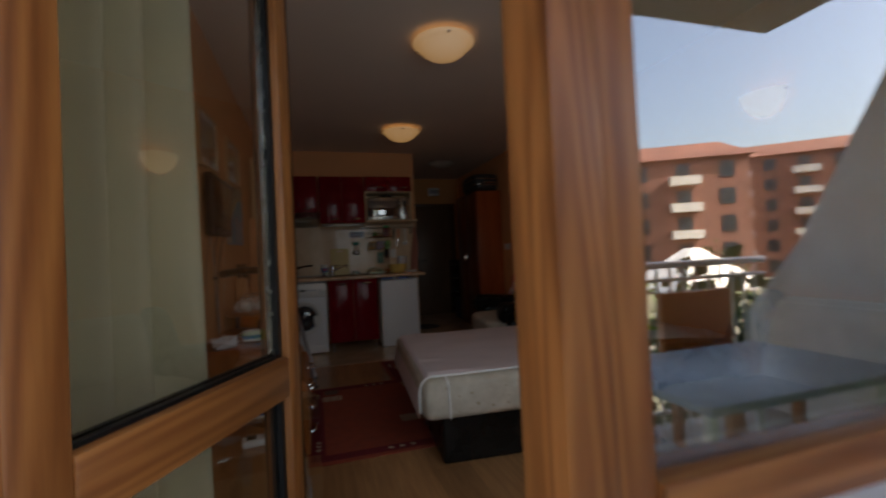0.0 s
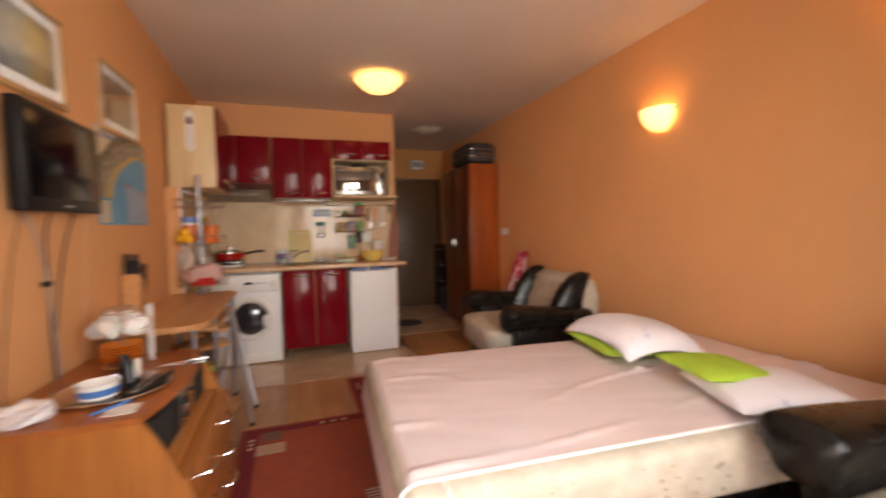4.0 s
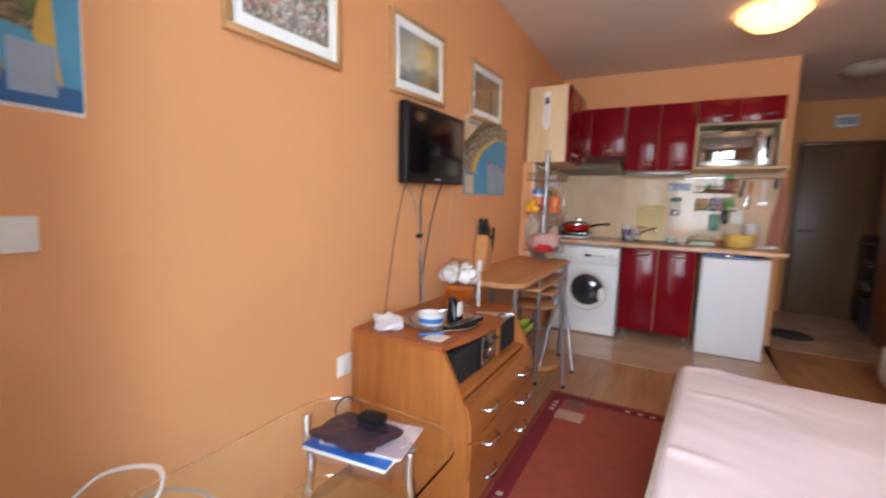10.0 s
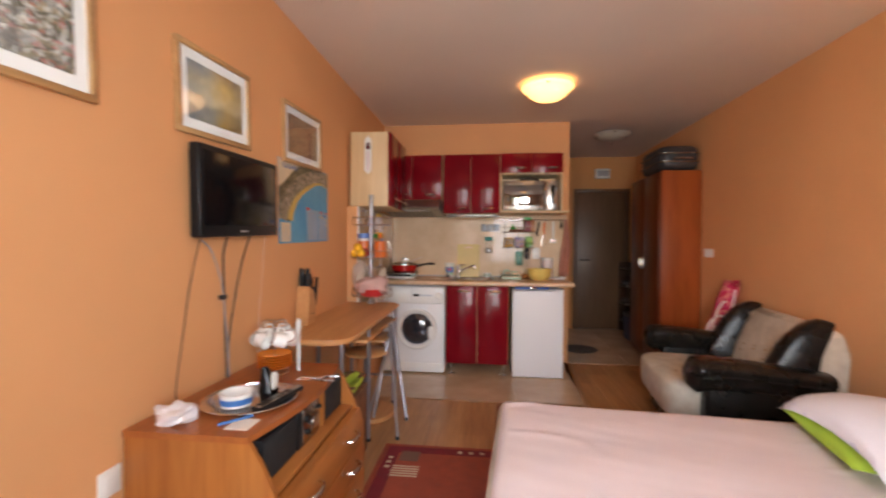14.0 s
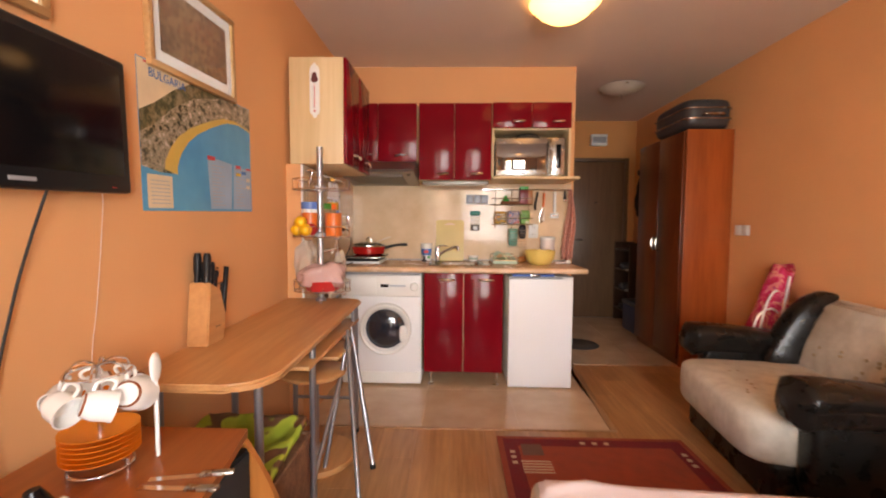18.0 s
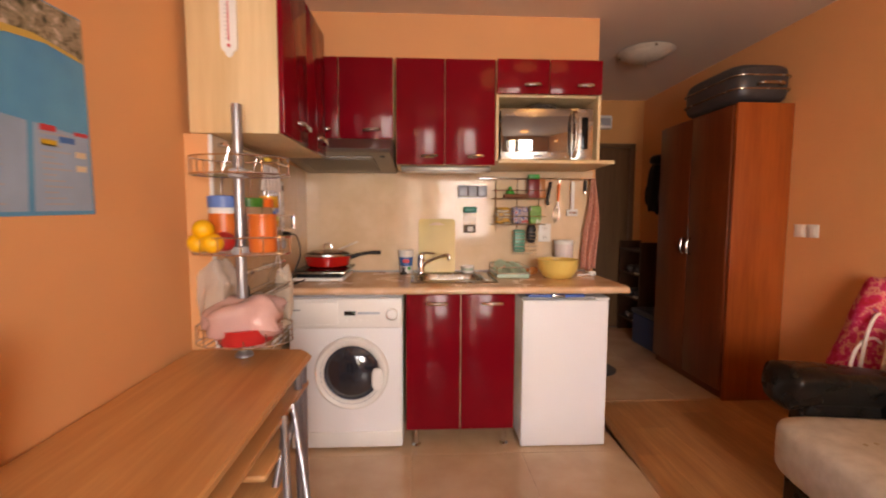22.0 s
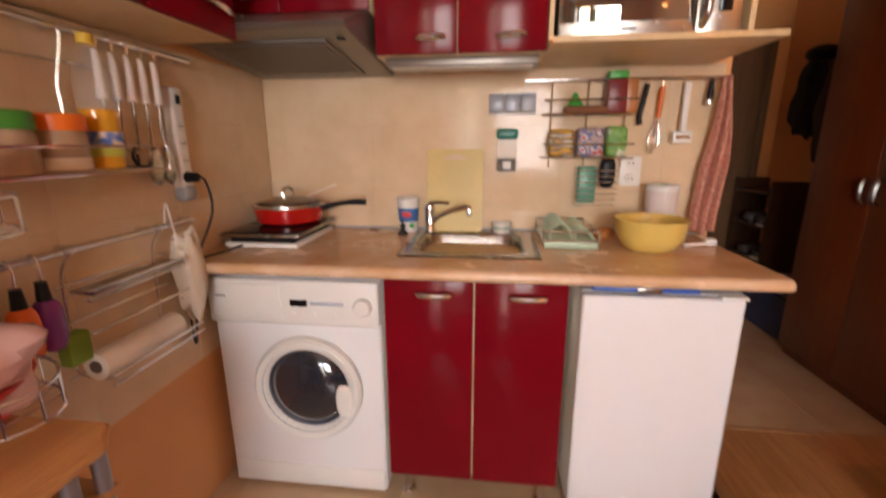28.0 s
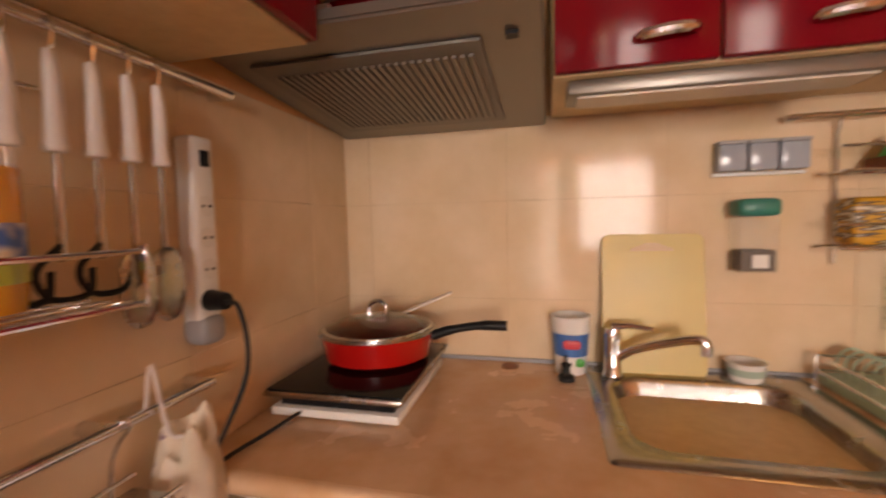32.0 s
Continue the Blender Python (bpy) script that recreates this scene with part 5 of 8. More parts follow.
PRINTS = [
    painted("busy_street_print", [(0.0, (0.07, 0.06, 0.04)), (0.30, (0.34, 0.27, 0.18)), (0.5, (0.50, 0.50, 0.48)), (0.66, (0.20, 0.19, 0.13)), (1.0, (0.06, 0.08, 0.04))],
            [(0.0, (0.20, 0.17, 0.14)), (0.3, (0.40, 0.35, 0.30)), (0.6, (0.20, 0.18, 0.11)), (1.0, (0.40, 0.42, 0.42))],
            [(0.0, (0.01, 0.01, 0.01)), (0.28, (0.06, 0.05, 0.03)), (0.42, (0.22, 0.20, 0.11)), (0.55, (0.40, 0.27, 0.13)), (0.68, (0.14, 0.17, 0.20)), (0.80, (0.75, 0.72, 0.66)), (0.90, (0.62, 0.60, 0.56)), (0.92, (0.60, 0.03, 0.03)), (1.0, (0.50, 0.05, 0.04))], 85, 0.62),
    painted("riverside_print", [(0.0, (0.10, 0.15, 0.24)), (0.35, (0.40, 0.40, 0.36)), (0.6, (0.72, 0.40, 0.06)), (1.0, (0.20, 0.08, 0.01))],
            [(0.0, (0.02, 0.025, 0.02)), (0.24, (0.07, 0.075, 0.06)), (0.40, (0.62, 0.54, 0.36)), (0.70, (0.62, 0.44, 0.16)), (1.0, (0.12, 0.14, 0.17))],
            [(0.0, (0.02, 0.02, 0.02)), (0.5, (0.26, 0.22, 0.12)), (1.0, (0.66, 0.56, 0.34))], 42, 0.15),
    painted("old_town_print", [(0.0, (0.06, 0.04, 0.025)), (0.45, (0.36, 0.21, 0.10)), (0.7, (0.22, 0.08, 0.03)), (1.0, (0.07, 0.04, 0.025))],
            [(0.0, (0.06, 0.045, 0.035)), (0.4, (0.26, 0.14, 0.07)), (0.75, (0.30, 0.12, 0.05)), (1.0, (0.34, 0.25, 0.17))],
            [(0.0, (0.015, 0.01, 0.01)), (0.4, (0.18, 0.08, 0.04)), (0.7, (0.44, 0.29, 0.15)), (1.0, (0.26, 0.05, 0.03))], 60, 0.45),
]


def picture(label, y0, y1, z0, z1, ink, tilt=0.0):
    t = thing("framed_picture", label, "picture", (0, (y0 + y1) / 2, z0), "framed pictures")
    w = 0.022
    for a in ((y0, y1, z0, z0 + w), (y0, y1, z1 - w, z1), (y0, y0 + w, z0 + w, z1 - w), (y1 - w, y1, z0 + w, z1 - w)):
        part("frame_bar", box(B(), 0.001, 0.022, *a, 0.003), FRAME_WOOD, t)
    part("mount", box(B(), 0.001, 0.010, y0 + w, y1 - w, z0 + w, z1 - w), PAPER, t, "white mount")
    m = 0.062
    sheet = part("print", box(B(), 0.0105, 0.0125, y0 + m, y1 - m, z0 + m, z1 - m), ink, t)
    g = part("glazing", box(B(), 0.0145, 0.0165, y0 + w, y1 - w, z0 + w, z1 - w), GLASS, t)
    g.visible_shadow = False
    t.matrix_basis = pose(0, (y0 + y1) / 2, z0, tilt, 0, 0)
    return t


picture("oak-framed busy street print on the orange wall", 2.622, 3.088, 1.642, 1.992, PRINTS[0], 2.0)
picture("oak-framed riverside print above the television", 3.409, 3.888, 1.675, 2.022, PRINTS[1], 3.0)
picture("oak-framed old town print above the map", 4.218, 4.745, 1.718, 2.062, PRINTS[2], 2.4)

# bay map
SEA = print_mat("printed_sea", [(0.3, (0.04, 0.27, 0.50)), (0.7, (0.10, 0.40, 0.60))], 3, 3, rough=0.35)
DEEP = print_mat("printed_deep_sea", [(0.3, (0.02, 0.10, 0.28)), (0.7, (0.03, 0.17, 0.38))], 3, 3, rough=0.35)
TOWN = print_mat("printed_town", [(0.40, (0.035, 0.04, 0.02)), (0.46, (0.16, 0.13, 0.07)), (0.50, (0.50, 0.40, 0.30)), (0.54, (0.10, 0.11, 0.04)), (0.60, (0.62, 0.50, 0.42))], 34, 8, rough=0.35)
HILL = print_mat("printed_hill", [(0.42, (0.05, 0.055, 0.02)), (0.5, (0.13, 0.11, 0.05)), (0.58, (0.26, 0.21, 0.12))], 22, 7, rough=0.35)
FIELD = print_mat("printed_fields", [(0.40, (0.09, 0.085, 0.045)), (0.5, (0.19, 0.16, 0.09)), (0.60, (0.33, 0.28, 0.17))], 26, 8, rough=0.35, stretch=(1, 1, 2.5))
GREENS = print_mat("printed_woods", [(0.3, (0.04, 0.09, 0.03)), (0.7, (0.14, 0.22, 0.07))], 30, 6, rough=0.35)
SAND = mat("printed_sand", (0.62, 0.42, 0.10), 0.4)
PALE_ROAD = mat("printed_road", (0.33, 0.30, 0.22), 0.45)
CREAM = mat("printed_cream", (0.72, 0.58, 0.38), 0.45)
PALE = mat("printed_pale_blue", (0.30, 0.42, 0.55), 0.4)
INK_RED = mat("printed_red", (0.65, 0.05, 0.06), 0.4)
INK_BLUE = mat("printed_blue", (0.04, 0.16, 0.42), 0.4)
INK_YELLOW = mat("printed_yellow", (0.70, 0.45, 0.05), 0.4)
INK_GREY = mat("printed_grey", (0.40, 0.40, 0.42), 0.5)


def flat(bm, x, pts):
    """A flat patch on the left wall: points as (y, z)."""
    bm.faces.new([bm.verts.new((x, y, z)) for y, z in pts])
    return bm


my0, my1, mz0, mz1 = 4.188, 4.902, 1.254, 1.716
mp = thing("map_poster", "bay map poster taped to the orange wall", "poster", (0, 4.55, mz0))
part("sheet", box(B(), 0.0008, 0.0022, my0, my1, mz0, mz1 + 0.015), SEA, mp, "blue sea")


def mq(u, v):
    return (my0 + (my1 - my0) * u, mz0 + (mz1 + 0.012 - mz0) * v)


coast = [(0.245, 0.27), (0.245, 0.33), (0.28, 0.43), (0.34, 0.53), (0.42, 0.61), (0.52, 0.68), (0.62, 0.74), (0.72, 0.79), (0.85, 0.81), (1.0, 0.78)]
part("land", flat(B(), 0.0026, [mq(0, 0.30)] + [mq(0.12, 0.27)] + [mq(*p) for p in coast] + [mq(1, 1), mq(0, 1)]), TOWN, mp)
beach = [mq(u, v) for u, v in coast]
inner = [mq(u - 0.035 - 0.06 * (1 - i / 9), v + 0.025) for i, (u, v) in enumerate(coast)]
part("beach", flat(B(), 0.0030, beach + inner[::-1]), SAND, mp, "yellow beach strip")
part("hill", flat(B(), 0.0029, [mq(0, 0.52), mq(0.10, 0.60), mq(0.22, 0.74), mq(0.40, 0.88), mq(0.60, 0.96), mq(0.70, 1), mq(0, 1)]), HILL, mp)
part("corner", flat(B(), 0.0033, [mq(0, 0.66), mq(0.10, 0.74), mq(0.24, 0.88), mq(0.40, 1), mq(0, 1)]), CREAM, mp)
part("legend", flat(B(), 0.0030, [mq(0.03, 0.02), mq(0.20, 0.02), mq(0.20, 0.25), mq(0.03, 0.25)]), CREAM, mp)
part("list_panel", flat(B(), 0.0030, [mq(0.52, 0.02), mq(0.74, 0.02), mq(0.76, 0.43), mq(0.50, 0.46)]), PALE, mp)
part("list_panel", flat(B(), 0.0030, [mq(0.76, 0.02), mq(0.99, 0.02), mq(0.99, 0.40), mq(0.78, 0.43)]), PALE, mp)
for u, v, w, h, c in ((0.50, 0.43, 0.075, 0.035, INK_RED), (0.80, 0.40, 0.06, 0.03, INK_RED), (0.80, 0.33, 0.06, 0.03, INK_YELLOW), (0.87, 0.355, 0.06, 0.03, INK_BLUE), (0.93, 0.29, 0.045, 0.03, CREAM), (0.93, 0.22, 0.045, 0.03, CREAM), (0.93, 0.40, 0.06, 0.02, INK_RED)):
    part("tab", flat(B(), 0.0034, [mq(u, v), mq(u + w, v), mq(u + w, v + h), mq(u, v + h)]), c, mp)
for k in range(13):
    v = 0.05 + k * 0.028
    for u0, w in ((0.54, 0.13), (0.80, 0.11)):
        part("text_bar", flat(B(), 0.0034, [mq(u0, v), mq(u0 + w - 0.03 * (k % 3), v), mq(u0 + w - 0.03 * (k % 3), v + 0.008), mq(u0, v + 0.008)]), INK_GREY, mp)
for k in range(7):
    part("text_bar", flat(B(), 0.0034, [mq(0.05, 0.05 + k * 0.026), mq(0.18, 0.05 + k * 0.026), mq(0.18, 0.056 + k * 0.026), mq(0.05, 0.056 + k * 0.026)]), INK_GREY, mp)
side_m = Matrix(((0, 0, 1, 0), (1, 0, 0, 0), (0, 1, 0, 0), (0, 0, 0, 1)))
y, z = mq(0.20, 0.905)
lettering("title", "BULGARIA", 0.040, Matrix.Translation((0.0036, y, z)) @ side_m, INK_BLUE, mp)
part("title_bar", flat(B(), 0.0036, [mq(0.04, 0.98), mq(0.34, 0.98), mq(0.34, 0.995), mq(0.04, 0.995)]), INK_RED, mp)

mp.matrix_basis = pose(0, 4.55, mz0, 1.5, 0, 0)

# coast map by the balcony door
ly0, ly1, lz0, lz1 = 1.72, 2.30, 1.340, 2.25


def lq(u, v):
    return (ly0 + (ly1 - ly0) * u, lz0 + (lz1 - lz0) * v)


lm = thing("map_poster", "tall coast map poster beside the balcony door", "poster", (0, 2.0, lz0))
part("sheet", box(B(), 0.0008, 0.0022, ly0, ly1, lz0, lz1), SEA, lm, "blue sea edge")
part("backing", box(B(), 0.0004, 0.0007, ly0 - 0.004, ly1 + 0.004, lz0 - 0.008, lz1), PAPER, lm)
part("farmland", flat(B(), 0.0026, [lq(0, 0.115), lq(0.45, 0.12), lq(0.63, 0.122), lq(0.72, 0.145), lq(0.69, 0.175), lq(0.78, 0.165), lq(0.88, 0.155), lq(0.89, 0.3), lq(0.88, 0.6), lq(0.87, 1), lq(0, 1)]), FIELD, lm)
part("spit", flat(B(), 0.0026, [lq(0.74, 0.10), lq(0.79, 0.075), lq(0.77, 0.03), lq(0.745, 0.05)]), FIELD, lm)
part("woodland", flat(B(), 0.0030, [lq(0.85, 0.17), lq(0.875, 0.19), lq(0.905, 0.3), lq(0.918, 0.45), lq(0.926, 0.6), lq(0.926, 1), lq(0.66, 1), lq(0.60, 0.72), lq(0.69, 0.57), lq(0.76, 0.52), lq(0.825, 0.46), lq(0.838, 0.36), lq(0.85, 0.26)]), GREENS, lm)
part("beach", flat(B(), 0.0032, [lq(0.875, 0.19), lq(0.865, 0.15), lq(0.91, 0.10), lq(0.935, 0.05), lq(0.942, 0.05), lq(0.93, 0.12), lq(0.925, 0.2), lq(0.916, 0.3), lq(0.928, 0.45), lq(0.936, 0.6), lq(0.936, 1), lq(0.926, 1), lq(0.926, 0.6), lq(0.918, 0.45), lq(0.905, 0.3)]), SAND, lm)
part("lagoon", flat(B(), 0.0034, [lq(0.735, 0.61), lq(0.75, 0.575), lq(0.80, 0.556), lq(0.86, 0.562), lq(0.90, 0.60), lq(0.89, 0.64), lq(0.83, 0.655), lq(0.76, 0.65)]), SEA, lm)
part("deep_water", flat(B(), 0.0024, [lq(0, 0), lq(1, 0), lq(1, 0.05), lq(0.6, 0.075), lq(0, 0.06)]), DEEP, lm)
for a, b, c, d in ((0.30, 0.43, 0.84, 0.47), (0.35, 0.62, 0.74, 0.55), (0.74, 0.55, 0.84, 0.42), (0.84, 0.42, 0.855, 0.20), (0.20, 0.33, 0.60, 0.36)):
    part("road", flat(B(), 0.0033, [lq(a, b), lq(c, d), lq(c + 0.003, d + 0.0035), lq(a + 0.003, b + 0.0035)]), PALE_ROAD, lm)
for u0 in (0.61, 0.795):
    part("leaflet", flat(B(), 0.0038, [lq(u0, 0.025), lq(u0 + 0.13, 0.025), lq(u0 + 0.13, 0.135), lq(u0, 0.135)]), PALE, lm)
    for k in range(9):
        part("text_bar", flat(B(), 0.0042, [lq(u0 + 0.02, 0.035 + k * 0.010), lq(u0 + 0.11, 0.035 + k * 0.010), lq(u0 + 0.11, 0.0385 + k * 0.010), lq(u0 + 0.02, 0.0385 + k * 0.010)]), INK_GREY, lm)
for k in range(26):
    a, b = rng.random() * 0.6, 0.25 + rng.random() * 0.7
    part("road", flat(B(), 0.0033, [lq(a, b), lq(a + 0.10, b + 0.01), lq(a + 0.10, b + 0.012), lq(a, b + 0.002)]), PALE_ROAD, lm)

# small wall ornament with a red tag
orn = thing("wall_ornament", "black wall ornament with a dangling red tag", "ornament", (0.0, 2.43, 1.94))
part("bracket", tube(B(), [(0.0, 2.43, 2.10), (0.03, 2.43, 2.06), (0.035, 2.43, 2.00)], [0.05, 0.045, 0.006], 12), BLACK_PLASTIC, orn)
part("tag", extrude_outline(B(), [(0.035, 2.405, 2.005), (0.035, 2.465, 1.995), (0.035, 2.460, 1.945), (0.035, 2.415, 1.94)], (0.002, 0, 0)), INK_RED, orn, "red paper tag")


# switches and sockets
def switch_plate(name, label, x, y0, y1, z0, z1, toward, rockers=1):
    t = thing(name, label, name.replace("_", " "), (x, (y0 + y1) / 2, z0))
    xs = sorted((x, x + toward * 0.008))
    part("plate", box(B(), *xs, y0, y1, z0, z1, 0.003), WHITE_PLASTIC, t)
    for k in range(rockers):
        a, b = y0 + (y1 - y0) * (k + 0.18) / rockers, y0 + (y1 - y0) * (k + 0.82) / rockers
        xs = sorted((x + toward * 0.008, x + toward * 0.012))
        part("rocker", box(B(), *xs, a, b, z0 + 0.016, z1 - 0.016, 0.002), WHITE_PLASTIC, t)
    return t


switch_plate("light_switch", "white square light switch on the orange wall", 0.0, 2.143, 2.213, 1.050, 1.122, 1)
switch_plate("wall_socket", "white wall socket low beside the drawers", 0.0, 3.095, 3.173, 0.470, 0.555, 1)
for y in (6.312, 6.402):
    switch_plate("light_switch", "white light switch near the wardrobe", WX, y - 0.041, y + 0.041, 1.135, 1.217, -1)

# television cables
for pts, c, r, lb in (
    ([(0.05, 3.66, 1.295), (0.02, 3.67, 1.20), (0.015, 3.68, 1.10), (0.013, 3.69, 0.96), (0.012, 3.695, 0.83), (0.02, 3.695, 0.66)], RUBBER, 0.0035, "black cable hanging from the television down the wall"),
    ([(0.05, 3.833, 1.30), (0.022, 3.81, 1.17), (0.015, 3.77, 1.03), (0.013, 3.72, 0.82), (0.02, 3.71, 0.66)], RUBBER, 0.0032, "black cable swinging down beside the others"),
    ([(0.03, 3.515, 1.26), (0.02, 3.586, 1.22), (0.018, 3.64, 1.13), (0.018, 3.669, 1.05), (0.016, 3.69, 0.92), (0.022, 3.70, 0.80), (0.022, 3.705, 0.66)], GREY_PLASTIC, 0.0028, "pale grey cable hanging from the television down the wall"),
    ([(0.03, 3.515, 1.28), (0.012, 3.48, 1.10), (0.010, 3.43, 0.85), (0.012, 3.40, 0.70), (0.02, 3.40, 0.66)], RUBBER, 0.0016, "thin dark cord hanging down the wall"),
    ([(0.03, 4.0, 1.29), (0.008, 4.026, 1.24), (0.006, 4.0, 1.0), (0.006, 3.974, 0.84), (0.008, 3.96, 0.60)], WHITE_PLASTIC, 0.0007, "thin white cord hanging down the wall"),
):
    single("cable", tube(B(), smooth_path(pts, 6), r, 8), c, lb, "cable", (0.0, pts[0][1], 0.66), "television cables")
single("cable_tie", box(B(), 0.008, 0.026, 3.650, 3.690, 1.005, 1.025, 0.003), RUBBER, "black tape round the television cables", "cable tie", (0.01, 3.67, 1.0))

# ---- on the chest of drawers ----
DT = 0.658
ty = thing("serving_tray", "round silver tray on the chest of drawers", "tray", (0.27, 3.46, DT))
part("dish", lathe(B(), [(0, 0.0), (0.15, 0.0), (0.165, 0.008), (0.168, 0.012), (0.16, 0.012), (0.148, 0.005), (0, 0.004)], (0.27, 3.46, DT), 40), CHROME, ty)
CERAMIC = mat("white_glazed_ceramic", (0.80, 0.78, 0.74), 0.15, vary=0.03, bumps=0.02)
ORANGE_CERAMIC = mat("orange_glazed_ceramic", (0.85, 0.25, 0.025), 0.2, vary=0.04, bumps=0.02)
part("rim", tube(B(), [(0.27 + 0.167 * math.cos(a), 3.46 + 0.167 * math.sin(a), DT + 0.012) for a in [2 * math.pi * k / 40 for k in range(41)]], 0.004, 8), CHROME, ty, "rolled silver rim")
bw = thing("bowl", "white bowl with blue and red label on the tray", "bowl", (0.25, 3.40, DT + 0.004))
part("body", lathe(B(), [(0, 0.0), (0.046, 0.0), (0.052, 0.004), (0.058, 0.045), (0.060, 0.05), (0.055, 0.05), (0.049, 0.01), (0, 0.008)], (0.25, 3.40, DT + 0.0045), 32), CERAMIC, bw)
part("label_band", lathe(B(), [(0.0545, 0.012), (0.0580, 0.034)], (0.25, 3.40, DT + 0.005), 32), INK_BLUE, bw, "blue label band")
ip = thing("trophy", "small dark pyramid-shaped gadget on the tray", "gadget", (0.30, 3.55, DT + 0.004))
part("body", tube(B(), [(0.29, 3.55, DT + 0.005), (0.285, 3.55, DT + 0.05), (0.275, 3.545, DT + 0.10)], [0.038, 0.030, 0.012], 16), BLACK_GLOSS, ip)
part("face", cushion(B(), (0.318, 3.545, DT + 0.05), (0.012, 0.045, 0.07), 0.6, 16, 8), PAPER, ip)
bgm = mat("thin_white_plastic_bag", (0.75, 0.72, 0.74), 0.35, vary=0.05, fine=60, bumps=0.8)
single("plastic_bag", cushion(B(), (0.13, 3.245, DT + 0.029), (0.11, 0.085, 0.06), 0.7, 28, 14, 0.5, 3.0), bgm, "crumpled white plastic bag on the drawers", "plastic bag", (0.13, 3.245, DT))
rm = thing("remote_control", "slim black and silver remote control", "remote control", (0, 0, 0))
bm = box(B(), -0.022, 0.022, -0.125, 0.125, 0.001, 0.02, 0.006)
part("body", bm, BLACK_PLASTIC, rm)
part("faceplate", box(B(), -0.018, 0.018, -0.12, 0.12, 0.0198, 0.0212, 0.0004, 1), STEEL, rm, "silver faceplate")
for i in range(3):
    for j in range(8):
        part("key", box(B(), -0.014 + i * 0.0105, -0.0065 + i * 0.0105, -0.10 + j * 0.022, -0.09 + j * 0.022, 0.021, 0.0228), BLACK_PLASTIC, rm)
rm.matrix_basis = pose(0.375, 3.47, DT, 0, 0, -10)
single("note", box(B(), 0.32, 0.40, 3.215, 3.30, DT + 0.0005, DT + 0.002), PAPER, "small white paper note on the drawers", "paper", (0.36, 3.26, DT))
single("pen", tube(B(), [(0.29, 3.235, DT + 0.005), (0.36, 3.32, DT + 0.005)], 0.005), INK_BLUE, "blue pen lying on the drawers", "pen", (0.32, 3.28, DT))
kn = thing("knife", "table knife lying on the drawers", "cutlery", (0.40, 3.72, DT), "loose cutlery")
part("blade", box(B(), 0.33, 0.43, 3.70, 3.715, DT + 0.0005, DT + 0.003), CHROME, kn)
part("grip", box(B(), 0.43, 0.50, 3.698, 3.716, DT + 0.0005, DT + 0.009, 0.003), STEEL, kn)
k2 = copy_thing(kn, pose(0.40, 3.76, DT, 0, 0, 12))

# plate stack with mug rack
ps = thing("plate_stack", "stack of orange plates in a wire rack", "plates", (0.20, 3.77, DT))
for k in range(6):
    part("plate", lathe(B(), [(0, 0.0), (0.045, 0.0), (0.072, 0.010), (0.074, 0.013), (0.045, 0.005), (0, 0.004)], (0.20, 3.77, DT + 0.03 + k * 0.011), 32), ORANGE_CERAMIC, ps)
part("stand", tube(B(), [(0.20 + 0.06 * math.cos(a), 3.77 + 0.06 * math.sin(a), DT + 0.012) for a in [2 * math.pi * k / 20 for k in range(21)]], 0.004), CHROME, ps)
for a in (0, 2.1, 4.2):
    part("stand_leg", tube(B(), [(0.20 + 0.06 * math.cos(a), 3.77 + 0.06 * math.sin(a), DT), (0.20 + 0.06 * math.cos(a), 3.77 + 0.06 * math.sin(a), DT + 0.03)], 0.004), CHROME, ps)
part("post", tube(B(), [(0.20, 3.77, DT + 0.09), (0.20, 3.77, DT + 0.24)], 0.005), CHROME, ps)
for a in [k * math.pi / 3 for k in range(6)]:
    part("hoop", tube(B(), smooth_path([(0.20, 3.77, DT + 0.236), (0.20 + 0.03 * math.cos(a), 3.77 + 0.03 * math.sin(a), DT + 0.246), (0.20 + 0.053 * math.cos(a), 3.77 + 0.053 * math.sin(a), DT + 0.238), (0.20 + 0.061 * math.cos(a), 3.77 + 0.061 * math.sin(a), DT + 0.218)], 4), 0.0026, 6), CHROME, ps)


def mug():
    t = thing("mug", "white coffee mug hanging on the mug rack", "mug", (0, 0, 0), "mugs on the rack")
    part("body", lathe(B(), [(0, 0.0), (0.026, 0.0), (0.032, 0.006), (0.042, 0.03), (0.043, 0.068), (0.046, 0.078), (0.042, 0.078), (0.039, 0.03), (0, 0.008)], (0, 0, 0), 28), CERAMIC, t)
    part("handle", tube(B(), smooth_path([(0.041, 0, 0.062), (0.065, 0, 0.065), (0.072, 0, 0.045), (0.06, 0, 0.022), (0.038, 0, 0.018)], 5), 0.0055, 8), CERAMIC, t)
    part("rim_band", lathe(B(), [(0.0278, 0.0005), (0.0325, 0.0055)], (0, 0, 0), 28), mat("brown_glaze_band", (0.25, 0.06, 0.02), 0.2), t)
    part("sprig", disc(B(), (0.008, -0.0405, 0.026), (0.008, -0.0425, 0.026), 0.009, 8), ORANGE_CERAMIC, t)
    return t


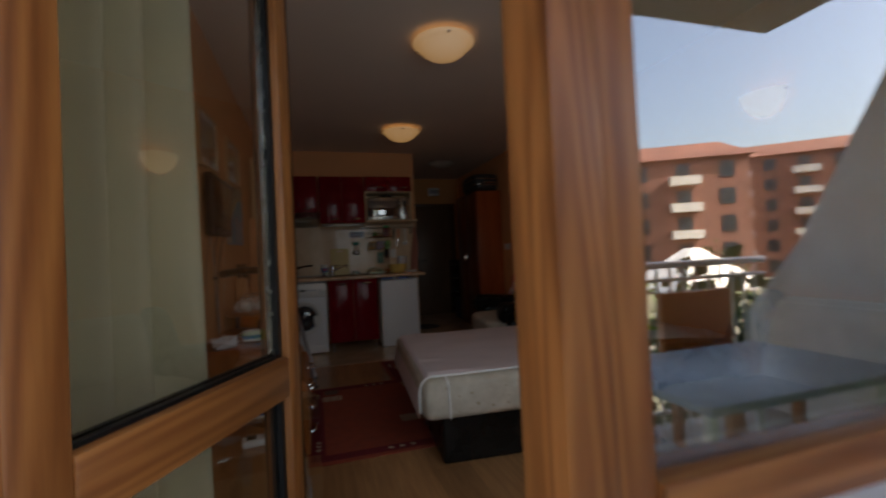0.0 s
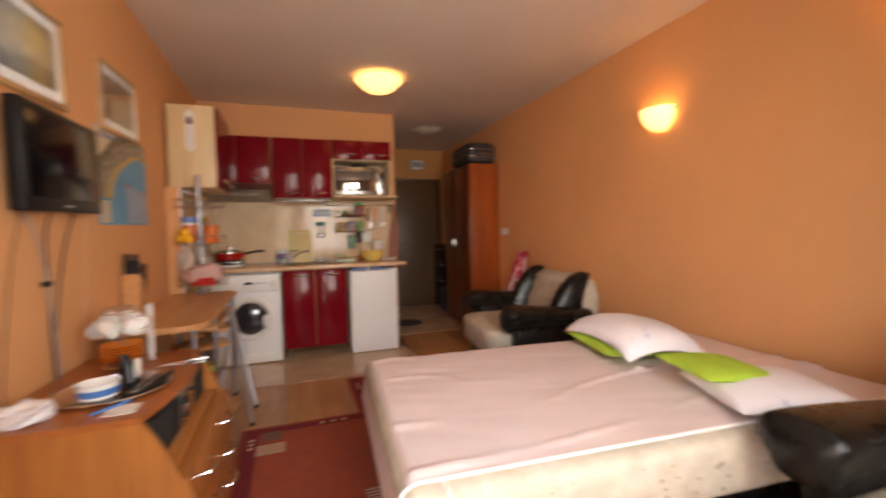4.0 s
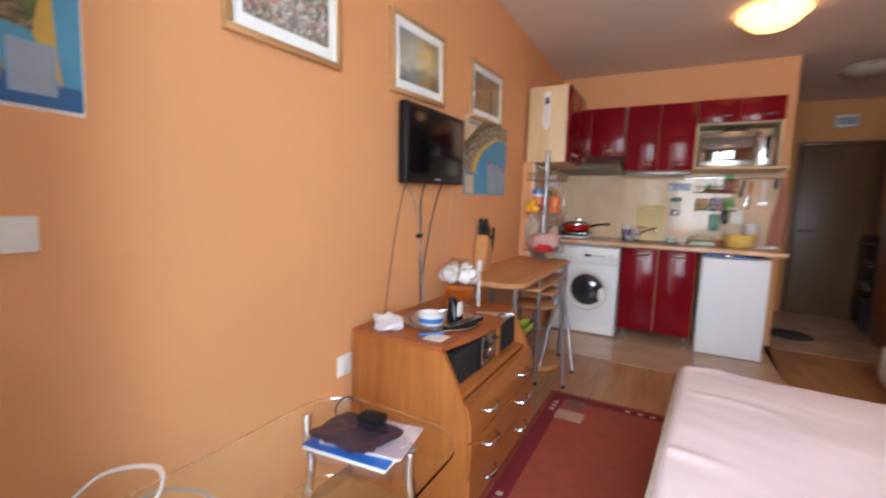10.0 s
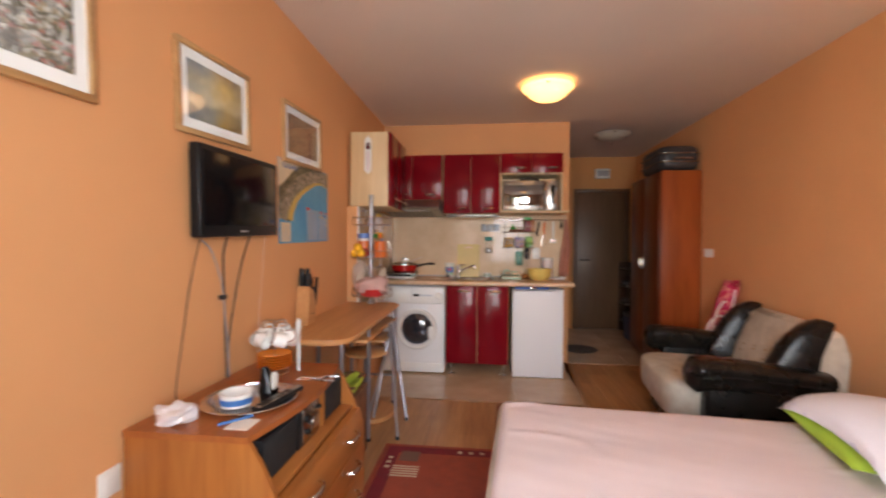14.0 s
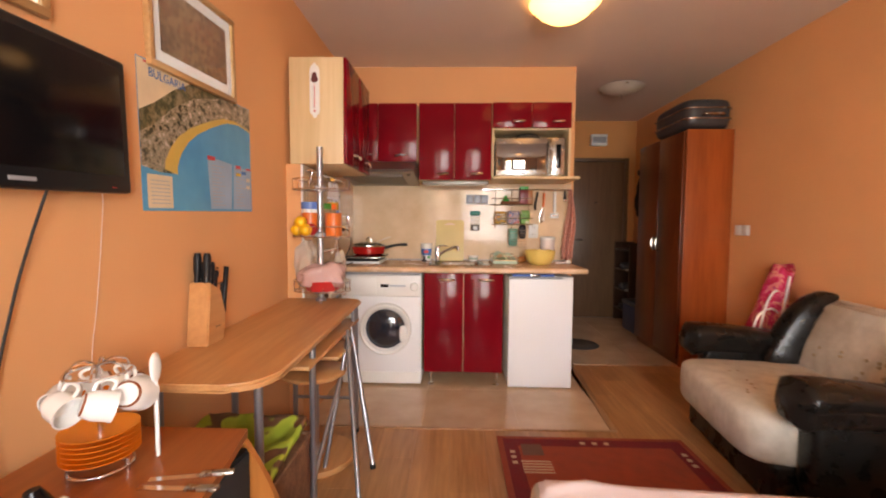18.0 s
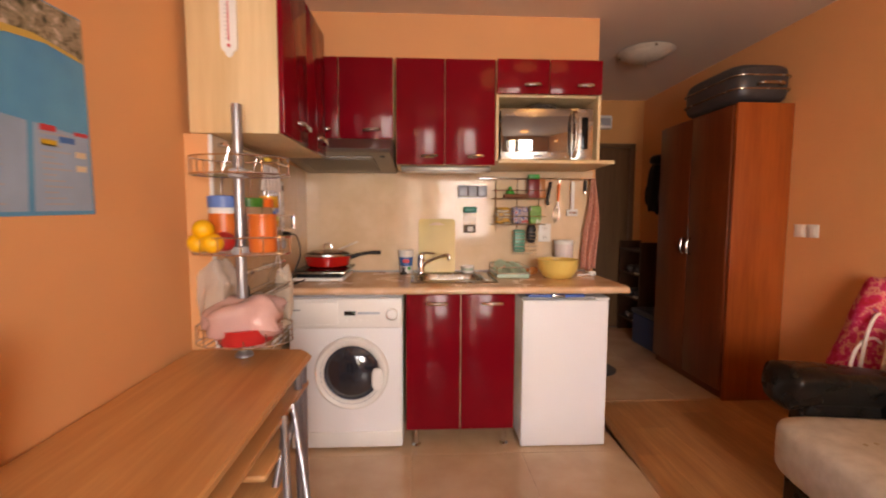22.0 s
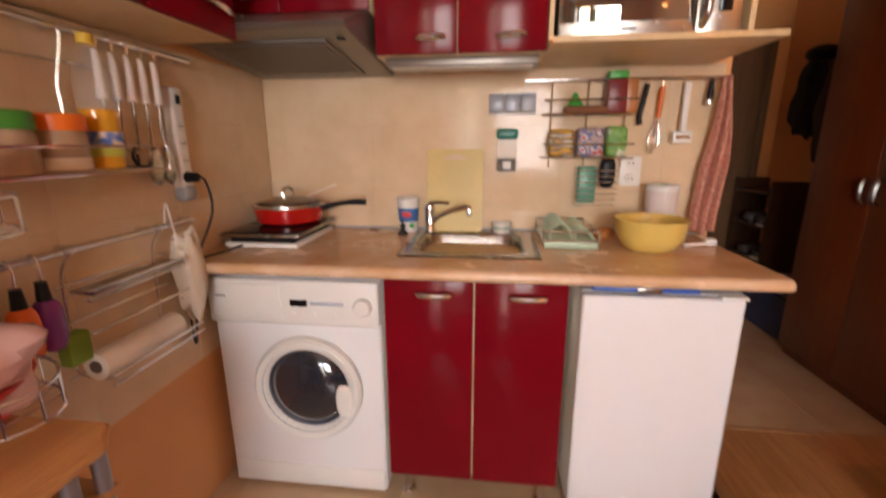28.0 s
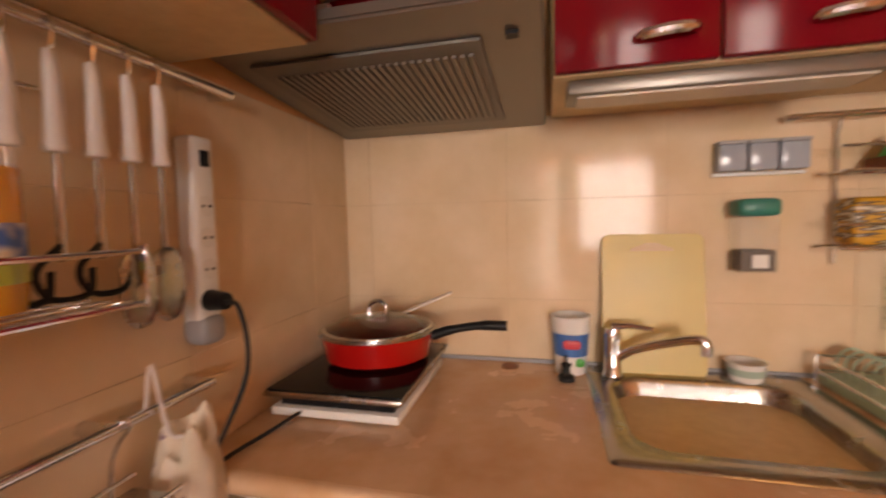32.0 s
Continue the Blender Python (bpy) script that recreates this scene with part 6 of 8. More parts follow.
part("mug_ring", tube(B(), [(0.20 + 0.060 * math.cos(a), 3.77 + 0.060 * math.sin(a), DT + 0.222) for a in [2 * math.pi * k / 28 for k in range(29)]], 0.003, 6), CHROME, ps)
mg = mug()
for k in range(6):
    a = k * math.pi / 3 + 0.25
    tangent = Vector((-math.sin(a), math.cos(a), -0.35)).normalized()
    out_ = Vector((math.cos(a), math.sin(a), 0))
    up = (Vector((0, 0, 1)) - tangent * tangent.z + out_ * -0.25)
    up = (up - tangent * up.dot(tangent)).normalized()
    side_ = tangent.cross(up)
    c = Vector((0.20, 3.77, DT + 0.168)) + out_ * 0.068 - tangent * 0.035
    place = Matrix(((up.x, side_.x, tangent.x, c.x), (up.y, side_.y, tangent.y, c.y), (up.z, side_.z, tangent.z, c.z), (0, 0, 0, 1)))
    place = place @ Matrix.Scale(0.86, 4)
    if k == 0:
        mg.matrix_basis = place
    else:
        copy_thing(mg, place)
for k, a in enumerate((0.55, 0.80)):
    sp = thing("spoon", "upright white spoon beside the plates", "cutlery", (0.20, 3.77, DT), "spoons in the rack")
    x, y = 0.20 + 0.105 * math.cos(a), 3.77 + 0.105 * math.sin(a)
    part("shaft", tube(B(), [(x, y, DT + 0.004), (x, y, DT + 0.19)], 0.0045), CERAMIC, sp)
    part("spoon_bowl", cushion(B(), (x, y, DT + 0.212), (0.012, 0.036, 0.062), 0.9, 16, 10), CERAMIC, sp)

# ---- on and under the bar table ----
TT = 0.7745
KZ = table_z(4.42) + 0.0265
SHIFT = Vector((0.0, 0.0, 0.0))
kb = thing("knife_block", "slanted beech knife block with black-handled knives", "knife block", (0.05, 4.42, KZ))
prof = [(4.36, 0.0), (4.475, 0.0), (4.487, 0.10), (4.458, 0.195), (4.388, 0.232)]
bm = ring_mesh(B(), [[(x, y, KZ + z) for y, z in prof] for x in (0.012, 0.092)])
bmesh.ops.bevel(bm, geom=list(bm.edges), offset=0.004, segments=2, affect="EDGES")
part("block", bm, BEECH, kb)
part("slot", box(B(), 0.0915, 0.0928, 4.415, 4.450, KZ + 0.060, KZ + 0.063), BLACK_PLASTIC, kb)
for i in range(3):
    for j in range(2):
        x, y, z = 0.034 + j * 0.036, 4.400 + i * 0.024, KZ + 0.222 - 0.012 * i
        kf = part("knife_handle", tube(B(), smooth_path([(x, y, z - 0.012), (x, y + 0.006, z + 0.05), (x, y + 0.010, z + 0.115 - 0.022 * i)], 4), [0.011] * 4 + [0.014] * 4 + [0.010], 12), BLACK_PLASTIC, kb)
        for dz in (0.02, 0.05, 0.08):
            part("rivet", disc(B(), (x + 0.008, y + 0.006, z + dz), (x + 0.0150, y + 0.006, z + dz), 0.003, 8), STEEL, kf)
part("scissors", tube(B(), smooth_path([(0.082, 4.484, KZ + 0.105), (0.086, 4.488, KZ + 0.165), (0.084, 4.506, KZ + 0.235), (0.080, 4.520, KZ + 0.275)], 5), 0.010, 10), BLACK_PLASTIC, kb)
part("scissors", tube(B(), smooth_path([(0.070, 4.487, KZ + 0.115), (0.072, 4.496, KZ + 0.165), (0.070, 4.508, KZ + 0.215)], 5), 0.009, 10), BLACK_PLASTIC, kb)
LEAFY = print_mat("lime_leaf_print_cloth", [(0.42, (0.30, 0.42, 0.04)), (0.49, (0.42, 0.52, 0.06)), (0.51, (0.14, 0.06, 0.03)), (0.60, (0.20, 0.09, 0.04)), (0.62, (0.36, 0.46, 0.05))], 5, 2, rough=0.8)
bsk = thing("basket", "low brown striped basket under the table", "basket", (0.23, 4.28, 0))
BROWN_WEAVE = wood("brown_striped_basket", (0.12, 0.05, 0.025), (0.26, 0.13, 0.07), "x", 0.7, 14)
part("body", box(B(), 0.04, 0.43, 4.10, 4.46, 0.0, 0.40, 0.02, 3), BROWN_WEAVE, bsk)
part("rim", tube(B(), rrect(0.235, 4.28, 0.195, 0.18, 0.03, 0.40) + [rrect(0.235, 4.28, 0.195, 0.18, 0.03, 0.40)[0]], 0.009, 8), BROWN_WEAVE, bsk)
bm = B()
rows = []
for j in range(27):
    row = []
    for i in range(27):
        u, v = i / 13 - 1, j / 13 - 1
        edge = max(abs(u), abs(v)) ** 3
        row.append((0.225 + 0.19 * u, 4.27 + 0.19 * v, 0.420 + 0.045 * edge * (0.6 + 0.5 * v) + 0.020 * noise.noise(Vector((u * 2.2, v * 2.2, 4.0)))))
    rows.append(row)
ring_mesh(bm, rows, False, False)
gb = single("seat_cushion", bm, LEAFY, "lime and brown leaf-print seat cushion", "cushion", (0.235, 4.27, 0.456), sharp=80)
gb.modifiers.new("thickness", "SOLIDIFY").thickness = 0.022

SHIFT = Vector((0.012, 0.0, 0.0))
# pole rack with wire baskets
pr = thing("pole_rack", "steel pole rack with three wire baskets", "rack", (0.215, 5.235, TT))
PX, PY = 0.215, 5.235
part("pole", tube(B(), [(PX, PY, TT), (PX, PY, 1.63)], 0.017, 18), TUBE, pr)
part("foot", lathe(B(), [(0, 0), (0.03, 0), (0.03, 0.008), (0.018, 0.02)], (PX, PY, TT), 20), TUBE, pr)
for zb in (0.835, 1.135, 1.395):
    bk = part("collar", lathe(B(), [(0.018, 0), (0.03, 0.004), (0.03, 0.03), (0.018, 0.034)], (PX, PY, zb - 0.01), 18), GREY_PLASTIC, pr)
    pts = [(PX + 0.012 + 0.158 * math.cos(a), PY - 0.015 + 0.105 * math.sin(a)) for a in [2 * math.pi * k / 28 for k in range(29)]]
    for dz in (0.0, 0.055):
        part("ring", tube(B(), [(max(x, 0.068), y, zb + dz) for x, y in pts], 0.0028, 6), CHROME, pr)
    bm = B()
    for x, y in pts[:-1:2]:
        tube(bm, [(max(x, 0.068), y, zb), (max(x, 0.068), y, zb + 0.055)], 0.002, 6)
    for k in range(9):
        x = PX - 0.12 + k * 0.03
        h = 0.105 * math.sqrt(max(0.0, 1 - ((x - PX - 0.012) / 0.158) ** 2))
        if x > 0.07:
            tube(bm, [(x, PY - 0.015 - h, zb), (x, PY - 0.015 + h, zb)], 0.0018, 6)
    part("wire_mesh", bm, CHROME, pr)


def jar(label, at, r, h, body, lid, lid_h=0.025, group="storage jars"):
    t = thing("jar", label, "jar", at, group)
    part("body", lathe(B(), [(0, 0), (r * 0.94, 0), (r, 0.006), (r, h - 0.01), (r * 0.92, h), (0, h)], at, 26), body, t)
    part("lid", lathe(B(), [(0, h), (r * 1.04, h), (r * 1.04, h + lid_h - 0.003), (r * 0.98, h + lid_h), (0, h + lid_h)], at, 26), lid, t)
    return t


BLUE_LID = mat("blue_plastic_lid", (0.10, 0.20, 0.50), 0.4)
GREEN_LID = mat("green_plastic_lid", (0.03, 0.22, 0.03), 0.4)
ORANGE_LID = mat("orange_plastic_lid", (0.85, 0.16, 0.02), 0.4)
CLOUDY = mat("cloudy_clear_plastic", (0.42, 0.27, 0.17), 0.2)
ORANGE_TIN = mat("orange_label", (0.72, 0.16, 0.03), 0.35)
j1 = jar("tall orange-labelled jar with blue lid in the rack", (0.150, 5.262, 1.138), 0.048, 0.15, PAPER, BLUE_LID, 0.04)
part("label_band", lathe(B(), [(0.0486, 0.02), (0.0486, 0.13)], (0.150, 5.262, 1.138), 26), ORANGE_TIN, j1, "orange label")
jar("orange coffee packet jar in the rack", (0.290, 5.235, 1.138), 0.045, 0.12, ORANGE_TIN, ORANGE_TIN, 0.008)
FRUIT = mat("orange_peel", (0.90, 0.46, 0.02), 0.45, fine=300, bumps=0.4)
for k, (x, y, z) in enumerate(((0.11, 5.165, 1.172), (0.165, 5.145, 1.172), (0.135, 5.15, 1.215))):
    single("orange", cushion(B(), (x, y, z), (0.066, 0.066, 0.064), 1.0, 22, 14), FRUIT, "ripe orange in the wire basket", "fruit", (x, y, z - 0.032), "oranges")
APPLE = mat("apple_skin", (0.42, 0.02, 0.02), 0.3, vary=0.3)
for x, y, z in ((0.115, 5.215, 1.174), (0.175, 5.205, 1.174)):
    single("apple", cushion(B(), (x, y, z), (0.07, 0.07, 0.066), 1.0, 20, 14), APPLE, "dark red apple behind the oranges", "fruit", (x, y, z - 0.033), "apples")
PINK_BAG = sheer("pinkish_clear_plastic", (0.80, 0.50, 0.46), 0.30)
RED_PLASTIC = mat("red_plastic_tub", (0.55, 0.03, 0.03), 0.3)
tb = thing("plastic_tub", "red tub wrapped in a clear plastic bag", "tub", (0.23, 5.22, 0.84))
part("tub", lathe(B(), [(0, 0), (0.085, 0), (0.105, 0.05), (0.108, 0.055), (0, 0.055)], (0.235, 5.205, 0.839), 30), RED_PLASTIC, tb)
part("wrapping", cushion(B(), (0.235, 5.205, 0.915), (0.25, 0.20, 0.15), 0.75, 30, 16, 0.35, 9.0), PINK_BAG, tb, "crumpled clear bag")
bb = thing("bread_bag", "clear plastic bag with bread in the rack", "bag", (0.13, 5.30, 0.84))
part("bag", cushion(B(), (0.125, 5.265, 0.975), (0.11, 0.13, 0.24), 0.7, 26, 14, 0.4, 4.0), sheer("clear_bag_film", (0.75, 0.66, 0.58), 0.55), bb)
part("bread", cushion(B(), (0.125, 5.265, 0.94), (0.085, 0.10, 0.15), 0.7, 20, 12, 0.2, 6.0), mat("bread_crust", (0.48, 0.25, 0.07), 0.8), bb)

# ---- kitchen side wall ----
SHIFT = Vector((0.036, 0.0, 0.0))
r1 = thing("rail", "chrome utensil rail on the tiled side wall", "rail", (0.1, 5.7, 1.515), "kitchen rails")
part("bar", tube(B(), [(0.10, 5.35, 1.518), (0.10, 6.035, 1.518)], 0.008, 12), CHROME, r1)
for y in (5.38, 5.62, 6.03):
    part("mount", tube(B(), [(0.0605, y, 1.518), (0.10, y, 1.518)], 0.009, 10), CHROME, r1)
r2 = thing("rail", "lower chrome utensil rail on the side wall", "rail", (0.1, 5.66, 1.03), "kitchen rails")
part("bar", tube(B(), [(0.10, 5.37, 1.03), (0.10, 5.955, 1.03)], 0.008, 12), CHROME, r2)
for y in (5.40, 5.55, 5.78, 5.945):
    part("mount", tube(B(), [(0.0605, y, 1.03), (0.10, y, 1.03)], 0.010, 10), CHROME, r2)
sh = thing("wire_shelf", "hanging chrome wire shelf on the upper rail", "wire shelf", (0.13, 5.52, 1.2))
for y in (5.36, 5.62):
    part("hanger", tube(B(), [(0.10, y, 1.525), (0.105, y, 1.50), (0.075, y, 1.40), (0.075, y, 1.21), (0.215, y, 1.205)], 0.0035, 8), CHROME, sh)
for z, x in ((1.205, 0.215), (1.262, 0.215), (1.205, 0.075), (1.45, 0.075)):
    part("bar", tube(B(), [(x, 5.33, z), (x, 5.75, z)], 0.0032, 8), CHROME, sh)
part("end_plate", box(B(), 0.205, 0.22, 5.745, 5.75, 1.20, 1.27, 0.002), CHROME, sh)
for k in range(4):
    part("wire", tube(B(), [(0.10 + k * 0.03, 5.33, 1.205), (0.10 + k * 0.03, 5.75, 1.205)], 0.002, 6), CHROME, sh)
jar("clear jar with a dark green lid on the wire shelf", (0.145, 5.425, 1.209), 0.050, 0.085, CLOUDY, GREEN_LID, 0.034)
j3 = jar("clear jar with an orange lid on the wire shelf", (0.145, 5.533, 1.209), 0.050, 0.085, CLOUDY, ORANGE_LID, 0.034)
part("flour", lathe(B(), [(0.0505, 0.005), (0.0505, 0.03)], (0.145, 5.533, 1.209), 26), mat("pale_flour", (0.80, 0.66, 0.50), 0.8), j3, "pale flour inside")
ob = thing("oil_bottle", "half-full sunflower oil bottle with yellow cap", "bottle", (0.145, 5.64, 1.209))
BOTTLE = sheer("clear_bottle_plastic", (0.80, 0.76, 0.72), 0.88, 0.05)
OIL = mat("golden_oil", (0.70, 0.33, 0.035), 0.1, bumps=0.0)
at = (0.145, 5.64, 1.209)
part("oil", lathe(B(), [(0, 0.003), (0.036, 0.003), (0.038, 0.02), (0.038, 0.135), (0, 0.136)], at, 24), OIL, ob, "golden oil")
part("body", lathe(B(), [(0.036, 0.137), (0.040, 0.145), (0.0385, 0.155), (0.040, 0.165), (0.0385, 0.175), (0.040, 0.185), (0.038, 0.21), (0.028, 0.24), (0.014, 0.265), (0.013, 0.275)], at, 24), BOTTLE, ob, "clear ribbed plastic")
part("label_band", lathe(B(), [(0.0392, 0.048), (0.0392, 0.085)], at, 24), print_mat("sunflower_label", [(0.4, (0.05, 0.16, 0.50)), (0.55, (0.80, 0.72, 0.60)), (0.65, (0.80, 0.30, 0.03))], 22, 2), ob)
part("label_base", lathe(B(), [(0.0392, 0.030), (0.0392, 0.048)], at, 24), mat("lime_label", (0.45, 0.50, 0.08), 0.4), ob)
part("cap", lathe(B(), [(0, 0.30), (0.016, 0.298), (0.017, 0.275), (0.0, 0.275)], at, 20), INK_YELLOW, ob, "yellow screw cap")
WHITE_HANDLE = mat("white_utensil_handle", (0.78, 0.72, 0.68), 0.35)
for k, (y, head) in enumerate(((5.700, "fork"), (5.745, "masher"), (5.790, "ladle"), (5.835, "spoon"), (5.880, "turner"))):
    u = thing("kitchen_utensil", f"hanging steel {head} with white handle", "utensil", (0.1, y, 1.5), "hanging utensils")
    part("hook", tube(B(), smooth_path([(0.10, y, 1.530), (0.112, y, 1.522), (0.110, y, 1.495), (0.105, y, 1.485)], 4), 0.0022, 6), CHROME, u)
    part("grip", tube(B(), smooth_path([(0.105, y, 1.488), (0.107, y, 1.45), (0.105, y, 1.395), (0.105, y, 1.375)], 4), [0.006, 0.007, 0.008, 0.0085, 0.009, 0.0095, 0.010, 0.0105, 0.011, 0.012, 0.013, 0.0135, 0.011], 10), WHITE_HANDLE, u)
    part("shaft", tube(B(), [(0.105, y, 1.376), (0.102, y, 1.25)], 0.004, 8), STEEL, u)
    if head in ("spoon", "turner"):
        part("head", cushion(B(), (0.105, y, 1.205), (0.014, 0.055, 0.11), 0.8, 18, 10), STEEL, u)
    else:
        part("head", tube(B(), smooth_path([(0.102, y, 1.27), (0.105, y - 0.03, 1.24), (0.11, y - 0.02, 1.21), (0.11, y + 0.02, 1.21), (0.105, y + 0.03, 1.24)], 4), 0.004, 8), BLACK_PLASTIC, u)
pst = thing("power_strip", "white power strip fixed upright on the tiles", "power strip", (0.07, 5.945, 1.09))
part("body", box(B(), 0.0605, 0.098, 5.943, 5.990, 1.12, 1.435, 0.008, 3), WHITE_PLASTIC, pst)
for k in range(4):
    part("socket", tube(B(), [(0.098, 5.9665, 1.165 + k * 0.052), (0.0992, 5.9665, 1.165 + k * 0.052)], 0.017, 20), CERAMIC if k else BLACK_PLASTIC, pst)
    for q in (-1, 1):
        part("pin_hole", tube(B(), [(0.0992, 5.9665 + q * 0.007, 1.165 + k * 0.052), (0.0997, 5.9665 + q * 0.007, 1.165 + k * 0.052)], 0.003, 8), BLACK_PLASTIC, pst)
part("switch", box(B(), 0.098, 0.1015, 5.957, 5.976, 1.385, 1.412, 0.002), BLACK_PLASTIC, pst)
part("end_cap", cushion(B(), (0.083, 5.9665, 1.115), (0.05, 0.055, 0.05), 0.6), GREY_PLASTIC, pst)
pl = thing("power_plug", "black plug and cable of the cooking plate", "plug", (0.11, 5.93, 1.15))
part("plug", tube(B(), [(0.0995, 5.963, 1.165), (0.135, 5.958, 1.165)], [0.018, 0.014], 14), BLACK_PLASTIC, pl)
part("cable", tube(B(), smooth_path([(0.13, 5.958, 1.165), (0.17, 5.945, 1.155), (0.19, 5.93, 1.06), (0.14, 5.905, 0.93), (0.10, 5.90, 0.86), (0.085, 5.90, 0.70), (0.09, 5.90, 0.62), (0.10, 5.905, 0.70), (0.11, 5.905, 0.84), (0.125, 5.92, 0.902), (0.14, 6.05, 0.903), (0.16, 6.12, 0.91)], 6), 0.0038, 8), RUBBER, pl)
# foil rack, paper roll, cloth, soap bottles on the lower rail
fr2 = thing("foil_rack", "chrome wire rack for foil and kitchen paper", "wire rack", (0.13, 5.66, 0.72))
for y in (5.53, 5.80):
    part("hanger", tube(B(), smooth_path([(0.10, y, 1.04), (0.115, y, 1.03), (0.09, y, 1.0), (0.075, y, 0.95), (0.072, y, 0.80), (0.072, y, 0.72), (0.19, y, 0.715)], 4), 0.003, 8), CHROME, fr2)
for x, z in ((0.17, 0.945), (0.17, 0.925), (0.09, 0.95), (0.16, 0.845), (0.09, 0.86), (0.19, 0.715), (0.074, 0.72), (0.19, 0.74)):
    part("bar", tube(B(), [(x, 5.50, z), (x, 5.82, z)], 0.003, 8), CHROME, fr2)
part("foil_tray", box(B(), 0.10, 0.168, 5.52, 5.81, 0.930, 0.940, 0.003), STEEL, fr2)
pp = thing("paper_roll", "white kitchen paper roll in the wire rack", "paper roll", (0.135, 5.64, 0.72))
part("roll", tube(B(), [(0.135, 5.515, 0.752), (0.135, 5.775, 0.752)], 0.034, 24), mat("kitchen_paper", (0.78, 0.68, 0.58), 0.9, fine=200, bumps=0.5), pp)
part("core", tube(B(), [(0.135, 5.513, 0.752), (0.135, 5.52, 0.752)], 0.016, 16), mat("cardboard_core", (0.14, 0.09, 0.06), 0.9), pp)
cl = thing("oven_mitt", "patterned cream oven mitt hanging from the rail", "oven mitt", (0.14, 5.86, 0.74))
part("loop", tube(B(), smooth_path([(0.10, 5.835, 1.03), (0.115, 5.835, 1.10), (0.12, 5.85, 1.0), (0.135, 5.865, 0.985)], 5), 0.003, 6), WHITE_HANDLE, cl)
part("cloth", cushion(B(), (0.125, 5.88, 0.865), (0.07, 0.085, 0.26), 0.7, 26, 18, 0.45, 12.0), print_mat("floral_cotton", [(0.42, (0.70, 0.60, 0.48)), (0.62, (0.74, 0.64, 0.52)), (0.70, (0.22, 0.10, 0.16))], 30, 3), cl)
for y, col, lb in ((5.405, "orange", (0.72, 0.14, 0.03)), (5.455, "purple", (0.20, 0.03, 0.22))):
    so = thing("soap_bottle", f"hanging {col} soap bottle with black cap", "bottle", (0.115, y, 0.85), "soap bottles")
    c = mat(f"{col}_liquid_soap", lb, 0.25)
    part("body", cushion(B(), (0.115, y, 0.885), (0.045, 0.05, 0.12), 0.6, 20, 14), c, so)
    part("cap", tube(B(), [(0.115, y, 0.942), (0.115, y, 0.985)], [0.014, 0.010], 14), BLACK_PLASTIC, so)
    part("hook", tube(B(), smooth_path([(0.115, y, 0.985), (0.118, y, 1.02), (0.108, y, 1.042), (0.095, y, 1.03)], 4), 0.0025, 6), CHROME, so)
SPONGE = mat("green_sponge", (0.18, 0.30, 0.04), 0.9, fine=300, bumps=0.9)
single("sponge", box(B(), 0.10, 0.135, 5.465, 5.52, 0.775, 0.85, 0.006), SPONGE, "hanging green sponge at the rail", "sponge", (0.115, 5.49, 0.775))

# ---- back wall of the kitchenette ----
SHIFT = Vector((0.022, 0.0, 0.0))
YB = KY - 0.0105
ssx = thing("spice_strip", "strip of three clear spice boxes on the tiles", "spice boxes", (1.14, 6.53, 1.38))
part("backing", box(B(), 1.048, 1.242, YB - 0.012, YB, 1.380, 1.388, 0.002), WHITE_PLASTIC, ssx)
for k in range(3):
    x = 1.053 + k * 0.063
    b1 = part("box", box(B(), x, x + 0.058, YB - 0.04, YB - 0.001, 1.390, 1.452, 0.004), mat("smoky_clear_plastic", (0.36, 0.40, 0.45), 0.12), ssx)
    part("lid", box(B(), x - 0.001, x + 0.059, YB - 0.042, YB - 0.001, 1.452, 1.460, 0.002), GREY_PLASTIC, b1)
dj = thing("dispenser_jar", "square clear jar with teal lid on the tiles", "jar", (1.128, 6.5, 1.15))
TEAL = mat("teal_plastic", (0.01, 0.20, 0.15), 0.35)
part("body", box(B(), 1.088, 1.168, YB - 0.07, YB - 0.001, 1.152, 1.290, 0.008), BOTTLE, dj, "clear plastic body")
part("tea", box(B(), 1.093, 1.163, YB - 0.065, YB - 0.006, 1.156, 1.205, 0.004), mat("dark_contents", (0.10, 0.07, 0.05), 0.8), dj)
part("label_patch", box(B(), 1.112, 1.145, YB - 0.0725, YB - 0.0705, 1.165, 1.195), PAPER, dj)
part("lid", cushion(B(), (1.128, YB - 0.038, 1.303), (0.088, 0.076, 0.042), 0.4, 24, 10), TEAL, dj, "teal lid")
r3 = thing("rail", "chrome utensil rail on the back wall", "rail", (1.56, 6.51, 1.5), "kitchen rails")
part("bar", tube(B(), [(1.19, YB - 0.035, 1.505), (1.945, YB - 0.035, 1.505)], 0.007, 12), CHROME, r3)
for x in (1.205, 1.56, 1.93):
    part("mount", tube(B(), [(x, YB, 1.505), (x, YB - 0.035, 1.505)], 0.008, 10), CHROME, r3)
wr = thing("wire_shelf", "two-tier chrome wire shelf on the back wall", "wire shelf", (1.43, 6.48, 1.2))
for x in (1.30, 1.44, 1.585):
    part("upright", tube(B(), [(x, YB - 0.030, 1.51), (x, YB - 0.012, 1.47), (x, YB - 0.012, 1.17)], 0.003, 8), CHROME, wr)
for z in (1.210, 1.375):
    for yy, dz in ((YB - 0.10, 0.0), (YB - 0.10, 0.052), (YB - 0.012, 0.0)):
        part("bar", tube(B(), [(1.262, yy, z + dz), (1.608, yy, z + dz)], 0.0035, 8), CHROME, wr)
    for x in (1.27, 1.32, 1.37, 1.42, 1.47, 1.52, 1.57, 1.60):
        part("wire", tube(B(), [(x, YB - 0.10, z), (x, YB - 0.012, z)], 0.002, 6), CHROME, wr)
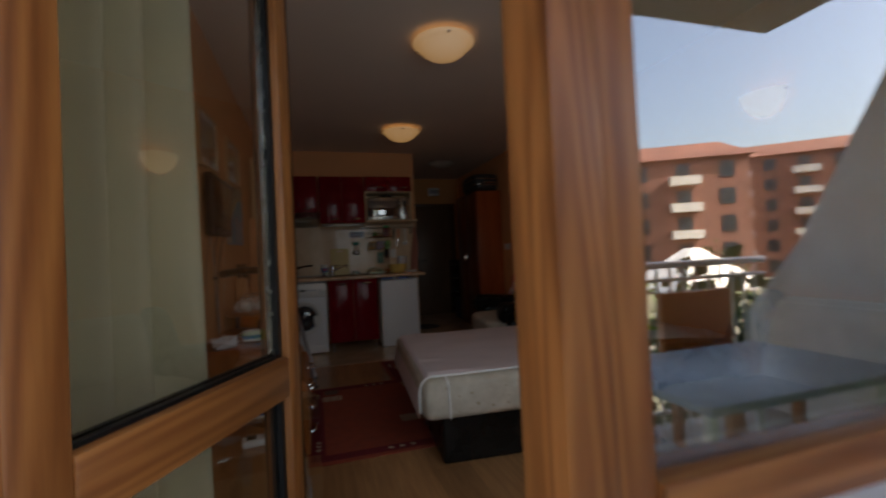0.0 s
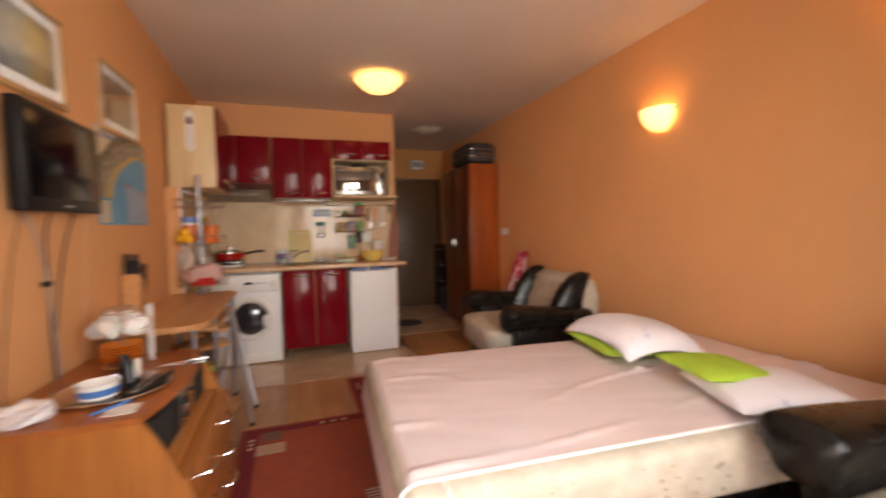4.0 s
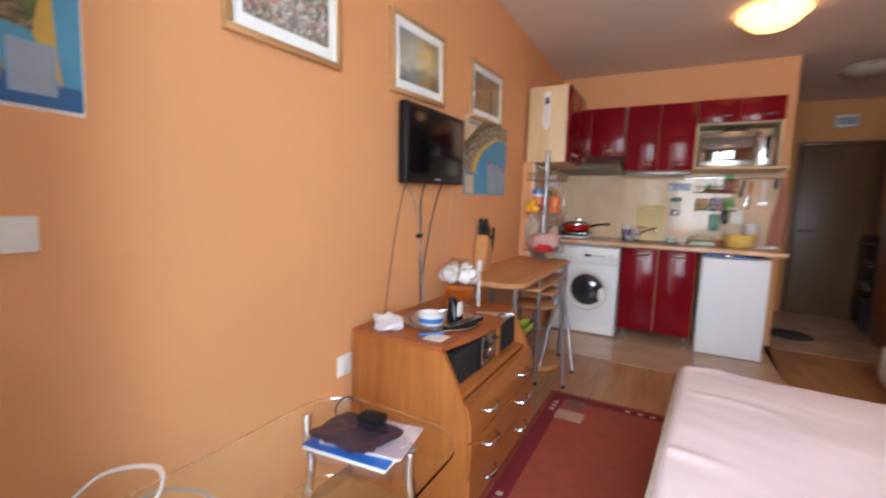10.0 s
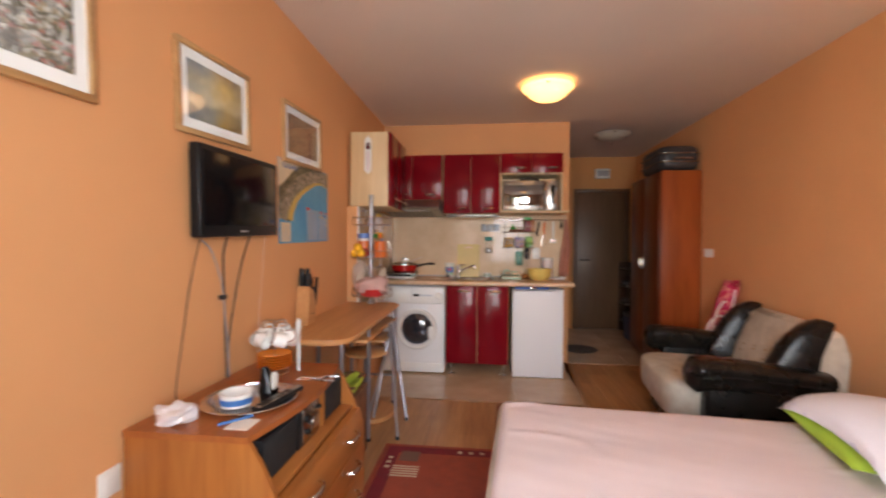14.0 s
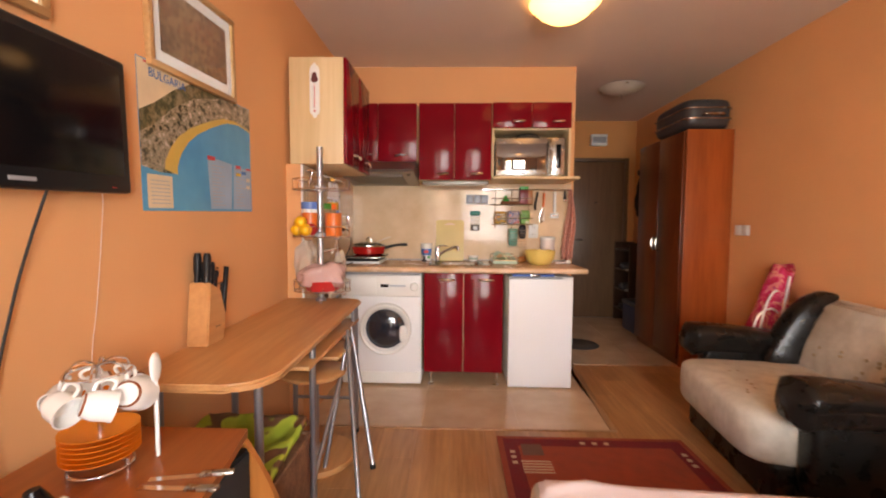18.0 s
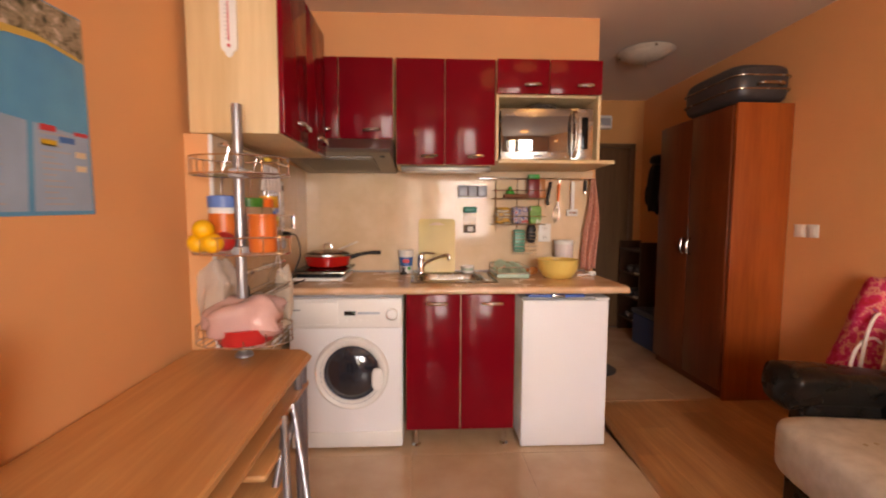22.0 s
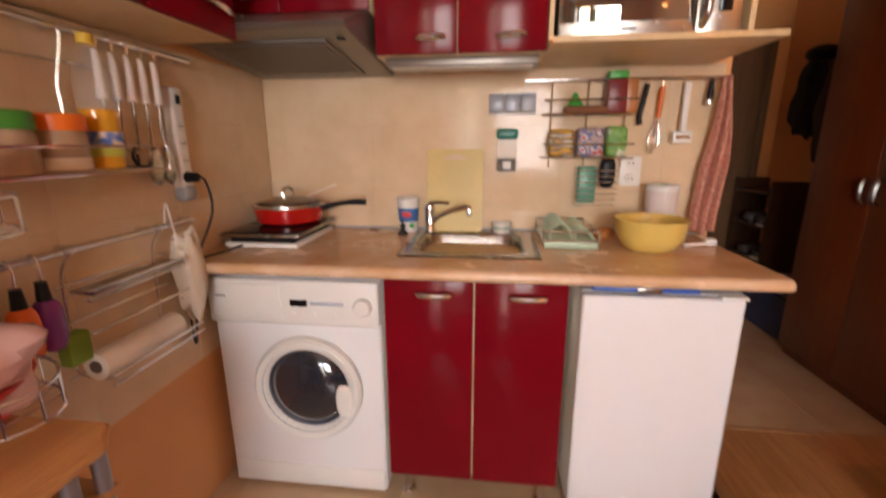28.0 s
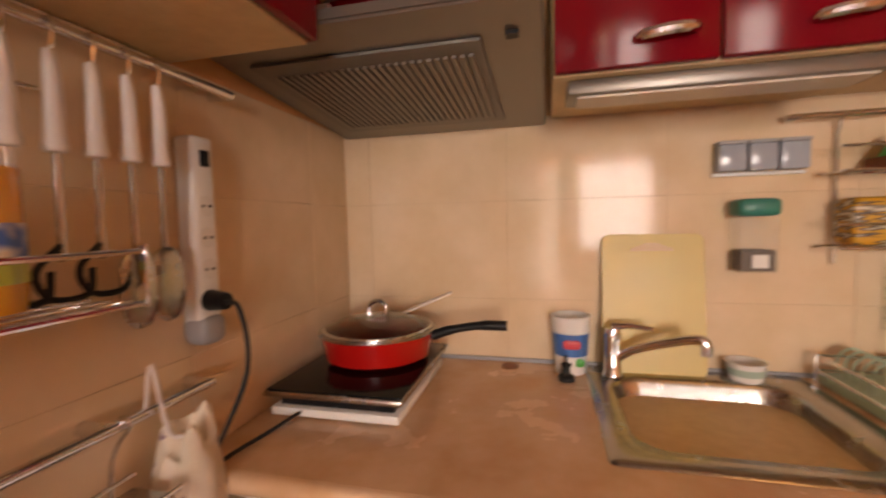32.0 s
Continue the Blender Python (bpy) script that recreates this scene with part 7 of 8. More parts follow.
GREEN_P = mat("green_plastic", (0.02, 0.35, 0.06), 0.35)
sq = thing("juicer", "green plastic juicer on the wire shelf", "juicer", (1.385, 6.49, 1.38))
part("cone", tube(B(), [(1.385, YB - 0.055, 1.38), (1.385, YB - 0.055, 1.41), (1.385, YB - 0.055, 1.455)], [0.034, 0.030, 0.005], 18), GREEN_P, sq)
wb = thing("wicker_basket", "small brown wicker basket on the wire shelf", "basket", (1.43, 6.49, 1.378))
part("body", box(B(), 1.345, 1.50, YB - 0.095, YB - 0.015, 1.379, 1.405, 0.008), mat("brown_wicker", (0.20, 0.07, 0.03), 0.8, fine=120, bumps=1.0), wb)
for x, w, cols, lb in ((1.535, 0.075, (0.20, 0.015, 0.015), "dark red food packet"), (1.585, 0.045, (0.45, 0.16, 0.05), "small reddish food packet")):
    single("food_packet", box(B(), x - w / 2, x + w / 2, YB - 0.09, YB - 0.03, 1.379, 1.50, 0.006), mat(lb.replace(" ", "_"), cols, 0.35), lb + " on the wire shelf", "packet", (x, YB - 0.06, 1.379), "food packets")
single("food_packet", box(B(), 1.50, 1.57, YB - 0.085, YB - 0.035, 1.502, 1.53, 0.004), GREEN_P, "green packet lying on other packets", "packet", (1.535, YB - 0.06, 1.502), "food packets")
MUSTARD = print_mat("mustard_black_packet", [(0.45, (0.60, 0.30, 0.03)), (0.52, (0.05, 0.03, 0.02)), (0.62, (0.62, 0.55, 0.42))], 28, 1, stretch=(0.4, 1, 3))
TRICOLOR = print_mat("red_blue_white_packet", [(0.42, (0.40, 0.30, 0.28)), (0.50, (0.03, 0.06, 0.25)), (0.56, (0.60, 0.58, 0.55)), (0.64, (0.50, 0.05, 0.05))], 26, 1)
GREENP = print_mat("green_white_packet", [(0.40, (0.10, 0.28, 0.05)), (0.58, (0.20, 0.42, 0.10)), (0.66, (0.70, 0.72, 0.62))], 20, 2)
for x0, x1, h, m, lb in ((1.290, 1.385, 0.105, MUSTARD, "mustard and black striped packet"), (1.398, 1.50, 0.11, TRICOLOR, "red, white and blue packet"), (1.508, 1.585, 0.115, GREENP, "green and white packet")):
    single("food_packet", cushion(B(), ((x0 + x1) / 2, YB - 0.058, 1.2145 + h / 2), (x1 - x0, 0.07, h), 0.3, 24, 12), m, lb + " on the wire shelf", "packet", ((x0 + x1) / 2, YB - 0.06, 1.2145), "food packets")
ct = thing("cutlery_basket", "green cutlery holder in a wire basket", "cutlery holder", (1.48, 6.5, 1.02))
part("cup", box(B(), 1.415, 1.485, YB - 0.075, YB - 0.01, 1.03, 1.175, 0.008), mat("sea_green_plastic", (0.05, 0.27, 0.18), 0.35), ct)
for k in range(7):
    z = 1.022 + k * 0.023
    part("wire", tube(B(), [(1.405, YB - 0.006, z), (1.405, YB - 0.082, z), (1.56, YB - 0.082, z), (1.56, YB - 0.006, z)], 0.0022, 6), CHROME, ct)
part("tool_grip", cushion(B(), (1.53, YB - 0.045, 1.15), (0.06, 0.05, 0.12), 0.6, 18, 10), BLACK_PLASTIC, ct)
so2 = thing("wall_socket", "white double wall socket on the tiles", "wall socket", (1.63, YB, 1.095))
part("plate", box(B(), 1.588, 1.672, YB - 0.010, YB, 1.095, 1.215, 0.004), WHITE_PLASTIC, so2)
for z in (1.125, 1.185):
    part("socket", tube(B(), [(1.63, YB - 0.010, z), (1.63, YB - 0.0125, z)], 0.020, 20), CERAMIC, so2)
    for dx_ in (-0.008, 0.008):
        part("pin_hole", tube(B(), [(1.63 + dx_, YB - 0.0125, z), (1.63 + dx_, YB - 0.0135, z)], 0.003, 8), BLACK_PLASTIC, so2)
pe = thing("peeler", "black-handled peeler hanging on the rail", "utensil", (1.65, 6.51, 1.33), "hanging utensils")
part("grip", tube(B(), smooth_path([(1.655, YB - 0.035, 1.485), (1.648, YB - 0.035, 1.44), (1.635, YB - 0.035, 1.37), (1.640, YB - 0.035, 1.335)], 4), 0.010, 10), BLACK_PLASTIC, pe)
wk = thing("whisk", "small whisk with orange handle on the rail", "whisk", (1.71, 6.51, 1.2), "hanging utensils")
part("grip", tube(B(), [(1.712, YB - 0.035, 1.475), (1.705, YB - 0.035, 1.36)], [0.011, 0.008], 10), ORANGE_LID, wk)
for a in (0.0, 1.05, 2.1):
    part("loop", tube(B(), smooth_path([(1.705, YB - 0.035, 1.36), (1.695 + 0.022 * math.cos(a), YB - 0.035 + 0.022 * math.sin(a), 1.27), (1.692, YB - 0.035, 1.225), (1.695 - 0.022 * math.cos(a), YB - 0.035 - 0.022 * math.sin(a), 1.27), (1.705, YB - 0.035, 1.36)], 5), 0.0014, 6), CHROME, wk)
part("hook", tube(B(), [(1.712, YB - 0.035, 1.475), (1.713, YB - 0.035, 1.515)], 0.0022, 6), CHROME, wk)
sl = thing("slicer", "white plastic slicer hanging on the rail", "slicer", (1.80, 6.51, 1.27), "hanging utensils")
part("handle", box(B(), 1.790, 1.812, YB - 0.045, YB - 0.025, 1.31, 1.49, 0.004), WHITE_PLASTIC, sl)
part("head", box(B(), 1.765, 1.835, YB - 0.048, YB - 0.022, 1.265, 1.31, 0.004), WHITE_PLASTIC, sl)
part("blade", box(B(), 1.775, 1.827, YB - 0.0495, YB - 0.0478, 1.28, 1.295), STEEL, sl)
bo = thing("bottle_opener", "small black and steel opener on the rail", "opener", (1.90, 6.51, 1.4), "hanging utensils")
part("body", tube(B(), [(1.885, YB - 0.036, 1.495), (1.885, YB - 0.036, 1.44), (1.884, YB - 0.036, 1.41)], [0.008, 0.012, 0.010], 10), BLACK_PLASTIC, bo)
part("ring", tube(B(), [(1.884, YB - 0.036, 1.425), (1.884, YB - 0.036, 1.41)], 0.0125, 12), CHROME, bo)
TOWEL = print_mat("salmon_checked_towel", [(0.35, (0.48, 0.17, 0.12)), (0.55, (0.60, 0.27, 0.20)), (0.7, (0.66, 0.38, 0.30))], 70, 3, rough=0.95)
bm = B()
rows = []
for j in range(25):
    v = j / 24
    z = 1.505 - 0.59 * v
    wdt = 0.025 + 0.07 * min(1, v * 1.8) * (1 - 0.35 * max(0, v - 0.55))
    cx = 1.925 - 0.010 * v + 0.010 * math.sin(v * 5)
    ring = []
    for i in range(37):
        u = i / 36
        w = u * 2 * math.pi
        ring.append((cx + wdt * (u - 0.5), YB - 0.055 + 0.020 * math.sin(w * 2.5 + v * 2) - 0.012 * math.cos(w * 1.2), z + 0.01 * math.sin(w * 1.3) * v))
    rows.append(ring)
ring_mesh(bm, rows, False, False)
tw = single("towel", bm, TOWEL, "salmon checked kitchen towel hanging on the rail", "towel", (1.91, 6.49, 0.92), sharp=80)
tw.modifiers.new("thickness", "SOLIDIFY").thickness = 0.004

# ---- on the worktop ----
CT = 0.8955
hb = thing("cooking_plate", "portable induction cooking plate with black glass", "cooking plate", (0.24, 6.30, CT))
part("base", box(B(), 0.105, 0.382, 6.115, 6.47, CT + 0.004, CT + 0.022, 0.004), WHITE_PLASTIC, hb, "white lower body")
part("body", box(B(), 0.120, 0.367, 6.13, 6.46, CT + 0.022, CT + 0.045), BLACK_PLASTIC, hb)
part("bezel", box(B(), 0.095, 0.392, 6.105, 6.49, CT + 0.045, CT + 0.056, 0.003), STEEL, hb)
part("glass", box(B(), 0.099, 0.388, 6.112, 6.486, CT + 0.056, CT + 0.0595, 0.001), BLACK_GLOSS, hb, "glossy black cooking glass")
for x in (0.12, 0.36):
    for y in (6.14, 6.45):
        part("foot", disc(B(), (x, y, CT), (x, y, CT + 0.006), 0.012), RUBBER, hb)
PAN_RED = mat("red_enamel_pan", (0.50, 0.012, 0.010), 0.2, vary=0.06, bumps=0.02, coat=0.5)
PANC = (0.250, 6.345, CT + 0.060)
pn = thing("frying_pan", "red frying pan with glass lid and black handle", "frying pan", PANC)
part("body", lathe(B(), [(0, 0.0), (0.105, 0.0), (0.128, 0.012), (0.138, 0.066), (0.143, 0.070), (0.135, 0.070), (0.124, 0.016), (0, 0.005)], PANC, 40), PAN_RED, pn)
part("rim", lathe(B(), [(0.134, 0.0695), (0.144, 0.0695), (0.144, 0.074), (0.134, 0.074)], PANC, 40), STEEL, pn)
part("handle", tube(B(), smooth_path([(PANC[0] + 0.135, PANC[1] + 0.01, CT + 0.115), (PANC[0] + 0.18, PANC[1] + 0.015, CT + 0.130), (PANC[0] + 0.25, PANC[1] + 0.02, CT + 0.142), (PANC[0] + 0.315, PANC[1] + 0.025, CT + 0.142)], 5), [0.012] * 6 + [0.010] * 5 + [0.012] * 5, 12), BLACK_PLASTIC, pn)
pnl = thing("pan_lid", "domed glass pan lid with steel knob", "pan lid", (PANC[0], PANC[1], CT + 0.134))
lidg = part("glass", lathe(B(), [(0.132, 0.0), (0.125, 0.008), (0.09, 0.022), (0.05, 0.030), (0.0, 0.033), (0.0, 0.030), (0.05, 0.027), (0.09, 0.019), (0.122, 0.006), (0.1315, 0.0)], (PANC[0], PANC[1], CT + 0.134), 36), glass("smoky_lid_glass", (0.55, 0.5, 0.48)), pnl)
part("rim", lathe(B(), [(0.128, 0.0), (0.136, 0.0), (0.136, 0.006), (0.128, 0.006)], (PANC[0], PANC[1], CT + 0.134), 36), CHROME, pnl)
part("knob", tube(B(), smooth_path([(PANC[0] - 0.022, PANC[1], CT + 0.166), (PANC[0] - 0.022, PANC[1], CT + 0.188), (PANC[0], PANC[1], CT + 0.200), (PANC[0] + 0.022, PANC[1], CT + 0.188), (PANC[0] + 0.022, PANC[1], CT + 0.166)], 5), 0.005, 8), CHROME, pnl)
single("spatula", box(B(), 0.0, 0.14, -0.012, 0.012, 0.0, 0.006, 0.003), WHITE_HANDLE, "pale spatula resting in the pan", "spatula").matrix_basis = pose(PANC[0] + 0.06, PANC[1] + 0.08, CT + 0.15, 0, -22, 12)
cb = thing("cutting_board", "yellow plastic cutting board leaning on tiles", "cutting board", (0.915, 6.52, CT))
bm = extrude_outline(B(), [(x, 0.0, z) for x, z in [(p[0], p[1]) for p in rrect(0.914, CT + 0.174, 0.119, 0.174, 0.02, 0, 5)]], (0, 0.008, 0))
for v in bm.verts:
    v.co.y += YB - 0.055 + 0.045 * (v.co.z - CT) / 0.344
part("board", bm, mat("butter_yellow_plastic", (0.62, 0.46, 0.16), 0.4, vary=0.05), cb)
bm = extrude_outline(B(), [(0.914 + x, 0, CT + z) for x, z in ((-0.050, 0.306), (0.050, 0.306), (0.046, 0.313), (0.012, 0.326), (-0.012, 0.326), (-0.046, 0.313))], (0, -0.0012, 0))
for v in bm.verts:
    v.co.y += YB - 0.0552 + 0.045 * (v.co.z - CT) / 0.344
part("grip_slot", bm, WALL_TILE, cb, "long grip slot")
yc = thing("yoghurt_cup", "white cup with blue and red label by the tap", "cup", (0.715, 6.49, CT))
at = (0.715, 6.492, CT)
part("body", lathe(B(), [(0, 0), (0.036, 0), (0.038, 0.004), (0.047, 0.140), (0.050, 0.146), (0.046, 0.148), (0.043, 0.142), (0.034, 0.01), (0, 0.008)], at, 28), WHITE_PLASTIC, yc)
part("label_band", lathe(B(), [(0.0412, 0.048), (0.0452, 0.105)], at, 28), INK_BLUE, yc, "blue label band")
part("label_patch", cushion(B(), (0.716, 6.4495, CT + 0.080), (0.044, 0.006, 0.024), 0.6, 14, 8), INK_RED, yc, "red label patch")
part("label_leaf", cushion(B(), (0.735, 6.4555, CT + 0.034), (0.026, 0.006, 0.022), 0.9, 14, 8), GREEN_P, yc, "green leaf print")
tm = thing("stopper", "black sink stopper standing on the worktop", "stopper", (0.70, 6.425, CT))
part("base", lathe(B(), [(0, 0), (0.020, 0), (0.021, 0.010), (0.010, 0.016), (0.008, 0.03), (0.013, 0.04), (0, 0.046)], (0.702, 6.425, CT), 18), RUBBER, tm)
part("ring", tube(B(), [(0.702, 6.425 + 0.010 * math.cos(a), CT + 0.050 + 0.010 * math.sin(a)) for a in [2 * math.pi * k / 14 for k in range(15)]], 0.0022, 6), RUBBER, tm)
ta = thing("dish", "small glass dish with white cream behind the sink", "dish", (1.10, 6.5, CT))
part("body", lathe(B(), [(0, 0), (0.035, 0), (0.042, 0.04), (0.044, 0.045), (0.039, 0.045), (0.034, 0.006), (0, 0.005)], (1.115, 6.505, CT), 24), CERAMIC, ta)
part("band", lathe(B(), [(0.0385, 0.015), (0.0415, 0.032)], (1.115, 6.505, CT), 24), mat("pale_green_band", (0.35, 0.48, 0.40), 0.4), ta)
single("drain_cap", lathe(B(), [(0, 0), (0.022, 0), (0.022, 0.003), (0, 0.004)], (0.56, 6.50, CT), 18), mat("brown_plug", (0.22, 0.08, 0.03), 0.5), "brown plug in the worktop", "plug", (0.56, 6.50, CT))
RACK_GREEN = mat("pale_green_plastic", (0.42, 0.58, 0.45), 0.35)
dk = thing("dish_rack", "chrome wire dish rack with pale green tray", "dish rack", (1.355, 6.36, CT))
part("drip_tray", box(B(), 1.262, 1.452, 6.225, 6.51, CT + 0.001, CT + 0.028, 0.006), RACK_GREEN, dk)
for z in (0.03, 0.065):
    part("frame", tube(B(), [(1.260, 6.222, CT + z), (1.454, 6.222, CT + z), (1.454, 6.512, CT + z), (1.260, 6.512, CT + z), (1.260, 6.222, CT + z)], 0.003, 6), CHROME, dk)
for x, y in ((1.26, 6.222), (1.454, 6.222), (1.26, 6.512), (1.454, 6.512)):
    part("post", tube(B(), [(x, y, CT), (x, y, CT + 0.068)], 0.003, 6), CHROME, dk)
for k in range(10):
    y = 6.235 + k * 0.027
    part("loop", tube(B(), smooth_path([(1.285, y, CT + 0.03), (1.292, y + 0.018, CT + 0.065), (1.325, y + 0.028, CT + 0.085), (1.358, y + 0.018, CT + 0.065), (1.362, y, CT + 0.03)], 4), 0.0026, 6), RACK_GREEN, dk)
    part("loop", tube(B(), smooth_path([(1.372, y, CT + 0.03), (1.378, y + 0.016, CT + 0.055), (1.405, y + 0.024, CT + 0.072), (1.430, y + 0.016, CT + 0.055), (1.436, y, CT + 0.03)], 4), 0.0026, 6), RACK_GREEN, dk)

yb = thing("mixing_bowl", "pale yellow plastic mixing bowl", "bowl", (1.635, 6.26, CT))
part("bowl", lathe(B(), [(0, 0), (0.07, 0.0), (0.085, 0.008), (0.112, 0.05), (0.120, 0.105), (0.124, 0.112), (0.118, 0.112), (0.108, 0.052), (0.08, 0.012), (0, 0.008)], (1.635, 6.265, CT), 44), mat("pale_yellow_plastic", (0.78, 0.56, 0.16), 0.35, vary=0.04), yb)
cn = thing("canister", "whitish plastic canister with slotted lid", "canister", (1.74, 6.45, CT))
part("body", lathe(B(), [(0, 0), (0.052, 0), (0.056, 0.01), (0.060, 0.19), (0, 0.19)], (1.735, 6.465, CT), 28), mat("pinkish_white_plastic", (0.74, 0.66, 0.64), 0.4), cn)
part("lid", lathe(B(), [(0, 0.190), (0.063, 0.190), (0.063, 0.208), (0.055, 0.215), (0, 0.216)], (1.735, 6.465, CT), 28), WHITE_PLASTIC, cn)
part("slot", box(B(), 1.715, 1.755, 6.40, 6.425, CT + 0.2155, CT + 0.217), GREY_PLASTIC, cn)
ON = mat("onion_skin", (0.42, 0.14, 0.03), 0.5)
for k, (x, y) in enumerate(((1.495, 6.37), (1.525, 6.41))):
    single("onion", cushion(B(), (x, y, CT + 0.026), (0.06, 0.06, 0.052), 1.0, 18, 12), ON, "brown onion lying beside the bowl", "onion", (x, y, CT), "onions")
gr = thing("garlic_press", "steel hand tool lying at the worktop end", "tool", (1.83, 6.32, CT))
part("handle", tube(B(), [(1.77, 6.30, CT + 0.008), (1.86, 6.33, CT + 0.010)], 0.007, 8), WHITE_HANDLE, gr)
part("head", cushion(B(), (1.875, 6.335, CT + 0.015), (0.045, 0.035, 0.030), 0.6, 16, 10), CERAMIC, gr)

SHIFT = Vector((0.0, 0.0, 0.0))
# thermometer on the cabinet end
thm = thing("thermometer", "white souvenir thermometer on the cabinet end", "thermometer", (0.176, 5.315, 1.81))
edge = [(0.148, 1.845), (0.152, 1.832), (0.162, 1.828), (0.166, 1.815), (0.176, 1.808), (0.186, 1.815), (0.190, 1.828), (0.200, 1.832), (0.204, 1.845), (0.204, 2.075), (0.198, 2.095), (0.186, 2.105), (0.176, 2.120), (0.166, 2.105), (0.154, 2.095), (0.148, 2.075)]
part("board", extrude_outline(B(), [(x, 5.3175, z) for x, z in edge], (0, -0.005, 0)), WHITE_PLASTIC, thm)
part("emblem", extrude_outline(B(), [(0.176 + 0.019 * math.cos(a) * (1.25 if math.sin(a) < 0 else 0.85), 5.3123, 2.035 + 0.030 * math.sin(a)) for a in [2 * math.pi * k / 16 for k in range(16)]], (0, -0.0012, 0)), mat("dark_red_print", (0.14, 0.03, 0.03), 0.4), thm, "dark red printed emblem")
part("tube", tube(B(), [(0.176, 5.3118, 1.865), (0.176, 5.3118, 1.995)], 0.0022, 8), INK_RED, thm, "thin red glass tube")
for k in range(9):
    part("scale_mark", box(B(), 0.164, 0.173, 5.3115, 5.3124, 1.87 + k * 0.014, 1.8735 + k * 0.014), INK_GREY, thm)
part("bulb", disc(B(), (0.176, 5.3124, 1.848), (0.176, 5.3105, 1.848), 0.006, 12), INK_RED, thm)

# ---- glass table things ----
GTZ = 0.4405
BRIGHT_BLUE = mat("bright_blue_cover", (0.03, 0.16, 0.55), 0.25, vary=0.08)
mz = thing("magazine", "bright blue magazine lying on the glass table", "magazine", (0, 0, 0), "magazines")
part("pages", box(B(), -0.14, 0.14, -0.10, 0.10, 0.0005, 0.012, 0.001), PAPER, mz, "white page edges")
part("cover", box(B(), -0.142, 0.142, -0.102, 0.102, 0.012, 0.0135), BRIGHT_BLUE, mz, "blue cover")
mz.matrix_basis = pose(0.35, 2.82, GTZ, 0, 0, 6)
m2 = thing("magazine", "pale lilac magazine lying on a blue one", "magazine", (0, 0, 0), "magazines")
part("pages", box(B(), -0.13, 0.13, -0.09, 0.09, 0.0005, 0.008, 0.001), PAPER, m2, "white page edges")
part("cover", box(B(), -0.132, 0.132, -0.092, 0.092, 0.008, 0.0092), print_mat("lilac_cover", [(0.46, (0.70, 0.62, 0.64)), (0.54, (0.50, 0.42, 0.48))], 8, 3, rough=0.25), m2, "lilac cover")
m2.matrix_basis = pose(0.372, 2.848, GTZ + 0.0137, 0, 0, 10)
single("pouch", cushion(B(), (0.335, 2.82, GTZ + 0.034), (0.20, 0.17, 0.022), 0.5, 28, 12, 0.5, 2.0), mat("dark_violet_film", (0.045, 0.032, 0.055), 0.25, fine=40, bumps=1.0, dist=0.006), "crumpled dark violet plastic pouch on magazines", "pouch", (0.335, 2.82, GTZ + 0.024))
ch = thing("charger", "black charger with cable on the magazines", "charger", (0.35, 2.87, GTZ + 0.045))
part("body", box(B(), 0.31, 0.39, 2.84, 2.90, GTZ + 0.045, GTZ + 0.072, 0.006), BLACK_PLASTIC, ch)
part("cable", tube(B(), smooth_path([(0.31, 2.87, GTZ + 0.06), (0.27, 2.91, GTZ + 0.07), (0.23, 2.89, GTZ + 0.09), (0.22, 2.85, GTZ + 0.07), (0.25, 2.82, GTZ + 0.052)], 6), 0.0025, 6), RUBBER, ch)
ph = thing("handset", "white telephone handset lying on the glass table", "telephone", (0, 0, 0))
part("body", box(B(), -0.028, 0.028, -0.075, 0.075, 0.0005, 0.026, 0.008), WHITE_PLASTIC, ph)
part("display", box(B(), -0.018, 0.018, 0.028, 0.060, 0.0262, 0.0275), BLACK_GLOSS, ph)
for i in range(3):
    for j in range(4):
        part("button", box(B(), -0.018 + i * 0.013, -0.009 + i * 0.013, -0.055 + j * 0.018, -0.045 + j * 0.018, 0.026, 0.0278), GREY_PLASTIC, ph)
ph.matrix_basis = pose(0.405, 2.452, GTZ, 0, 0, 100)
single("banknote", box(B(), 0.42, 0.55, 2.505, 2.570, GTZ, GTZ + 0.001), print_mat("tan_note", [(0.4, (0.40, 0.30, 0.18)), (0.6, (0.55, 0.45, 0.30))], 30, 4), "tan printed paper slip on the glass table", "paper", (0.48, 2.54, GTZ))
ex = thing("extension_socket", "white extension socket with cables on the glass table", "power strip", (0.16, 2.12, GTZ))
part("body", box(B(), 0.11, 0.17, 1.98, 2.30, GTZ, GTZ + 0.035, 0.006), WHITE_PLASTIC, ex)
for k in range(4):
    part("socket", tube(B(), [(0.14, 2.02 + k * 0.07, GTZ + 0.035), (0.14, 2.02 + k * 0.07, GTZ + 0.0365)], 0.019, 18), GREY_PLASTIC, ex)
part("switch", box(B(), 0.13, 0.15, 2.265, 2.285, GTZ + 0.035, GTZ + 0.042), INK_RED, ex, "red rocker switch")
part("cable", tube(B(), smooth_path([(0.14, 2.29, GTZ + 0.03), (0.16, 2.34, GTZ + 0.06), (0.12, 2.36, GTZ + 0.10), (0.06, 2.28, GTZ + 0.11), (0.05, 2.20, GTZ + 0.06), (0.09, 2.16, GTZ + 0.04)], 6), 0.004, 8), WHITE_PLASTIC, ex)
part("cable", tube(B(), smooth_path([(0.08, 2.25, GTZ + 0.004), (0.10, 2.36, GTZ + 0.03), (0.16, 2.42, GTZ + 0.02), (0.22, 2.44, GTZ + 0.004)], 6), 0.003, 8), GREY_PLASTIC, ex)

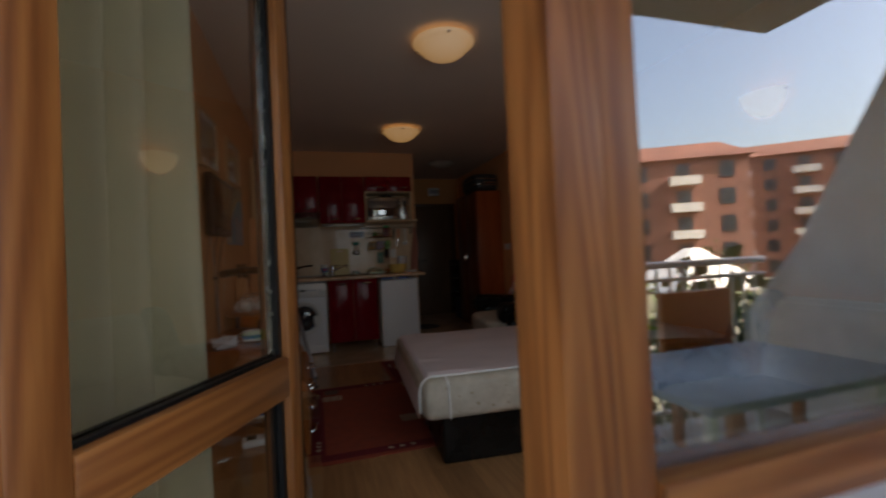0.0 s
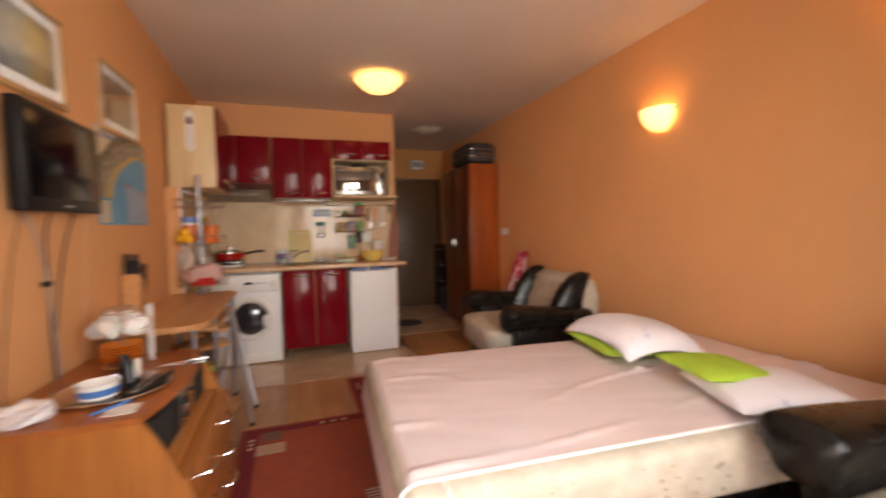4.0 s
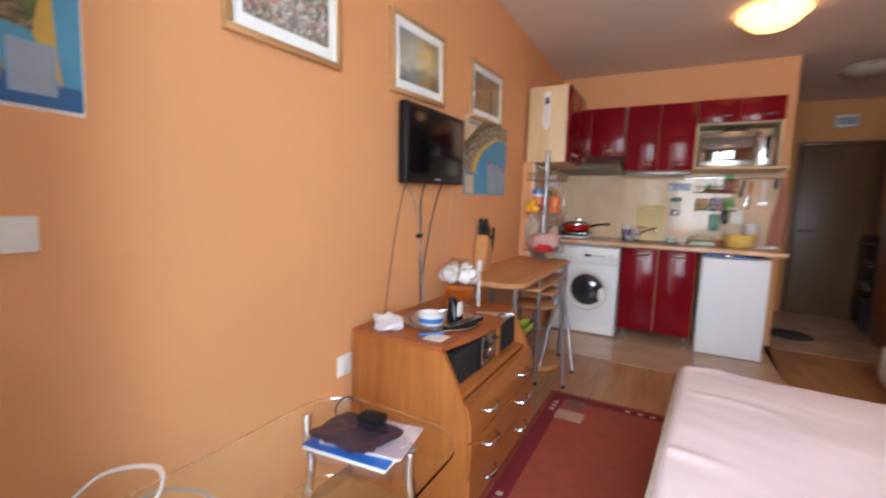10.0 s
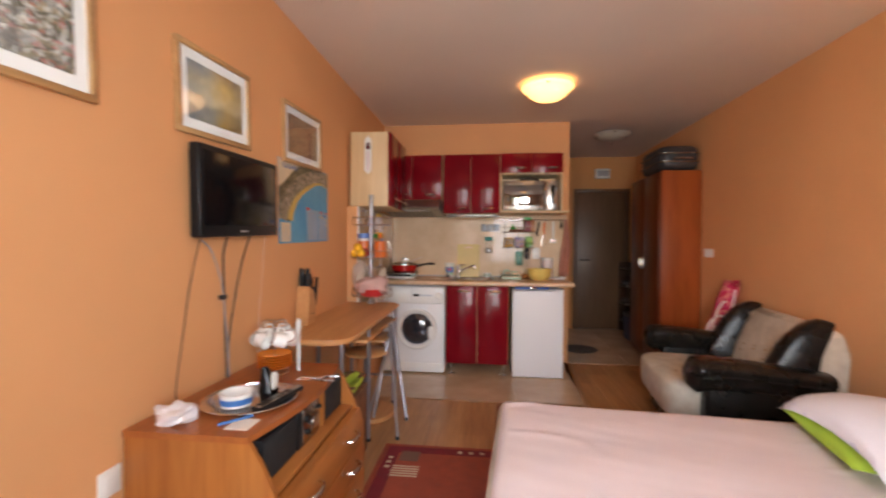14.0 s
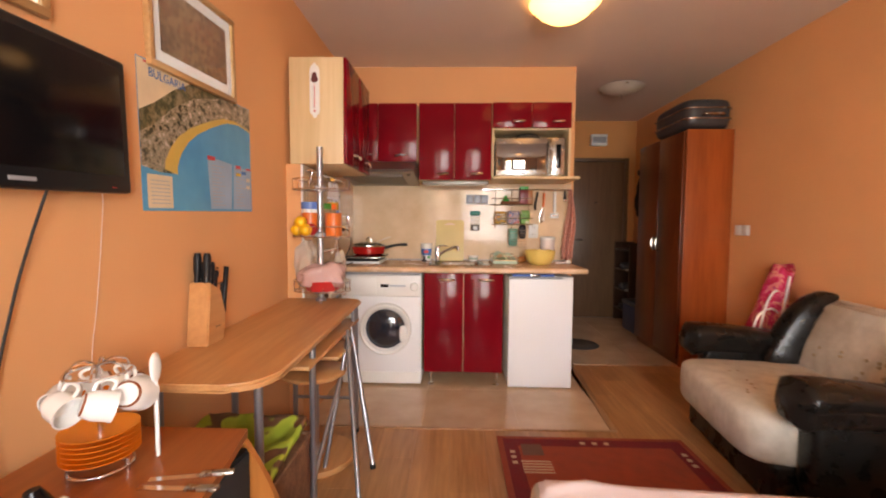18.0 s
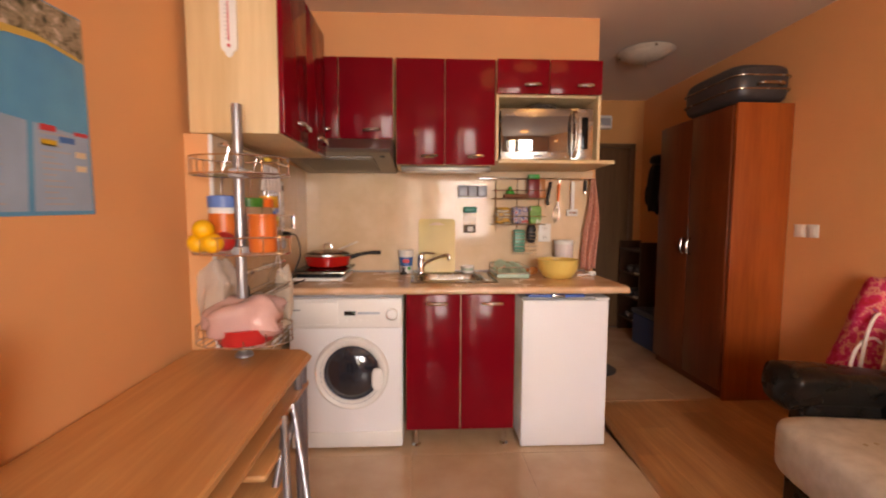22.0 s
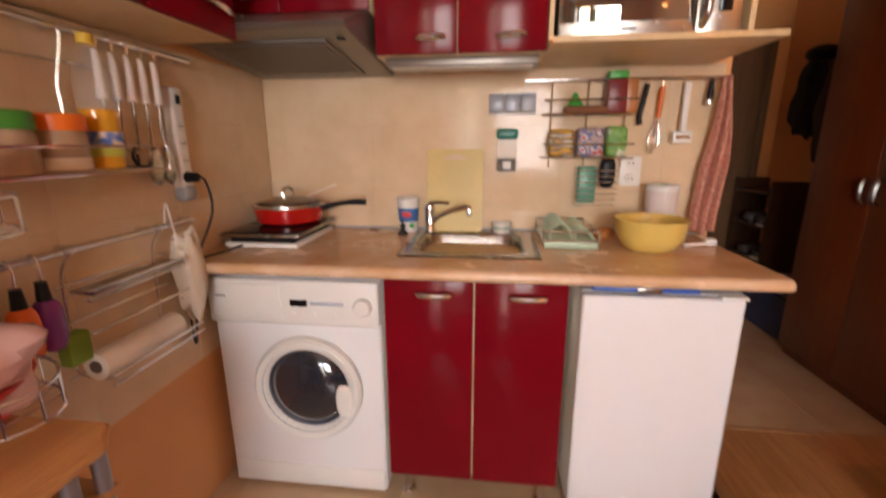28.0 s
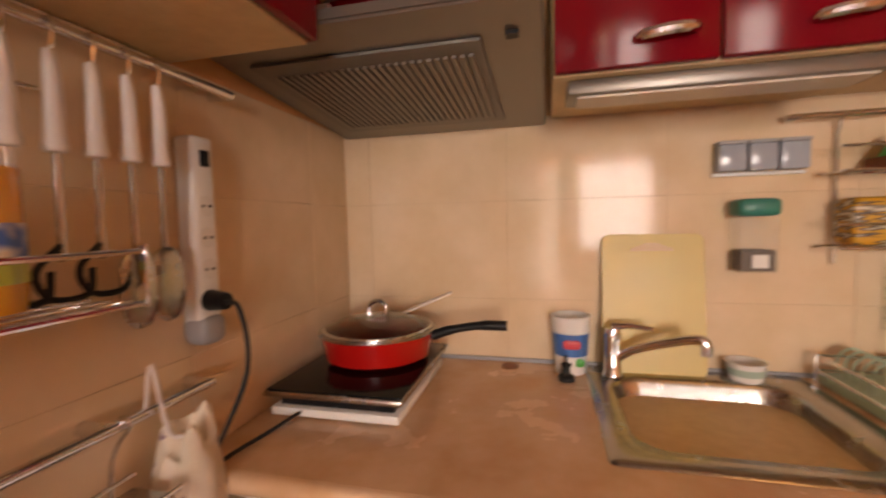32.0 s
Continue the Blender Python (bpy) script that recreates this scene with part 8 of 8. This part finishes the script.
# ---- behind the armchair and in the hall ----
PRINT_PINK = print_mat("pink_flower_print_cloth", [(0.36, (0.50, 0.01, 0.04)), (0.48, (0.62, 0.03, 0.14)), (0.55, (0.72, 0.35, 0.25)), (0.62, (0.60, 0.02, 0.06)), (0.72, (0.10, 0.15, 0.35))], 16, 3, rough=0.8)
bg = thing("beach_bag", "pink flowered folded beach chair behind the armchair", "beach bag", (3.12, 5.86, 0))
bm = B()
rings = []
for j in range(16):
    v = j / 15
    z = 0.02 + 0.91 * v
    ry, rx = 0.17 * (1 - v * 0.62) + 0.01, 0.15 * (1 - 0.72 * v) + 0.012
    cx = 3.27 - rx - 0.06 * (1 - v)
    rings.append([(min(cx + rx * math.cos(a) * (1 + 0.22 * noise.noise(Vector((a, z * 6, 1)))), 3.278), 5.87 - 0.05 * v + ry * math.sin(a) * (1 + 0.35 * noise.noise(Vector((math.cos(a) * 2, z * 7, 3)))), z + 0.03 * v * math.cos(2 * a)) for a in [2 * math.pi * k / 28 for k in range(28)]])
part("cloth", ring_mesh(bm, rings), PRINT_PINK, bg, sharp=70)
for k, pts in enumerate((((2.95, 5.72, 0.42), (3.00, 5.735, 0.60), (3.10, 5.745, 0.66), (3.17, 5.735, 0.58), (3.20, 5.70, 0.45)), ((2.99, 5.70, 0.50), (3.06, 5.735, 0.70), (3.14, 5.76, 0.78), (3.20, 5.76, 0.70)))):
    part("strap", tube(B(), smooth_path(pts, 6), 0.008, 8), WHITE_HANDLE, bg, "white carrying strap")
part("tube_frame", tube(B(), [(3.05, 5.70, 0.0), (3.20, 5.735, 0.88)], 0.009), WHITE_PLASTIC, bg, "white tube of the folded chair")
fb = thing("fuse_box", "white fuse box high on the hall end wall", "fuse box", (2.80, 8.44, 2.25))
part("case", box(B(), 2.70, 2.90, 8.38, 8.449, 2.22, 2.36, 0.006), WHITE_PLASTIC, fb)
part("flap", box(B(), 2.715, 2.885, 8.374, 8.381, 2.25, 2.33, 0.003), GREY_PLASTIC, fb)
mt = single("door_mat", lathe(B(), [(0, 0.0), (0.19, 0.0), (0.20, 0.006), (0.19, 0.012), (0, 0.012)], (2.24, 7.15, 0.0005), 32), mat("dark_grey_mat", (0.06, 0.055, 0.05), 0.95, fine=300, bumps=1.0), "round dark grey mat on the hall tiles", "mat", (2.24, 7.15, 0))
coat = thing("coat_rack", "wall coat rack with dark coats in the hall", "coat rack", (3.27, 7.75, 1.7))
part("board", box(B(), 3.265, 3.289, 7.45, 8.15, 1.75, 1.85, 0.004), CHERRY_SHADED, coat)
for y, l, c in ((7.55, 0.75, (0.03, 0.03, 0.035)), (7.75, 0.60, (0.06, 0.05, 0.05)), (8.0, 0.45, (0.015, 0.015, 0.018))):
    part("coat", cushion(B(), (3.20, y, 1.76 - l / 2), (0.14, 0.20, l), 0.6, 22, 16, 0.3, y), mat("dark_coat_cloth", c, 0.9, fine=200, bumps=0.5), coat)
single("cap", cushion(B(), (3.20, 7.95, 1.83), (0.16, 0.18, 0.10), 0.8, 20, 12), BLACK_PLASTIC, "black cap on the coat rack", "cap", (3.20, 7.95, 1.78))
cb2 = thing("cool_box", "blue cool box on the hall floor", "cool box", (3.10, 7.70, 0))
part("body", box(B(), 2.97, 3.25, 7.45, 7.92, 0.0, 0.30, 0.02, 3), mat("navy_blue_plastic", (0.015, 0.045, 0.14), 0.4), cb2)
part("lid", box(B(), 2.96, 3.26, 7.44, 7.93, 0.30, 0.35, 0.015, 3), mat("dark_lid", (0.05, 0.06, 0.08), 0.4), cb2)
shp2 = thing("shoe_rack", "narrow shelf with shoes in the hall", "shoe rack", (3.15, 8.15, 0))
for z in (0.15, 0.40, 0.65, 0.90):
    part("shelf", box(B(), 3.05, 3.288, 7.97, 8.40, z, z + 0.018), DARK_WOOD, shp2)
for y in (7.955, 8.40):
    part("side_panel", box(B(), 3.05, 3.288, y, y + 0.018, 0.0, 1.0), DARK_WOOD, shp2)
for k in range(6):
    y, z = 8.03 + (k % 2) * 0.18, (0.168, 0.418, 0.668)[k // 2]
    sho = thing("shoe", "dark shoe on the hall shoe rack", "shoe", (3.14, y, z), "shoes")
    part("upper", cushion(B(), (3.14, y, z + 0.045), (0.20, 0.085, 0.07), 0.6, 20, 10, 0.2, k), mat("shoe_leather", (0.05, 0.05, 0.06), 0.5), sho)
    part("sole", box(B(), 3.045, 3.235, y - 0.04, y + 0.04, z + 0.0005, z + 0.016, 0.004), RUBBER if k % 2 else WHITE_PLASTIC, sho)

# ---- balcony and outside ----
CONC = mat("balcony_tile", (0.36, 0.32, 0.28), 0.6, fine=60)
RENDER = mat("white_render", (0.72, 0.70, 0.66), 0.85, fine=120, bumps=0.6)
SOFFIT = mat("beige_soffit", (0.46, 0.42, 0.36), 0.85, fine=120, bumps=0.4)
struct("balcony_floor", box(B(), -1.2, 3.8, -0.45, 1.098, -0.15, 0.0), CONC, "tiled balcony floor", "floor")
struct("balcony_soffit", box(B(), -1.2, 3.8, -0.55, 1.098, 2.58, 2.72), SOFFIT, "beige underside of the balcony above", "ceiling")
bm = ring_mesh(B(), [[(x, y, z) for y, z in ((1.097, -0.15), (-0.50, -0.15), (-0.50, 0.62), (-0.17, 1.06), (0.30, 1.95), (0.62, 2.578), (1.097, 2.578))] for x in (3.42, 3.56)])
struct("balcony_partition", bm, RENDER, "white slanted balcony partition", "wall")
struct("facade", box(B(), 3.42, 14.0, 1.30, 1.50, -6.0, 9.0), RENDER, "white rendered house wall", "wall")
struct("facade", box(B(), -14.0, -0.16, 1.30, 1.50, -6.0, 9.0), RENDER, "white rendered house wall", "wall")
struct("facade", box(B(), -0.16, 3.42, 1.12, 1.50, 2.72, 9.0), RENDER, "white rendered house wall above", "wall")
struct("facade", box(B(), -0.16, 3.42, 1.12, 1.50, -6.0, -0.16), RENDER, "white rendered house wall below", "wall")
rl = thing("balcony_railing", "white painted metal balcony railing", "railing", (1.2, -0.38, 0))
WHITE_METAL = mat("white_painted_metal", (0.75, 0.75, 0.74), 0.35, 0.3)
for z in (0.10, 0.88, 0.97):
    part("rail", tube(B(), [(-1.2, -0.38, z), (3.42, -0.38, z)], 0.022 if z > 0.9 else 0.012, 10), WHITE_METAL, rl)
for k in range(47):
    x = -1.15 + k * 0.0975
    part("baluster", tube(B(), [(x, -0.38, 0.0), (x, -0.38, 0.97)], 0.008, 6), WHITE_METAL, rl)
bt2 = thing("balcony_table", "blue-grey plastic table on the balcony", "table", (2.1, 0.45, 0))
part("tabletop", box(B(), 1.65, 2.55, 0.18, 0.75, 0.60, 0.63, 0.010), mat("blue_grey_plastic", (0.26, 0.34, 0.40), 0.35), bt2)
for x in (1.72, 2.48):
    for y in (0.25, 0.68):
        part("leg", tube(B(), [(x, y, 0), (x, y, 0.60)], 0.02), WHITE_METAL, bt2)
bc = thing("balcony_chair", "brown wooden chair on the balcony", "chair", (2.7, 0.0, 0))
part("seat", box(B(), 2.45, 2.95, -0.22, 0.15, 0.42, 0.46, 0.01), ALDER_Y, bc)
part("backrest", box(B(), 2.45, 2.95, -0.28, -0.235, 0.46, 0.82, 0.01), ALDER_Y, bc)
for x in (2.48, 2.92):
    for y in (-0.2, 0.12):
        part("leg", box(B(), x - 0.02, x + 0.02, y - 0.02, y + 0.02, 0, 0.42), ALDER, bc)

GRASS = mat("grass_and_paving", (0.10, 0.13, 0.05), 0.95, vary=0.3, scale=0.2, fine=6, bumps=0.6, col2=(0.28, 0.25, 0.20))
ground = struct("ground", ring_mesh(B(), [[(-900, -1500, -4.2), (1500, -1500, -4.2)], [(-900, 1.2, -4.2), (1500, 1.2, -4.2)]], False, False), GRASS, "ground of grass and paving below the balcony", "ground")
TERRA = mat("terracotta_render", (0.24, 0.11, 0.08), 0.85, vary=0.12, scale=0.6, fine=8, bumps=0.3)
TERRA2 = mat("brick_red_roof", (0.17, 0.07, 0.05), 0.85, vary=0.15, scale=0.5, fine=8)
PANE = mat("dark_window_glass", (0.03, 0.04, 0.05), 0.1, bumps=0.0)
BALC = mat("white_balcony_render", (0.70, 0.67, 0.62), 0.8)


HILL_COVER = mat("brown_green_hillside", (0.13, 0.095, 0.06), 0.95, vary=0.35, scale=0.05, fine=0.6, bumps=0.6, col2=(0.16, 0.15, 0.08), dist=0.5)
rows = []
for j in range(9):
    v = j / 8
    row = []
    for i in range(61):
        u = i / 60
        x, y = -140 + 420 * u + 30 * v, -150 + 40 * u * u - 60 * v
        h = (12 + 34 * u + 6 * noise.noise(Vector((u * 9, v * 2, 0.5))) + 2.5 * noise.noise(Vector((u * 40, v * 5, 2.5)))) * math.sin(v * math.pi / 2)
        row.append((x, y, -4.3 + h))
    rows.append(row)
struct("hillside", ring_mesh(B(), rows, False, False), HILL_COVER, "brown green hillside behind the apartment buildings", "backdrop")


def block(label, x, y, w, d, floors, turn):
    t = thing("apartment_building", label, "building", (0, 0, 0), "apartment buildings")
    h = floors * 2.9
    part("wall", box(B(), -w / 2, w / 2, -d, 0, 0, h), TERRA, t)
    part("roof", ring_mesh(B(), [[(-w / 2 - 0.5, 0.5, h), (w / 2 + 0.5, 0.5, h), (w / 2 + 0.5, -d - 0.5, h), (-w / 2 - 0.5, -d - 0.5, h)], [(-w / 2 + 2, -2, h + 2.0), (w / 2 - 2, -2, h + 2.0), (w / 2 - 2, -d + 2, h + 2.0), (-w / 2 + 2, -d + 2, h + 2.0)]]), TERRA2, t)
    n = int(w / 4.0)
    for f in range(floors):
        for k in range(n):
            cx, z = -w / 2 + (k + 0.5) * w / n, f * 2.9 + 0.5
            wn_ = part("window", box(B(), cx - 0.7, cx + 0.7, 0.0, 0.06, z + 0.2, z + 1.9), PANE, t)
            if k % 2 == 0:
                part("balcony", box(B(), cx - 1.5, cx + 1.5, 0.05, 1.1, z - 0.45, z + 0.45), BALC, t)
    t.matrix_basis = pose(x, y, -4.2, 0, 0, turn)
    return t


block("terracotta apartment building with white balconies", 30.0, -40.0, 34, 12, 5, 30)
block("brick-red apartment building on the slope", 62.0, -44.0, 40, 14, 6, 40)
block("terracotta apartment building beyond the garden", 2.0, -46.0, 30, 12, 4, 5)
block("terracotta apartment building farther along", -34.0, -40.0, 34, 12, 5, -25)
tent = thing("pavilion_tent", "white pointed pavilion tent in the garden", "tent", (17.5, -14.0, -4.2))
part("roof", ring_mesh(B(), [[(15.0, -16.0, -1.0), (20.0, -16.0, -1.0), (20.0, -12.0, -1.0), (15.0, -12.0, -1.0)], [(17.3, -14.2, 0.9), (17.8, -14.2, 0.9), (17.8, -13.8, 0.9), (17.3, -13.8, 0.9)]]), mat("white_tent_cloth", (0.78, 0.76, 0.72), 0.8), tent)
for x in (15.1, 19.9):
    for y in (-15.9, -12.1):
        part("post", tube(B(), [(x, y, -4.2), (x, y, -1.0)], 0.06), WHITE_METAL, tent)
LEAF = print_mat("bush_leaves", [(0.3, (0.03, 0.05, 0.015)), (0.7, (0.10, 0.14, 0.04))], 3, 4, rough=0.8)
BARK = mat("tree_bark", (0.12, 0.08, 0.05), 0.9)


def tree(x, y, h, seed):
    r = random.Random(seed)
    t = thing("tree", "tall leafy tree beyond the balcony" if h > 6 else "small leafy garden tree", "tree", (x, y, -4.2), "garden trees")
    part("trunk", tube(B(), [(x, y, -4.2), (x + 0.1, y, -4.2 + h * 0.5), (x, y + 0.1, -4.2 + h * 0.8)], [0.14, 0.09, 0.03], 8), BARK, t)
    bm = B()
    for k in range(420 if h < 6 else 1500):
        a, u, q = r.uniform(0, 6.28), r.uniform(-1, 1), r.random() ** 0.4
        rad = h * 0.36 * q * (1 + 0.3 * math.sin(a * 3 + seed))
        c = Vector((x + rad * math.cos(a) * math.sqrt(1 - u * u), y + rad * math.sin(a) * math.sqrt(1 - u * u), -4.2 + h * 0.68 + rad * u * 0.9))
        n = Vector((r.uniform(-1, 1), r.uniform(-1, 1), r.uniform(-1, 1))).normalized()
        s = n.orthogonal().normalized() * r.uniform(0.10, 0.22)
        w = n.cross(s)
        bm.faces.new([bm.verts.new(c + s), bm.verts.new(c + w * 0.6), bm.verts.new(c - s), bm.verts.new(c - w * 0.6)])
    part("crown", bm, LEAF, t)


for k, (x, y, h) in enumerate(((7, -9, 4.2), (10, -11, 4.6), (13, -10, 4.0), (21, -16, 5.0), (4, -12, 4.4), (0, -10, 4.2), (-5, -12, 4.8), (26, -20, 5.0), (5.2, -2.8, 4.7), (7.4, -3.4, 4.8), (9.8, -3.0, 4.6), (1.8, -8.0, 8.6), (-1.2, -9.0, 8.2))):
    tree(x, y, h, k)
